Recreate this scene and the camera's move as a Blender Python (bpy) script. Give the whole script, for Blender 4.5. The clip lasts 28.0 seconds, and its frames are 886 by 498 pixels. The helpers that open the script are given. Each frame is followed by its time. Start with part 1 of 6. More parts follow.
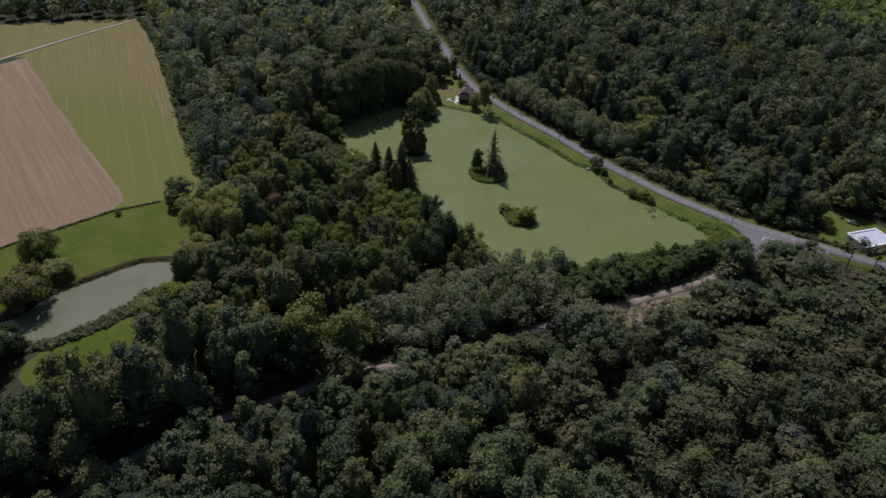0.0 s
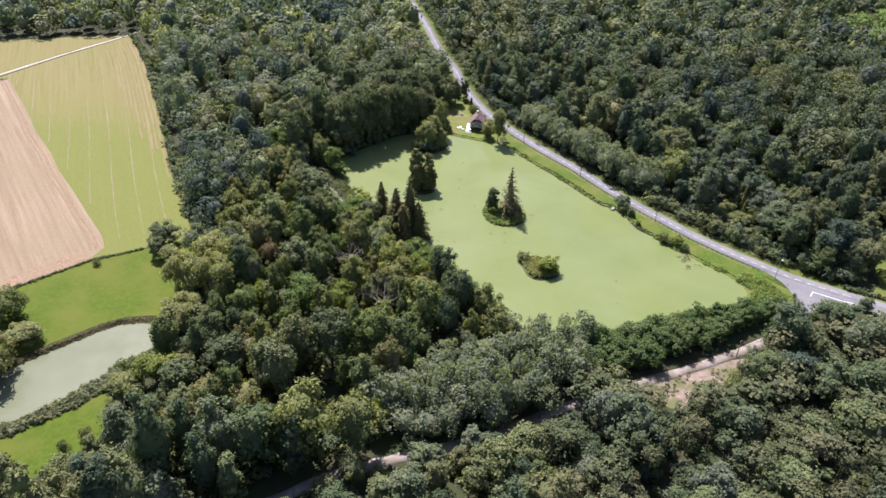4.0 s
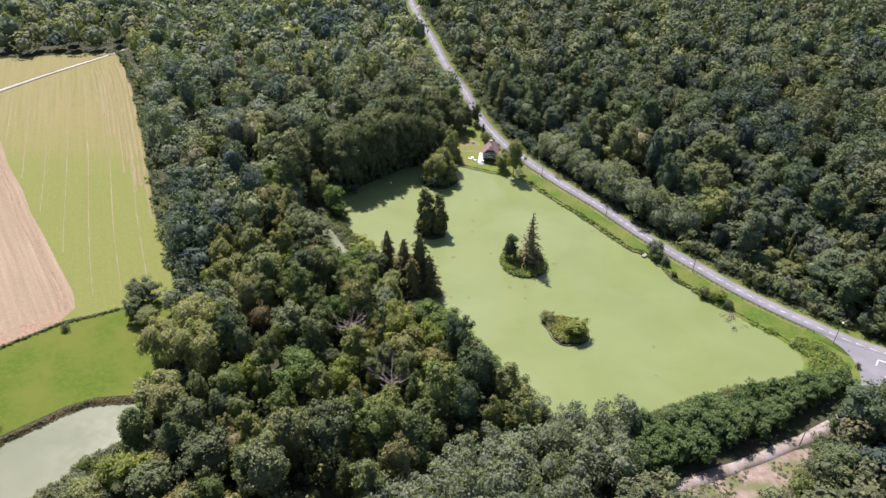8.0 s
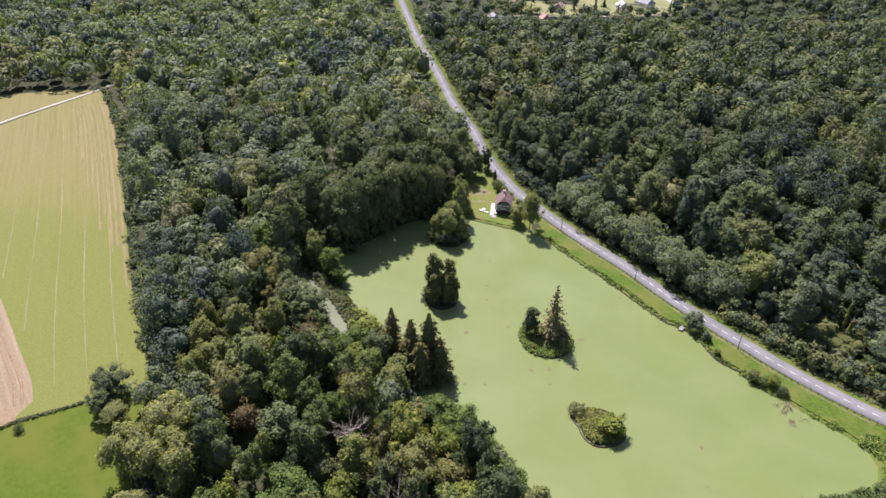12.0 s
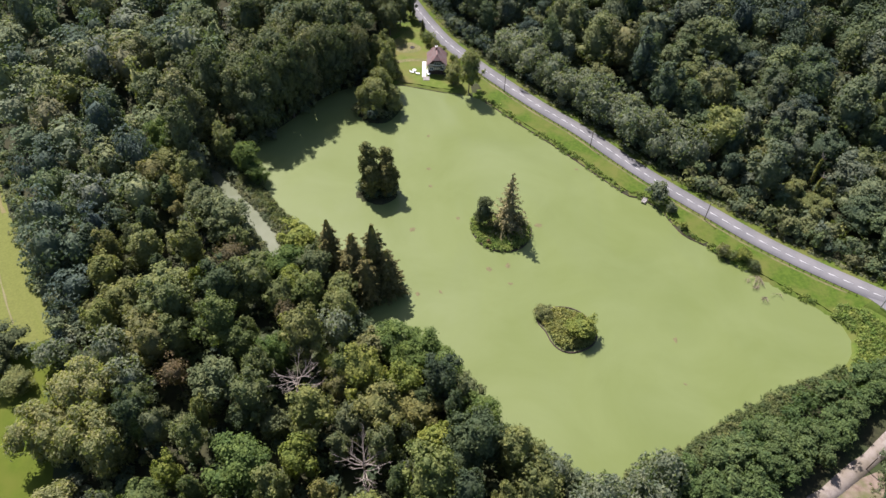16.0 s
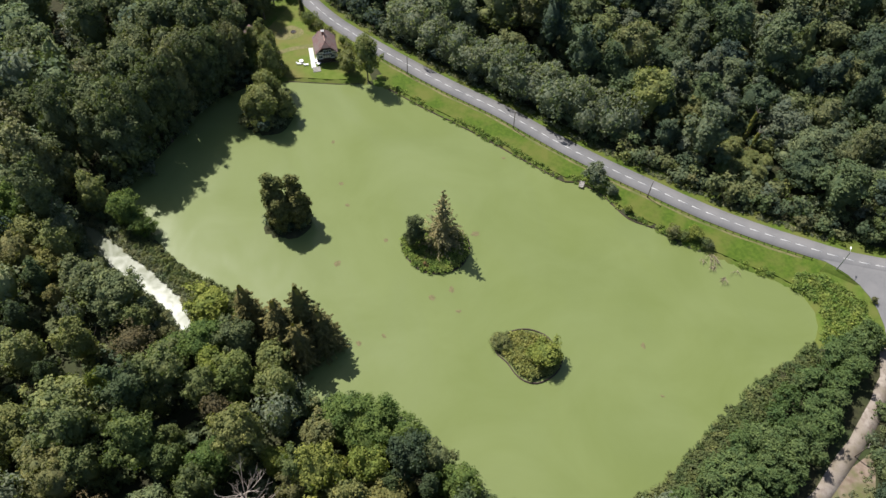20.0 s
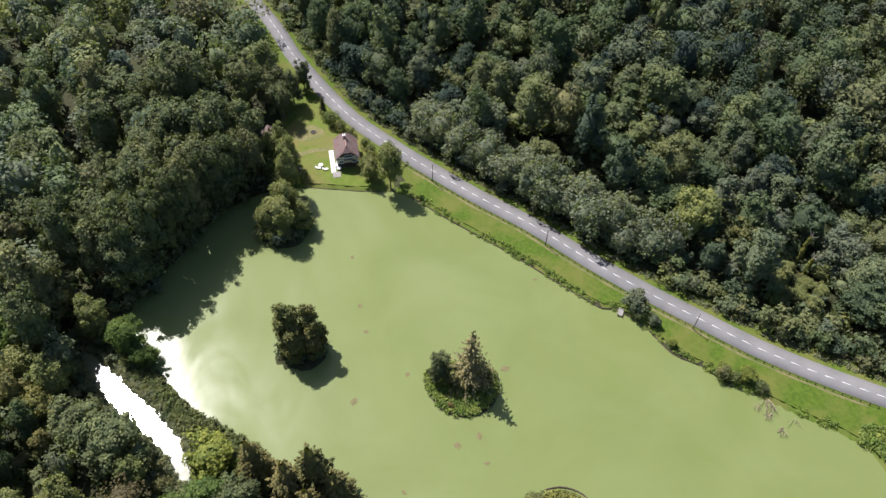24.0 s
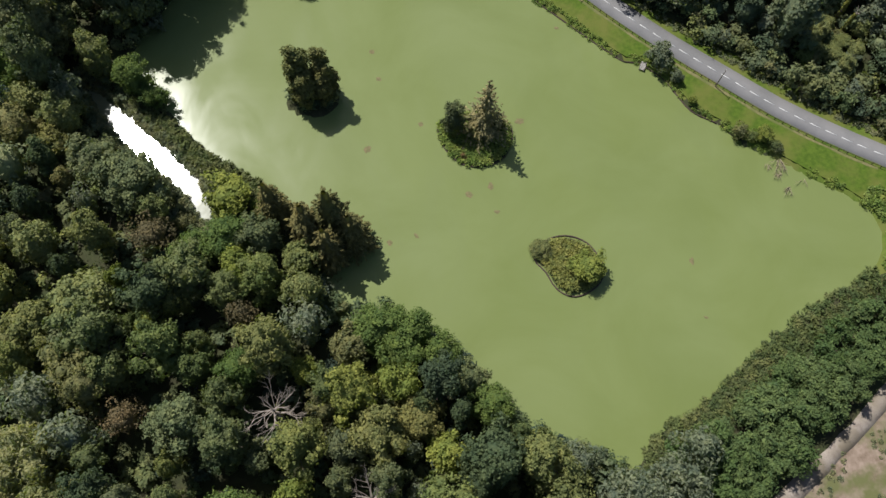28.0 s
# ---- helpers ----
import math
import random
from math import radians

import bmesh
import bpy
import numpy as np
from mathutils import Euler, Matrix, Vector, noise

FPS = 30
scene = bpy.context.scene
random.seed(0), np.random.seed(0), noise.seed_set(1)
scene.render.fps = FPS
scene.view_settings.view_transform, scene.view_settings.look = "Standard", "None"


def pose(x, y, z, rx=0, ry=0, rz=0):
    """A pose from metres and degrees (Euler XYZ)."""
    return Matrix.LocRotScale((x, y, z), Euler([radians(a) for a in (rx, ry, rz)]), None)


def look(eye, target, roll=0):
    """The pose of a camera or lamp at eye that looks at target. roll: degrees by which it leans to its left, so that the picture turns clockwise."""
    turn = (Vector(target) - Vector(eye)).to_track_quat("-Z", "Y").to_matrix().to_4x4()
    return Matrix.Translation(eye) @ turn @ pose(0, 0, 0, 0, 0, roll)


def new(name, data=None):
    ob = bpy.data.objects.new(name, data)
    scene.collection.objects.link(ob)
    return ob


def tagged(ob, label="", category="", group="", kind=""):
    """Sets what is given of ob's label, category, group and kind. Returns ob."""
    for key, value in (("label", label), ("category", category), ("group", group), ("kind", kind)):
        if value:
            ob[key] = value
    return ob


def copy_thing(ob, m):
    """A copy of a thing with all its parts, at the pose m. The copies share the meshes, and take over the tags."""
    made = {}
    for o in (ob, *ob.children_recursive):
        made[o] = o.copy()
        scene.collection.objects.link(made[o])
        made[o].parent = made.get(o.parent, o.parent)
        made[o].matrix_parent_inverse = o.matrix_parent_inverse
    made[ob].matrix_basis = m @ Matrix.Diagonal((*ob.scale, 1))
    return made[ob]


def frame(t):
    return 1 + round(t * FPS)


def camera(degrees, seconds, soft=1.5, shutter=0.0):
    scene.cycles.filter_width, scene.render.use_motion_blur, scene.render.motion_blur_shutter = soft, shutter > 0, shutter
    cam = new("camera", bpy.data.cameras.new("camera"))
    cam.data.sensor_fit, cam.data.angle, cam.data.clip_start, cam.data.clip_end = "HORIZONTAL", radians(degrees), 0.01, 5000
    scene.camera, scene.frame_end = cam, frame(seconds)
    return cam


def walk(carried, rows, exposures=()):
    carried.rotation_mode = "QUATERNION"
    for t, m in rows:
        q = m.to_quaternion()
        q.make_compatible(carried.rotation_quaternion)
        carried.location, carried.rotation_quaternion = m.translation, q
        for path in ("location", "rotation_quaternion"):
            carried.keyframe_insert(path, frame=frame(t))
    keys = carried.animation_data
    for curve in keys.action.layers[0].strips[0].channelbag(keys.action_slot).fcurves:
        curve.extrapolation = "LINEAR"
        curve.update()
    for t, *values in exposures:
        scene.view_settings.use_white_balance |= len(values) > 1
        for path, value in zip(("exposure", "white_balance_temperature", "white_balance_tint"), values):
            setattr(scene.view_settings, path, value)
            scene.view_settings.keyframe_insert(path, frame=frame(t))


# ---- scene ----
cam = camera(64.7, 28.0, 1.5)
METRES, EYE = 224.3, 157.6
ROWS = [
    (0.0, 0.0, 0.0, 0.0, 1.07, -33.79, -1.6),
    (0.5, -0.0021, 0.0184, 0.0007, 1.11, -33.78, -1.63),
    (1.0, -0.0043, 0.0372, 0.0013, 1.15, -33.79, -1.64),
    (1.5, -0.0069, 0.0564, 0.0016, 1.2, -33.76, -1.67),
    (2.0, -0.0093, 0.0759, 0.0023, 1.25, -33.73, -1.68),
    (2.5, -0.0121, 0.0957, 0.0029, 1.3, -33.71, -1.67),
    (3.0, -0.0147, 0.1159, 0.0036, 1.34, -33.69, -1.67),
    (3.5, -0.0172, 0.1365, 0.0042, 1.37, -33.69, -1.65),
    (5.5, -0.0286, 0.2223, 0.0018, 1.45, -33.68, -1.52),
    (6.0, -0.0313, 0.2434, 0.0023, 1.46, -33.7, -1.49),
    (6.5, -0.0341, 0.2645, 0.0023, 1.47, -33.7, -1.46),
    (7.0, -0.037, 0.2854, 0.0027, 1.48, -33.72, -1.45),
    (7.5, -0.0395, 0.3066, 0.003, 1.48, -33.72, -1.42),
    (8.0, -0.0422, 0.3277, 0.0038, 1.48, -33.74, -1.41),
    (8.5, -0.0449, 0.349, 0.0039, 1.49, -33.74, -1.39),
    (9.0, -0.0474, 0.3702, 0.0043, 1.49, -33.76, -1.37),
    (9.5, -0.0501, 0.3916, 0.0044, 1.48, -33.75, -1.36),
    (10.0, -0.0527, 0.4135, 0.0049, 1.47, -33.43, -1.32),
    (10.5, -0.0556, 0.4353, 0.0053, 1.45, -32.59, -1.3),
    (11.0, -0.0584, 0.4568, 0.0054, 1.45, -31.09, -1.27),
    (11.5, -0.061, 0.4779, 0.0052, 1.44, -29.68, -1.26),
    (12.0, -0.0634, 0.4958, 0.0013, 1.41, -32.44, -1.23),
    (12.5, -0.0658, 0.517, 0.0014, 1.38, -38.01, -1.2),
    (14.5, -0.0743, 0.6055, 0.0032, -3.91, -44.06, -0.99),
    (15.0, -0.0784, 0.6273, 0.0032, -5.4, -45.21, -1.03),
    (15.5, -0.0803, 0.6489, 0.003, -5.42, -45.97, -1.06),
    (16.0, -0.0814, 0.6707, 0.0033, -6.57, -47.19, -1.03),
    (16.5, -0.0829, 0.6923, 0.0039, -7.34, -48.43, -1.04),
    (17.0, -0.0832, 0.7143, 0.0044, -9.02, -49.6, -0.97),
    (17.5, -0.0839, 0.7359, 0.0051, -12.13, -50.74, -0.89),
    (18.0, -0.0845, 0.7577, 0.0058, -14.8, -51.83, -0.86),
    (18.5, -0.0839, 0.7806, 0.0065, -17.52, -52.88, -0.8),
    (19.0, -0.0834, 0.8029, 0.0076, -18.59, -53.51, -0.83),
    (19.5, -0.0818, 0.8243, 0.0078, -18.6, -53.49, -0.87),
    (20.0, -0.0797, 0.8457, 0.0084, -18.62, -53.47, -0.92),
    (20.5, -0.0773, 0.8673, 0.0091, -18.65, -53.46, -0.97),
    (21.0, -0.0744, 0.8886, 0.0099, -18.67, -53.46, -1.0),
    (21.5, -0.0715, 0.9085, 0.0103, -18.66, -53.4, -1.01),
    (23.5, -0.0606, 0.9655, 0.0148, -17.64, -51.44, -0.92),
    (24.0, -0.0607, 0.9698, 0.014, -17.19, -49.61, -0.96),
    (24.5, -0.0609, 0.9719, 0.0136, -16.69, -47.0, -0.99),
    (25.0, -0.0646, 0.9682, 0.0087, -16.3, -48.31, -1.11),
    (25.5, -0.0646, 0.9681, 0.0076, -15.83, -55.39, -1.12),
    (26.0, -0.0693, 0.9691, 0.0054, -15.75, -62.04, -1.32),
    (26.5, -0.0694, 0.9693, 0.0044, -15.66, -64.54, -1.35),
    (27.0, -0.0696, 0.9692, 0.0036, -15.58, -68.0, -1.37),
    (27.5, -0.0698, 0.969, 0.0033, -15.55, -68.97, -1.38),
    (28.0, -0.0698, 0.9688, 0.0036, -15.51, -69.3, -1.39),
]
FADE = [(0.0, -0.5, 5900, 26), (0.5, 0.52, 5900, 26), (1.0, 1.2, 5900, 26), (8.0, 1.13, 6000, 26), (12.0, 1.06, 6050, 26), (15.0, 0.95, 6150, 23), (17.0, 0.89, 6150, 19), (19.0, 0.7, 6250, 13), (21.0, 0.66, 6250, 12),
        (23.5, 0.79, 6150, 15), (24.8, 0.97, 6150, 17), (25.4, 0.94, 6150, 17), (26.0, 0.55, 6200, 13), (28.0, 0.39, 6200, 11)]
walk(cam, [(t, pose(0, 0, EYE) @ pose(METRES * x, METRES * y, METRES * z, 90 + pitch, roll, yaw))
           for t, x, y, z, yaw, pitch, roll in ROWS], FADE)

# ---- light ----
SUN_AZ, SUN_EL = -25.3, 54.8
world = bpy.data.worlds.new("world")
scene.world = world
world.use_nodes = True
wn = world.node_tree.nodes
sky = wn.new("ShaderNodeTexSky")
sky.sky_type, sky.sun_disc = "NISHITA", False
sky.sun_elevation, sky.sun_rotation = radians(SUN_EL), radians(SUN_AZ)
sky.air_density, sky.dust_density = 1.0, 1.5
world.node_tree.links.new(sky.outputs[0], wn["Background"].inputs[0])
wn["Background"].inputs[1].default_value = 0.075
sun = new("sun", bpy.data.lights.new("sun", "SUN"))
sun.data.energy, sun.data.angle, sun.data.color = 5.0, radians(0.53), (1.0, 0.95, 0.87)
TO_SUN = Vector((math.sin(radians(SUN_AZ)) * math.cos(radians(SUN_EL)), math.cos(radians(SUN_AZ)) * math.cos(radians(SUN_EL)), math.sin(radians(SUN_EL))))
sun.matrix_world = look(TO_SUN * 600, (0, 0, 0))


# ---- materials ----
def mat(name):
    m = bpy.data.materials.new(name)
    m.use_nodes = True
    return m, m.node_tree.nodes, m.node_tree.links, m.node_tree.nodes["Principled BSDF"]


def noise_tex(nodes, links, scale, detail=4.0, rough=0.6, vec=None, distortion=0.0):
    n = nodes.new("ShaderNodeTexNoise")
    n.inputs["Scale"].default_value, n.inputs["Detail"].default_value = scale, detail
    n.inputs["Roughness"].default_value, n.inputs["Distortion"].default_value = rough, distortion
    if vec is None:
        vec = nodes.new("ShaderNodeTexCoord").outputs["Object"]
    links.new(vec, n.inputs["Vector"])
    return n


def ramp(nodes, links, fac, stops):
    r = nodes.new("ShaderNodeValToRGB")
    while len(r.color_ramp.elements) < len(stops):
        r.color_ramp.elements.new(0.5)
    for e, (p, c) in zip(r.color_ramp.elements, stops):
        e.position, e.color = p, (*c, 1)
    links.new(fac, r.inputs[0])
    return r.outputs[0]


def mixc(nodes, links, a, b, fac, mode="MIX"):
    m = nodes.new("ShaderNodeMix")
    m.data_type, m.blend_type = "RGBA", mode
    for sock, v in ((m.inputs[0], fac), (m.inputs[6], a), (m.inputs[7], b)):
        if isinstance(v, (int, float)):
            sock.default_value = v
        elif isinstance(v, tuple):
            sock.default_value = (*v, 1)
        else:
            links.new(v, sock)
    return m.outputs[2]


def bump(nodes, links, height, bsdf, strength=0.5, dist=0.1):
    b = nodes.new("ShaderNodeBump")
    b.inputs["Strength"].default_value, b.inputs["Distance"].default_value = strength, dist
    links.new(height, b.inputs["Height"])
    links.new(b.outputs[0], bsdf.inputs["Normal"])


def surface(name, c1, c2, scale, c3=None, scale2=0.1, rough=0.85, bump_s=0.4, bump_d=0.05, lo=0.35, hi=0.65):
    """Two-colour mottled surface, with a broader drift towards c3."""
    m, n, l, p = mat(name)
    a = noise_tex(n, l, scale)
    col = ramp(n, l, a.outputs[0], ((lo, c1), (hi, c2)))
    if c3:
        b = noise_tex(n, l, scale2, 3.0)
        f = ramp(n, l, b.outputs[0], ((0.42, (0, 0, 0)), (0.62, (1, 1, 1))))
        col = mixc(n, l, col, c3, f)
    l.new(col, p.inputs["Base Color"])
    p.inputs["Roughness"].default_value = rough
    p.inputs["Specular IOR Level"].default_value = 0.12
    if bump_s:
        bump(n, l, a.outputs[0], p, bump_s, bump_d)
    return m


def leaves(name, stops, shared, light=0.3, gain=1.12, spread=1.0, grain=2.4, relief=1.25):
    """Foliage: hue by tree, shade by leaf, some light through the leaf. shared: the tree's tone is stored in the joined mesh."""
    m, n, l, p = mat(name)
    if shared:
        t = n.new("ShaderNodeAttribute")
        t.attribute_name = "tone"
        tone = t.outputs["Fac"]
    else:
        tone = n.new("ShaderNodeObjectInfo").outputs["Random"]
    col = ramp(n, l, tone, stops)
    g = n.new("ShaderNodeNewGeometry")
    leaf = ramp(n, l, g.outputs["Random Per Island"], ((0.0, (1 - 0.2 * spread, 1 - 0.19 * spread, 1 - 0.24 * spread)), (0.6, (1.0, 1.0, 1.0)), (1.0, (1 + 0.26 * spread, 1 + 0.23 * spread, 1 + 0.14 * spread))))
    col = mixc(n, l, col, leaf, 1.0, "MULTIPLY")
    v = noise_tex(n, l, 0.45, 2.0)
    patch = ramp(n, l, v.outputs[0], ((0.35, (0.72 * gain, 0.78 * gain, 0.8 * gain)), (0.7, (1.25 * gain, 1.15 * gain, 1.0 * gain))))
    col = mixc(n, l, col, patch, 1.0, "MULTIPLY")
    l.new(col, p.inputs["Base Color"])
    p.inputs["Roughness"].default_value = 0.6
    p.inputs["Specular IOR Level"].default_value = 0.085
    tr = n.new("ShaderNodeBsdfTranslucent")
    l.new(mixc(n, l, col, (1.2, 1.35, 0.5), 1.0, "MULTIPLY"), tr.inputs["Color"])
    fine = noise_tex(n, l, grain, 3.0, 0.65)
    rel = n.new("ShaderNodeBump")
    rel.inputs["Strength"].default_value, rel.inputs["Distance"].default_value = 1.0, relief / grain
    l.new(fine.outputs[0], rel.inputs["Height"])
    l.new(rel.outputs[0], p.inputs["Normal"])
    mx = n.new("ShaderNodeMixShader")
    mx.inputs[0].default_value = light
    l.new(p.outputs[0], mx.inputs[1])
    l.new(tr.outputs[0], mx.inputs[2])
    l.new(mx.outputs[0], n["Material Output"].inputs["Surface"])
    return m


BROAD = ((0.0, (0.046, 0.070, 0.040)), (0.2, (0.068, 0.098, 0.038)), (0.36, (0.090, 0.126, 0.040)), (0.5, (0.098, 0.122, 0.062)),
         (0.64, (0.112, 0.146, 0.048)), (0.76, (0.122, 0.128, 0.058)), (0.88, (0.126, 0.156, 0.048)), (0.96, (0.128, 0.124, 0.056)), (1.0, (0.156, 0.184, 0.048)))
PINE = ((0.0, (0.068, 0.088, 0.046)), (0.5, (0.092, 0.108, 0.052)), (0.8, (0.108, 0.116, 0.060)), (1.0, (0.120, 0.118, 0.062)))
MASS = [(p, (r * 1.04, g * 0.98, b * 1.42) if g > 1.1 * r else (r * 0.95, g * 0.98, b * 1.12)) for p, (r, g, b) in BROAD]
leaf_broad = leaves("broad_leaves", [(p, (r * 1.08, g * 0.99, b * 1.08)) for p, (r, g, b) in BROAD], False, 0.32, 1.48, 1.1)
leaf_mass = leaves("woodland_leaves", MASS, True, 0.28, 1.36, 1.0)
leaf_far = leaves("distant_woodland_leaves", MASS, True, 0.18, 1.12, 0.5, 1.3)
# grey-green leaves; the extra gain and blue paint distance haze into the colour
leaf_west_hazed = leaves("western_leaves_with_haze_tint", [(p, (r * 1.02, g, b * 1.12)) for p, (r, g, b) in MASS], True, 0.24, 1.65, 0.8, 1.8)
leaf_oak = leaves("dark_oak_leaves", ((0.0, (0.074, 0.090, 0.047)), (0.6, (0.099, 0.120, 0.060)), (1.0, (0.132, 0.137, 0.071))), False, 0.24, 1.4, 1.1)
leaf_pine = leaves("pine_needles", PINE, False, 0.1)
leaf_pine_mass = leaves("pinewood_needles", PINE, True, 0.1)
leaf_willow = leaves("willow_leaves", ((0.0, (0.218, 0.228, 0.108)), (1.0, (0.262, 0.264, 0.138))), False, 0.42, 1.28)
leaf_sallow = leaves("silvery_leaves", ((0.0, (0.180, 0.212, 0.148)), (1.0, (0.222, 0.248, 0.178))), False, 0.4, 1.04)
leaf_alder = leaves("olive_green_leaves", ((0.0, (0.128, 0.146, 0.058)), (1.0, (0.160, 0.172, 0.074))), False, 0.3, 1.5)
leaf_fresh = leaves("fresh_green_leaves", ((0.0, (0.098, 0.146, 0.046)), (1.0, (0.125, 0.172, 0.052))), False, 0.35, 1.2)
leaf_row = leaves("locust_leaves", ((0.0, (0.088, 0.136, 0.050)), (1.0, (0.124, 0.170, 0.072))), False)
leaf_spruce = leaves("spruce_needles", ((0.0, (0.078, 0.084, 0.034)), (1.0, (0.128, 0.116, 0.048))), False, 0.12, 1.3)
leaf_cypress = leaves("cypress_sprays", ((0.0, (0.094, 0.104, 0.040)), (1.0, (0.140, 0.132, 0.054))), False, 0.15, 1.45)
leaf_brown = leaves("browned_needles", ((0.0, (0.168, 0.164, 0.086)), (1.0, (0.195, 0.176, 0.096))), False, 0.2, 1.4)
leaf_rust = leaves("rusty_leaves", ((0.0, (0.185, 0.130, 0.062)), (1.0, (0.200, 0.145, 0.070))), False)
leaf_lime = leaves("yellow_green_leaves", ((0.0, (0.140, 0.172, 0.044)), (1.0, (0.178, 0.200, 0.050))), False, 0.3, 1.35)
leaf_ivy = leaves("ivy_leaves", ((0.0, (0.170, 0.180, 0.050)), (1.0, (0.200, 0.205, 0.060))), False, 0.3, 1.3)
leaf_olive = leaves("olive_shrub_leaves", ((0.0, (0.150, 0.165, 0.052)), (1.0, (0.182, 0.185, 0.064))), True, 0.3, 1.45)
leaf_reed = leaves("reed_leaves", ((0.0, (0.150, 0.178, 0.100)), (1.0, (0.200, 0.205, 0.122))), True)
leaf_sedge = leaves("brown_sedge", ((0.0, (0.140, 0.128, 0.066)), (1.0, (0.195, 0.165, 0.092))), True)
leaf_spit = leaves("spit_reed_leaves", ((0.0, (0.092, 0.122, 0.048)), (1.0, (0.135, 0.148, 0.066))), True, 0.3, 1.2)
leaf_withered = leaves("withering_leaves", ((0.0, (0.100, 0.090, 0.050)), (1.0, (0.142, 0.112, 0.064))), False, 0.25, 1.2)
leaf_herb = leaves("lush_herbs", ((0.0, (0.095, 0.155, 0.035)), (1.0, (0.160, 0.195, 0.055))), True, 0.3, 1.4)
leaf_village = leaves("garden_conifers", ((0.0, (0.040, 0.066, 0.038)), (1.0, (0.080, 0.110, 0.050))), True, 0.1)
leaf_poplar = leaves("young_poplar_leaves", ((0.0, (0.100, 0.150, 0.045)), (1.0, (0.125, 0.175, 0.055))), True, 0.3, 1.5)
litter = surface("woodland_floor", (0.028, 0.028, 0.015), (0.048, 0.048, 0.022), 0.7, (0.036, 0.048, 0.018), 0.08, bump_s=0.7, bump_d=0.2)
garden_grass = surface("garden_lawn_grass", (0.080, 0.118, 0.016), (0.112, 0.142, 0.028), 0.5, (0.135, 0.122, 0.040), 0.07, bump_s=0.5)
headland = surface("field_headland_soil", (0.165, 0.105, 0.062), (0.255, 0.180, 0.115), 0.8, (0.20, 0.15, 0.09), 0.15, bump_s=0.5)
dry_grass = surface("dry_grass", (0.120, 0.118, 0.045), (0.180, 0.160, 0.075), 1.2, (0.100, 0.115, 0.035), 0.25, bump_s=0.5)
weathered = surface("grey_planks", (0.20, 0.19, 0.17), (0.30, 0.285, 0.26), 2.5, bump_s=0.4)
bark = surface("bark", (0.09, 0.07, 0.05), (0.17, 0.14, 0.11), 3.0, bump_s=0.8)
deadwood = surface("bleached_wood", (0.24, 0.20, 0.165), (0.38, 0.33, 0.28), 2.0)
grass = surface("rough_grass", (0.058, 0.092, 0.012), (0.088, 0.126, 0.020), 0.9, (0.104, 0.116, 0.028), 0.11, bump_s=0.6, bump_d=0.15)
bank_turf = surface("bank_turf", (0.044, 0.078, 0.008), (0.072, 0.112, 0.013), 0.9, (0.100, 0.112, 0.024), 0.09, bump_s=0.6, bump_d=0.15)
meadow = surface("meadow_grass", (0.048, 0.078, 0.004), (0.069, 0.101, 0.007), 0.7, (0.083, 0.100, 0.012), 0.05, bump_s=0.4)
asphalt = surface("asphalt", (0.135, 0.134, 0.133), (0.164, 0.162, 0.160), 6.0, (0.178, 0.174, 0.171), 0.12, rough=0.9, bump_s=0.15, bump_d=0.01)
paint = surface("road_paint", (0.44, 0.44, 0.43), (0.66, 0.66, 0.64), 3.0, rough=0.7, bump_s=0)
dirt = surface("pale_track", (0.18, 0.15, 0.125), (0.31, 0.275, 0.24), 0.8, (0.16, 0.135, 0.10), 0.2, bump_s=0.5)
soil = surface("bare_soil", (0.145, 0.108, 0.078), (0.255, 0.198, 0.155), 0.5, (0.105, 0.110, 0.045), 0.16, bump_s=0.5)
timber = surface("weathered_timber", (0.10, 0.08, 0.06), (0.18, 0.15, 0.12), 2.0, bump_s=0.4)
concrete = surface("pale_concrete", (0.50, 0.49, 0.46), (0.62, 0.61, 0.58), 1.5, bump_s=0.2)


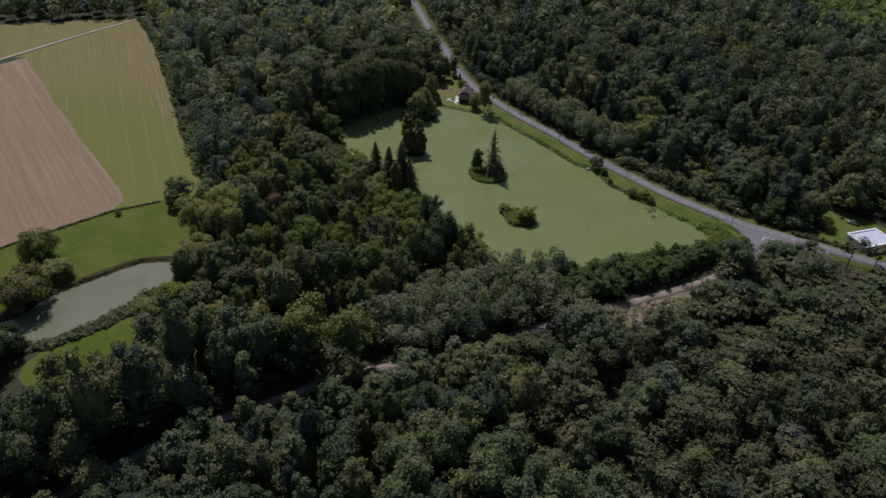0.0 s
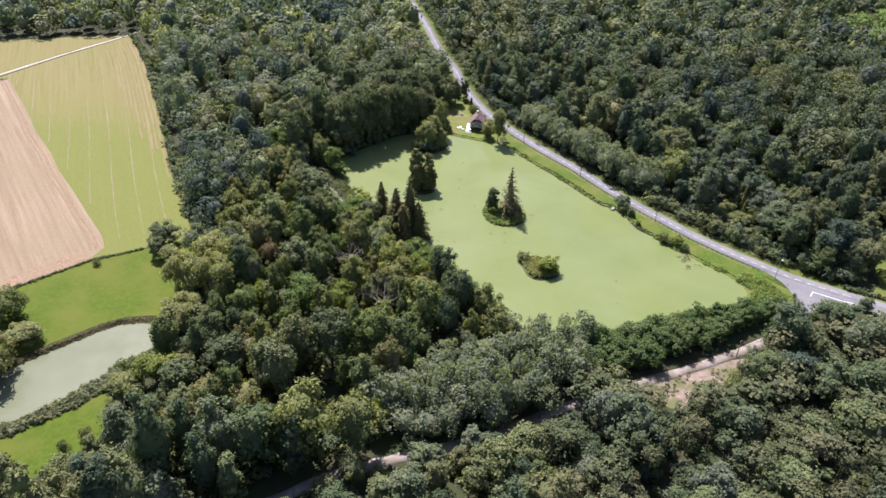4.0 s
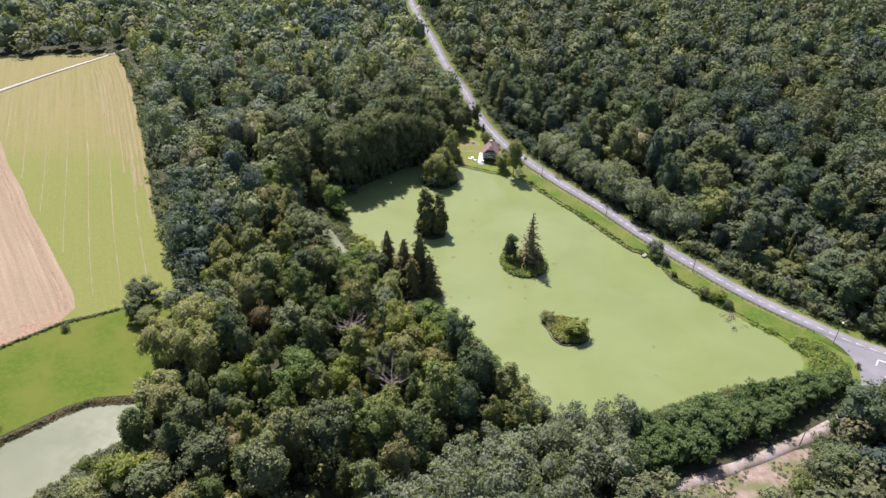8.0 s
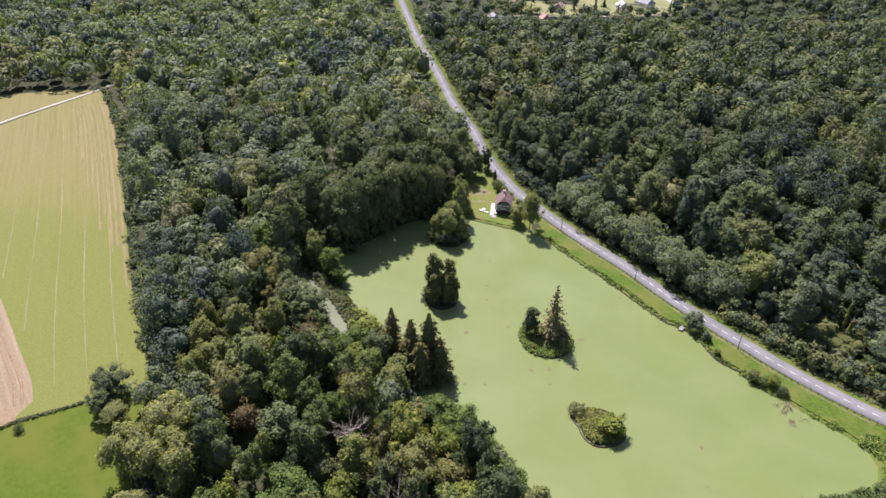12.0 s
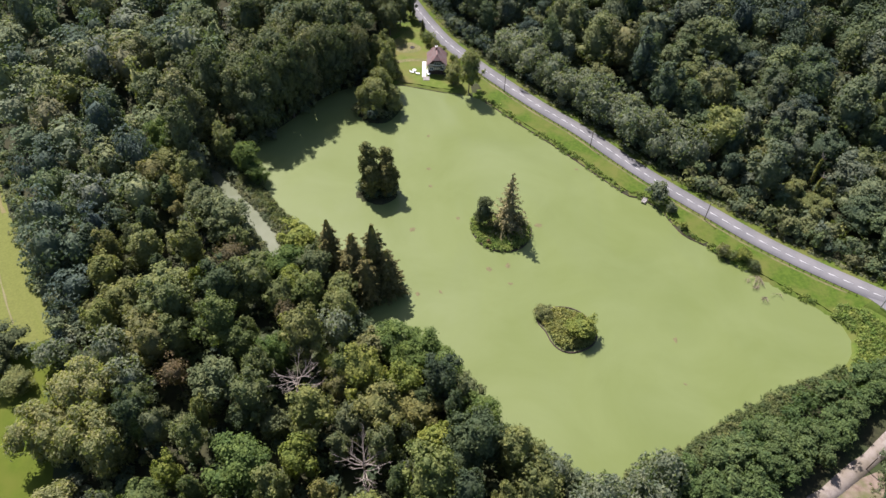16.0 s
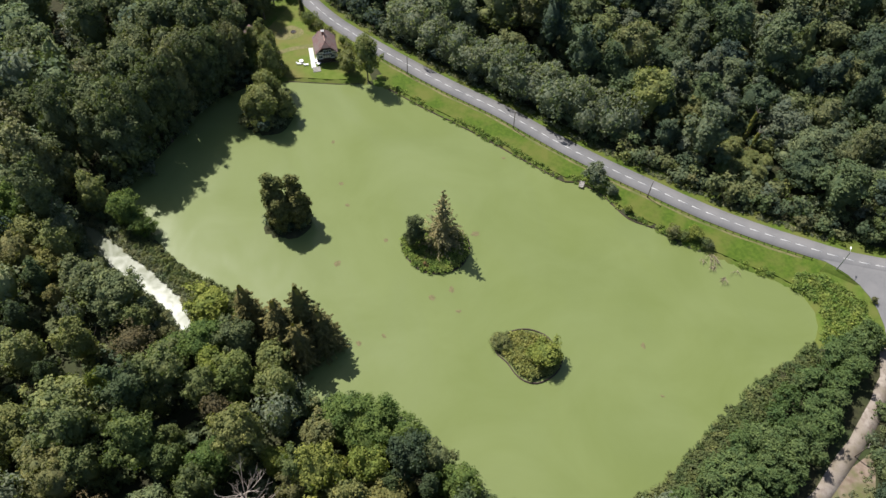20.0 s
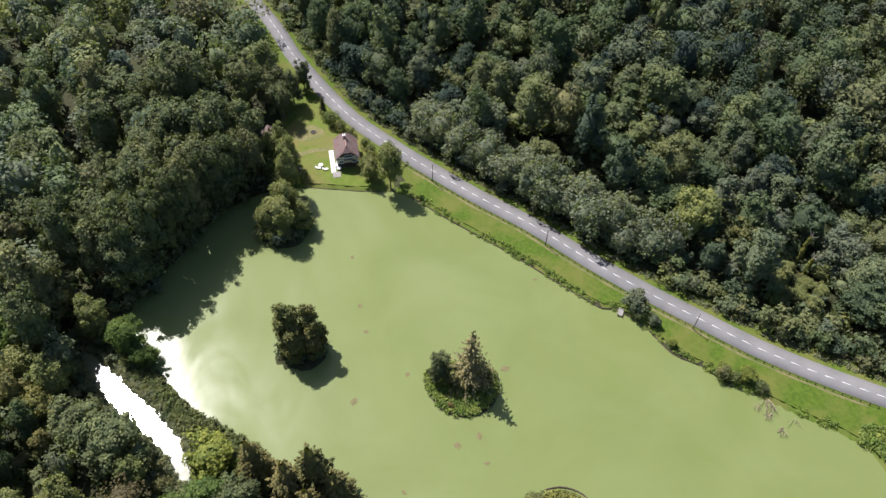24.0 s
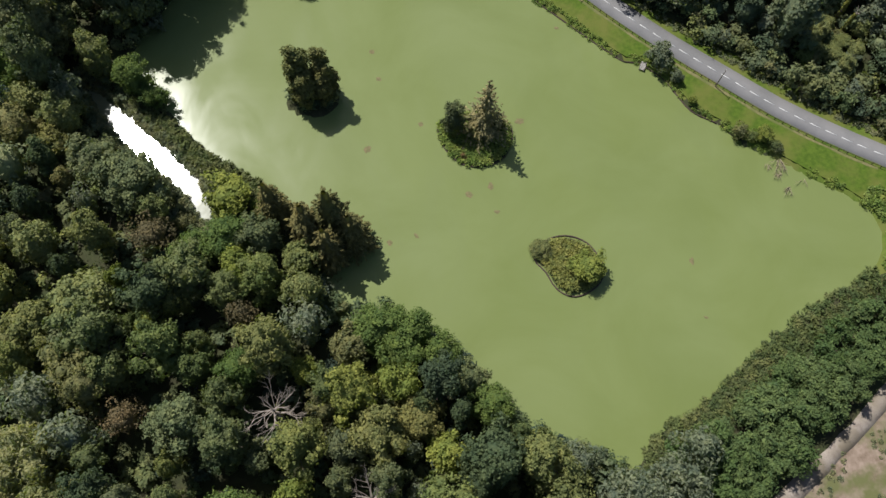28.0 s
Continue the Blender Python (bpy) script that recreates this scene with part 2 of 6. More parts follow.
def field_material(name, c1, c2, c3, angle, row, regrowth=None):
    """Crop rows at an angle. regrowth: a colour that takes over towards the field's southern end, in uneven drifts."""
    m, n, l, p = mat(name)
    tc = n.new("ShaderNodeTexCoord")
    mp = n.new("ShaderNodeMapping")
    mp.inputs["Rotation"].default_value = (0, 0, radians(angle))
    l.new(tc.outputs["Object"], mp.inputs["Vector"])
    st = n.new("ShaderNodeMapping")
    st.inputs["Scale"].default_value = (0.03, 1.0, 1.0)
    l.new(mp.outputs[0], st.inputs["Vector"])
    rows_ = noise_tex(n, l, row, 5.0, 0.75, st.outputs[0])
    col = ramp(n, l, rows_.outputs[0], ((0.33, c1), (0.68, c2)))
    wave = n.new("ShaderNodeTexWave")
    wave.bands_direction = "Y"
    wave.inputs["Scale"].default_value, wave.inputs["Distortion"].default_value, wave.inputs["Detail Scale"].default_value = 0.11, 0.7, 0.4
    l.new(mp.outputs[0], wave.inputs["Vector"])
    col = mixc(n, l, col, ramp(n, l, wave.outputs[0], ((0.55, (1.0, 1.0, 1.0)), (0.9, (1.07, 1.05, 1.06)))), 1.0, "MULTIPLY")
    big = noise_tex(n, l, 0.02, 3.0)
    f = ramp(n, l, big.outputs[0], ((0.40, (0, 0, 0)), (0.65, (1, 1, 1))))
    col = mixc(n, l, col, c3, mixc(n, l, (0, 0, 0), f, 0.6))
    if regrowth:
        split = n.new("ShaderNodeSeparateXYZ")
        l.new(tc.outputs["Object"], split.inputs[0])
        span = n.new("ShaderNodeMapRange")
        span.inputs["From Min"].default_value, span.inputs["From Max"].default_value = 430.0, 290.0
        l.new(split.outputs["Y"], span.inputs["Value"])
        drift_ = n.new("ShaderNodeMath")
        drift_.operation = "MULTIPLY_ADD"
        l.new(rows_.outputs[0], drift_.inputs[0])
        drift_.inputs[1].default_value = 1.2
        l.new(span.outputs[0], drift_.inputs[2])
        amount = ramp(n, l, drift_.outputs[0], ((0.5, (0, 0, 0)), (1.0, (0.5, 0.5, 0.5)), (1.5, (0.85, 0.85, 0.85))))
        col = mixc(n, l, col, regrowth, amount)
    fine = noise_tex(n, l, 1.5, 3.0)
    col = mixc(n, l, col, ramp(n, l, fine.outputs[0], ((0.3, (0.85, 0.85, 0.85)), (0.7, (1.1, 1.1, 1.1)))), 1.0, "MULTIPLY")
    l.new(col, p.inputs["Base Color"])
    p.inputs["Roughness"].default_value = 0.95
    p.inputs["Specular IOR Level"].default_value = 0.1
    bump(n, l, rows_.outputs[0], p, 0.4, 0.1)
    return m


stubble = field_material("ploughed_stubble", (0.168, 0.128, 0.076), (0.248, 0.198, 0.127), (0.198, 0.153, 0.091), -127, 0.45)
straw = field_material("straw_and_regrowth", (0.122, 0.126, 0.036), (0.205, 0.166, 0.082), (0.172, 0.150, 0.060), -115.4, 0.45, (0.124, 0.142, 0.034))
straw_rows = field_material("reddish_straw_rows", (0.145, 0.142, 0.048), (0.222, 0.174, 0.094), (0.190, 0.160, 0.075), -115.4, 0.6)
pale_straw = field_material("pale_straw", (0.150, 0.150, 0.060), (0.215, 0.190, 0.100), (0.180, 0.168, 0.078), -115.4, 0.6)
gravel = surface("pale_gravel", (0.28, 0.25, 0.20), (0.37, 0.34, 0.28), 0.9, (0.30, 0.28, 0.20), 0.2, bump_s=0.4)


def water_material(name, c1, c2, rough, scale, wave):
    m, n, l, p = mat(name)
    a = noise_tex(n, l, scale, 5.0, 0.6, distortion=0.6)
    l.new(ramp(n, l, a.outputs[0], ((0.35, c1), (0.68, c2))), p.inputs["Base Color"])
    p.inputs["Roughness"].default_value = rough
    p.inputs["IOR"].default_value = 1.33
    b = noise_tex(n, l, 1.2, 3.0)
    bump(n, l, b.outputs[0], p, wave, 0.02)
    return m


algae = water_material("algae_covered_water", (0.126, 0.156, 0.049), (0.146, 0.177, 0.064), 0.45, 0.035, 0.05)
algae.node_tree.nodes["Principled BSDF"].inputs["Specular IOR Level"].default_value = 0.12
an, al = algae.node_tree.nodes, algae.node_tree.links
film_map = an.new("ShaderNodeMapping")
film_map.inputs["Rotation"].default_value, film_map.inputs["Scale"].default_value = (0, 0, radians(35)), (1.0, 0.45, 1.0)
al.new(an.new("ShaderNodeTexCoord").outputs["Object"], film_map.inputs["Vector"])
film = noise_tex(an, al, 0.045, 4.0, 0.55, film_map.outputs[0], 0.8)
al.new(ramp(an, al, film.outputs[0], ((0.42, (0.05, 0.05, 0.05)), (0.62, (0.4, 0.4, 0.4)))), an["Principled BSDF"].inputs["Coat Weight"])
swirl = noise_tex(an, al, 0.12, 4.0, 0.55, film_map.outputs[0], 1.2)
al.new(ramp(an, al, swirl.outputs[0], ((0.3, (0.15, 0.15, 0.15)), (0.7, (0.21, 0.21, 0.21)))), an["Principled BSDF"].inputs["Coat Roughness"])
for key, value in (("Coat IOR", 1.52),):
    algae.node_tree.nodes["Principled BSDF"].inputs[key].default_value = value
silt_water = water_material("silty_water", (0.124, 0.138, 0.080), (0.152, 0.165, 0.100), 0.15, 0.05, 0.08)
sn_, sl_ = silt_water.node_tree.nodes, silt_water.node_tree.links
breath = noise_tex(sn_, sl_, 0.22, 4.0, 0.6, distortion=1.4)
sl_.new(ramp(sn_, sl_, breath.outputs[0], ((0.3, (0.12, 0.12, 0.12)), (0.72, (0.2, 0.2, 0.2)))), sn_["Principled BSDF"].inputs["Roughness"])

# ---- plan ----
GROUND = 0.8
POND = [(-20, 386), (-6.6, 385), (1.3, 382.2), (9.9, 378.7), (23.6, 373.2), (34.3, 358.6), (46.9, 341.6), (58, 324.7), (63.3, 316.9),
        (66, 313.5), (69.7, 312.1), (72, 309), (74.6, 304.8), (77.6, 294.6), (82.8, 289.2), (86.7, 281.9), (94, 275.3), (100.3, 267.9),
        (106, 262.4), (110.5, 256), (110.5, 250), (105, 242.3), (89.2, 237.6), (79, 234.8), (63.8, 228.6), (51, 222.5), (38, 219),
        (28, 211), (22, 217), (11, 224), (0, 240), (-5, 252), (-14, 260), (-27, 265), (-25, 275), (-22, 285), (-31, 298), (-40, 308),
        (-46, 314.5), (-53, 325.7), (-56, 334), (-62, 342), (-60, 351), (-47, 366), (-34, 380)]
WEST_POND = [(-146, 184), (-140.4, 196.8), (-133.9, 203.6), (-127.9, 209), (-121, 216), (-114.7, 219.7), (-102.6, 221.2), (-96, 211.5),
             (-104, 201), (-109.2, 195.6), (-117.4, 184), (-123.2, 177.1), (-128.3, 173.1), (-137, 169.7), (-160, 158), (-166, 172)]
CHANNEL = [(-75, 342.5), (-71, 339.5), (-67.7, 335.9), (-64.1, 330.5), (-61.3, 326), (-58.9, 322.7), (-55.3, 318), (-53.3, 314.2), (-50.8, 309.6), (-48.8, 305.5), (-47.2, 298.3), (-48, 294.5),
           (-51, 295.5), (-52.8, 301), (-54.8, 305.5), (-58.7, 310.9), (-61.8, 314.9), (-65.2, 319.8), (-68.2, 323.8), (-69.8, 327.6), (-71, 331.4), (-74, 339)]
ISLAND_A = [(11.8, 307), (11.5, 301.8), (13.2, 297), (16.1, 294), (21, 292.8), (25.9, 294), (29.5, 298.8), (29.7, 303.2), (24, 307.4), (16.7, 309.3)]
ISLAND_B = [(28.6, 268.8), (32.4, 269.3), (36.2, 267.8), (38.7, 264.6), (39.6, 259), (36.6, 255.6), (31.2, 254.7), (28, 257.3), (26.8, 261.9), (25.2, 266)]
ISLAND_C = [(-24.6, 324), (-22.4, 319.5), (-15.4, 317.5), (-10.5, 321.7), (-12, 327), (-18, 329)]
ISLAND_D = [(-23, 368), (-18.1, 361.5), (-11.3, 361.5), (-5.2, 371.5), (-10, 376), (-19, 375)]
ROAD = [(-95, 960), (-60.1, 754.1), (-41.2, 651), (-26, 584.9), (-15.2, 531.2), (-2.4, 484), (2.2, 459.3), (8.3, 436.5), (15.7, 415.3),
        (24.3, 399.1), (34, 383.3), (45.9, 365.3), (58.6, 348.2), (69.5, 330.6), (80, 315.3), (90.3, 302), (100, 289.6), (110, 279.1),
        (120.5, 269.4), (131, 260.5), (143, 253.2), (156.5, 245.2), (172, 236), (200, 219), (260, 180)]
BRANCH = [(132, 259), (128.5, 250), (125.2, 241), (119.7, 232.6)]
TRACK = [(121, 234.5), (115, 227.5), (104.9, 220.6), (92, 213.5), (81.2, 208.4), (62, 200), (41.2, 191.4), (10.7, 175), (-24.9, 162.2), (-37.3, 156.1),
         (-72.6, 134.9), (-95, 115), (-130, 80)]
FIELD_EDGE = [(-142.6, 256.2), (-140.4, 264.2), (-145.3, 272.9), (-158.1, 288.6), (-173.3, 308), (-188.1, 325.8), (-202, 345.2), (-221.4, 369), (-236.2, 390), (-274.6, 441.5)]
STRAW = [(-124.8, 264.8), (-107.5, 273.5), (-111.5, 282.5), (-134.4, 324.7), (-166.2, 394.8), (-207.8, 481.8), (-237, 533), (-262, 486), (-283, 441)] + FIELD_EDGE[::-1]
STUBBLE = FIELD_EDGE + [(-300, 405), (-420, 300), (-300, 100), (-160, 237.9)]
FAR_FIELD = [(-288, 440), (-267, 487), (-241, 533), (-252, 533), (-290, 521), (-335, 506), (-420, 475), (-430, 380), (-330, 350)]
LAWN = [(-160, 236.5), (-141.8, 254), (-124.8, 263.4), (-107, 273), (-101, 264), (-99, 240), (-97, 224), (-103, 223.5), (-115, 222), (-122, 218), (-129, 211.5), (-135, 206),
        (-143, 199), (-150, 188), (-170, 176), (-260, 110), (-300, 99)]
SOUTH_LAWN = [(-128, 168), (-106, 186), (-100, 171), (-107, 161), (-118, 149), (-130, 155)]
HOUSE_LOT = [(-8, 414), (-2, 421), (5.5, 428), (11, 418), (17.5, 403), (20.5, 392), (17, 378.5), (9, 380.5), (1, 384), (-8, 387), (-10, 402)]
CLEARING = [(58, 196), (66, 188.5), (78, 190), (90, 201), (99, 213), (90, 211), (79, 206.5)]


def sd_poly(P, poly):
    """Signed distance of the points P to a closed outline, negative inside."""
    q = np.array(poly, float)
    d2 = np.full(len(P), 1e18)
    inside = np.zeros(len(P), bool)
    for a, b in zip(q, np.roll(q, -1, 0)):
        e = b - a
        w = P - a
        t = np.clip((w @ e) / (e @ e), 0, 1)
        d2 = np.minimum(d2, ((w - t[:, None] * e) ** 2).sum(1))
        if a[1] != b[1]:
            c = (a[1] > P[:, 1]) != (b[1] > P[:, 1])
            inside ^= c & (P[:, 0] < a[0] + (P[:, 1] - a[1]) * e[0] / e[1])
    d = np.sqrt(d2)
    return np.where(inside, -d, d)


def d_line(P, line):
    q = np.array(line, float)
    d2 = np.full(len(P), 1e18)
    for a, b in zip(q[:-1], q[1:]):
        e = b - a
        w = P - a
        t = np.clip((w @ e) / (e @ e), 0, 1)
        d2 = np.minimum(d2, ((w - t[:, None] * e) ** 2).sum(1))
    return np.sqrt(d2)


def smooth_line(pts, step, closed=False):
    """A rounded line through the points at even steps."""
    q = [Vector(p) for p in pts]
    n = len(q)
    out = []
    for i in range(n if closed else n - 1):
        a, b, c, d = (q[(i + k) % n] if closed else q[min(max(i + k, 0), n - 1)] for k in (-1, 0, 1, 2))
        m = max(1, int((c - b).length / step))
        for k in range(m):
            t = k / m
            out.append(0.5 * (2 * b + (c - a) * t + (2 * a - 5 * b + 4 * c - d) * t * t + (3 * b - a - 3 * c + d) * t ** 3))
    if not closed:
        out.append(q[-1])
    return out


def offset_closed(pts, d):
    """An outline moved outwards by d; the points run either way."""
    n = len(pts)
    area = sum(pts[i][0] * pts[(i + 1) % n][1] - pts[(i + 1) % n][0] * pts[i][1] for i in range(n))
    s = 1 if area > 0 else -1
    out = []
    for i in range(n):
        e = (Vector(pts[(i + 1) % n]) - Vector(pts[i - 1])).normalized()
        out.append((pts[i][0] + s * d * e.y, pts[i][1] - s * d * e.x))
    return out


POND_S = smooth_line(POND, 4, True)
WEST_S = smooth_line(WEST_POND, 4, True)
CHAN_S = smooth_line(CHANNEL, 4, True)
ISLES = [smooth_line(p, 2, True) for p in (ISLAND_A, ISLAND_B, ISLAND_C, ISLAND_D)]
ROAD_S = smooth_line(ROAD, 6)


def ground_z(P):
    water = np.minimum(np.minimum(sd_poly(P, POND_S), sd_poly(P, WEST_S)), sd_poly(P, CHAN_S))
    z = np.clip(water * 0.8, -1.0, GROUND)
    for isle in ISLES:
        z = np.maximum(z, np.clip(-sd_poly(P, isle) * 0.8, -1.0, 0.55))
    return z


# ---- mesh helpers ----
def mesh_np(name, V, tris=None, quads=None, material=None, tone=None):
    me = bpy.data.meshes.new(name)
    nt = 0 if tris is None else len(tris)
    nq = 0 if quads is None else len(quads)
    me.vertices.add(len(V))
    me.vertices.foreach_set("co", np.asarray(V, np.float32).ravel())
    loops = np.concatenate([np.asarray(a, np.int32).ravel() for a in (tris, quads) if a is not None and len(a)])
    me.loops.add(len(loops))
    me.loops.foreach_set("vertex_index", loops)
    tot = np.concatenate([np.full(nt, 3, np.int32), np.full(nq, 4, np.int32)])
    me.polygons.add(nt + nq)
    me.polygons.foreach_set("loop_start", np.concatenate([[0], np.cumsum(tot)[:-1]]).astype(np.int32))
    me.polygons.foreach_set("loop_total", tot)
    if tone is not None:
        me.attributes.new("tone", "FLOAT", "POINT").data.foreach_set("value", np.asarray(tone, np.float32))
    me.update(calc_edges=True)
    if material:
        me.materials.append(material)
    return me


def part(name, data, material, parent, label=""):
    """One mesh object under a thing or under a part; data is a bmesh or a mesh."""
    if isinstance(data, bmesh.types.BMesh):
        me = bpy.data.meshes.new(name)
        bmesh.ops.recalc_face_normals(data, faces=data.faces)
        data.to_mesh(me)
        data.free()
        me.materials.append(material)
    else:
        me = data
    ob = new(name, me)
    if parent is not None:
        ob.parent = parent
    return tagged(ob, label)


def empty(name, label, category, group="", at=(0, 0, 0), turn=0.0):
    e = new(name)
    e.empty_display_size = 0.3
    e.matrix_basis = pose(*at, 0, 0, turn)
    return tagged(e, label, category, group)


def box(bm, size, at, bevel=0.0, m=None):
    r = bmesh.ops.create_cube(bm, size=1.0, matrix=(m or Matrix()) @ Matrix.Translation(at) @ Matrix.Diagonal((*size, 1)))
    if bevel:
        vs = set(r["verts"])
        bmesh.ops.bevel(bm, geom=[e for e in bm.edges if e.verts[0] in vs and e.verts[1] in vs], offset=bevel, segments=1, affect="EDGES")
    return bm


def bm_box(size, at, bevel=0.0, m=None):
    return box(bmesh.new(), size, at, bevel, m)


def tube(V, F, pts, radii, sides=6):
    """Adds a tapered tube along pts to the lists of points and quads."""
    base = len(V)
    for i, (p, r) in enumerate(zip(pts, radii)):
        p = Vector(p)
        d = (Vector(pts[min(i + 1, len(pts) - 1)]) - Vector(pts[max(i - 1, 0)])).normalized()
        u = d.orthogonal().normalized()
        w = d.cross(u)
        for k in range(sides):
            a = 2 * math.pi * k / sides
            V.append(tuple(p + r * (math.cos(a) * u + math.sin(a) * w)))
    for i in range(len(pts) - 1):
        for k in range(sides):
            F.append((base + i * sides + k, base + i * sides + (k + 1) % sides, base + (i + 1) * sides + (k + 1) % sides, base + (i + 1) * sides + k))


def sheet(name, outline, z, material, label, category, kind="structure", step=6.0):
    """A level sheet with a rim that goes 0.3 m into the ground."""
    pts = smooth_line(outline, step, True) if step else [Vector(p) for p in outline]
    bm = bmesh.new()
    top = [bm.verts.new((p[0], p[1], z)) for p in pts]
    low = [bm.verts.new((p[0], p[1], z - 0.3)) for p in pts]
    bm.faces.new(top)
    n = len(top)
    for i in range(n):
        bm.faces.new((top[i], low[i], low[(i + 1) % n], top[(i + 1) % n]))
    bmesh.ops.triangulate(bm, faces=[f for f in bm.faces if len(f.verts) > 4])
    ob = part(name, bm, material, None)
    return tagged(ob, label, category, "", kind)


def ribbon(name, line, width, z, material, label, category, thick=0.25, ragged=0.0, seed=3):
    rng = random.Random(seed)
    V, F = [], []
    n = len(line)
    for i, p in enumerate(line):
        e = (line[min(i + 1, n - 1)] - line[max(i - 1, 0)]).normalized()
        nx, ny = -e.y, e.x
        a, b = width / 2 + rng.uniform(-ragged, ragged), width / 2 + rng.uniform(-ragged, ragged)
        for s, h in ((-b, z - thick), (-b, z), (0, z + 0.06), (a, z), (a, z - thick)):
            V.append((p[0] + nx * s, p[1] + ny * s, h))
    for i in range(n - 1):
        for k in range(4):
            F.append((5 * i + k, 5 * i + 5 + k, 5 * i + 6 + k, 5 * i + 1 + k))
    ob = new(name, mesh_np(name, np.array(V), None, np.array(F), material))
    return tagged(ob, label, category, "", "structure")


# ---- ground and water ----
xs = np.concatenate([np.linspace(-3000, -400, 14), np.linspace(-360, -172, 10), np.arange(-170, 150.1, 2.0), np.linspace(160, 400, 12), np.linspace(500, 3000, 12)])
ys = np.concatenate([np.linspace(-2500, 60, 12), np.arange(70, 400.1, 2.0), np.linspace(412, 700, 16), np.linspace(800, 4500, 16)])
gx, gy = np.meshgrid(xs, ys)
P0 = np.stack([gx.ravel(), gy.ravel()], 1)
gz = ground_z(P0)
nx_, ny_ = len(xs), len(ys)
idx = np.arange(nx_ * ny_).reshape(ny_, nx_)
quads = np.stack([idx[:-1, :-1].ravel(), idx[:-1, 1:].ravel(), idx[1:, 1:].ravel(), idx[1:, :-1].ravel()], 1)
ground_me = mesh_np("ground", np.column_stack([P0, gz]), None, quads, litter)
ground_me.materials.append(grass)
mid_q = P0[quads].mean(1)
GRASSY = [(21, 371), (24, 378), (38, 382), (82, 318), (128, 262), (128, 243), (121, 231), (103, 240.5), (109, 251), (70, 309)]
ground_me.polygons.foreach_set("material_index", ((sd_poly(mid_q, GRASSY) < 0) | (sd_poly(mid_q, HOUSE_LOT) < 5)).astype(np.int32))
ground_me.polygons.foreach_set("use_smooth", np.ones(len(quads), bool))
tagged(new("ground", ground_me), "flat woodland ground with grassy banks sloping into the water", "ground", "", "structure")


def water(name, outline, material, label, z=0.0):
    bm = bmesh.new()
    bm.faces.new([bm.verts.new((p[0], p[1], z)) for p in offset_closed(outline, 1.2)])
    bmesh.ops.triangulate(bm, faces=bm.faces[:])
    return tagged(part(name, bm, material, None), label, "water", "", "structure")


def offset_line(line, d):
    """The line moved d metres to its left."""
    out = []
    for i, p in enumerate(line):
        e = (line[min(i + 1, len(line) - 1)] - line[max(i - 1, 0)]).normalized()
        out.append(Vector((p[0] - e.y * d, p[1] + e.x * d)))
    return out


water("water_pond", POND_S, algae, "still pond water under a yellow-green film of algae")
water("water_west_pond", WEST_S, silt_water, "grey silty water of a small pond by the lawn")
water("water_channel", CHAN_S, silt_water, "narrow channel of pale glinting water between trees")
LAKE = [(352, 985), (377, 964), (427, 930), (479, 943), (560, 960), (560, 1060), (400, 1080), (360, 1030)]
sheet("water_lake", LAKE, GROUND + 0.05, silt_water, "far brownish lake behind the woods", "water", step=0)

sheet("field_straw", STRAW, GROUND + 0.03, straw, "mown straw field with green regrowth in rows", "field", step=0)
sheet("field_stubble", STUBBLE, GROUND + 0.034, stubble, "bare pinkish-brown stubble field with tractor rows", "field", step=0)
sheet("field_far", FAR_FIELD, GROUND + 0.026, straw, "straw-coloured field beyond the farm track", "field", step=0)
sheet("lawn", LAWN, GROUND + 0.03, meadow, "smooth bright green meadow beside the small pond", "lawn")
sheet("lawn_south", SOUTH_LAWN, GROUND + 0.03, meadow, "bright green grass strip south of the small pond", "lawn")
sheet("bare_ground", CLEARING, GROUND + 0.03, soil, "trampled brown bare earth beside the track", "ground")
ribbon("roadside_grass", offset_line(ROAD_S, 0), 15.5, GROUND + 0.012, grass, "rough grass verge along the country road", "grass", 0.2, 0.9)
SHORE_NE = [p for p in POND_S if p[0] > 24 and p[1] > 251 and p[1] < 374]
sheet("bank_grass", [tuple(p) for p in offset_line(SHORE_NE, 1.3)] + [tuple(p) for p in reversed(offset_line([p for p in ROAD_S if 24 < p[0] < 126], -3.0))], GROUND + 0.06, bank_turf,
      "rough grass bank between the road and the pond", "grass", step=0)
EDGE_E = smooth_line([(-237, 533), (-207.8, 481.8), (-166.2, 394.8), (-134.4, 324.7), (-113.7, 281.8)], 5)
for k in range(9):
    low_end = (318, 352, 345, 372, 361, 398, 402, 428, 446)[k]
    line_ = [p for p in offset_line(EDGE_E, -(1.6 + 2.25 * k)) if low_end < p[1] < 520 - 2.2 * k]
    ribbon("straw_row", line_, 1.5, GROUND + 0.0355, straw_rows, "reddish-brown row of straw beside the woods", "field", 0.1, 0.45, 40 + k)
for k in range(10):
    line_ = [p for p in offset_line(EDGE_E, -(7 + 9.5 * k)) if p[1] < 505 - 4 * k]
    keep_ = sd_poly(np.array([tuple(p) for p in line_]), STRAW) < -2.0
    line_ = [p for p, inside_ in zip(line_, keep_) if inside_]
    if len(line_) > 4:
        ribbon("wheel_track", line_, 0.55, GROUND + 0.038, pale_straw, "pale wheel track along the straw field", "field", 0.1, 0.2, 60 + k)
sheet("house_lawn", HOUSE_LOT, GROUND + 0.04, garden_grass, "mown garden lawn around the house by the pond", "lawn")
sheet("garden_path", [(-6, 399.2), (0, 400), (7, 399.6), (7.2, 401.4), (0, 402), (-6, 401.3)], GROUND + 0.055, dry_grass, "worn sandy path across the garden lawn", "path", step=2)
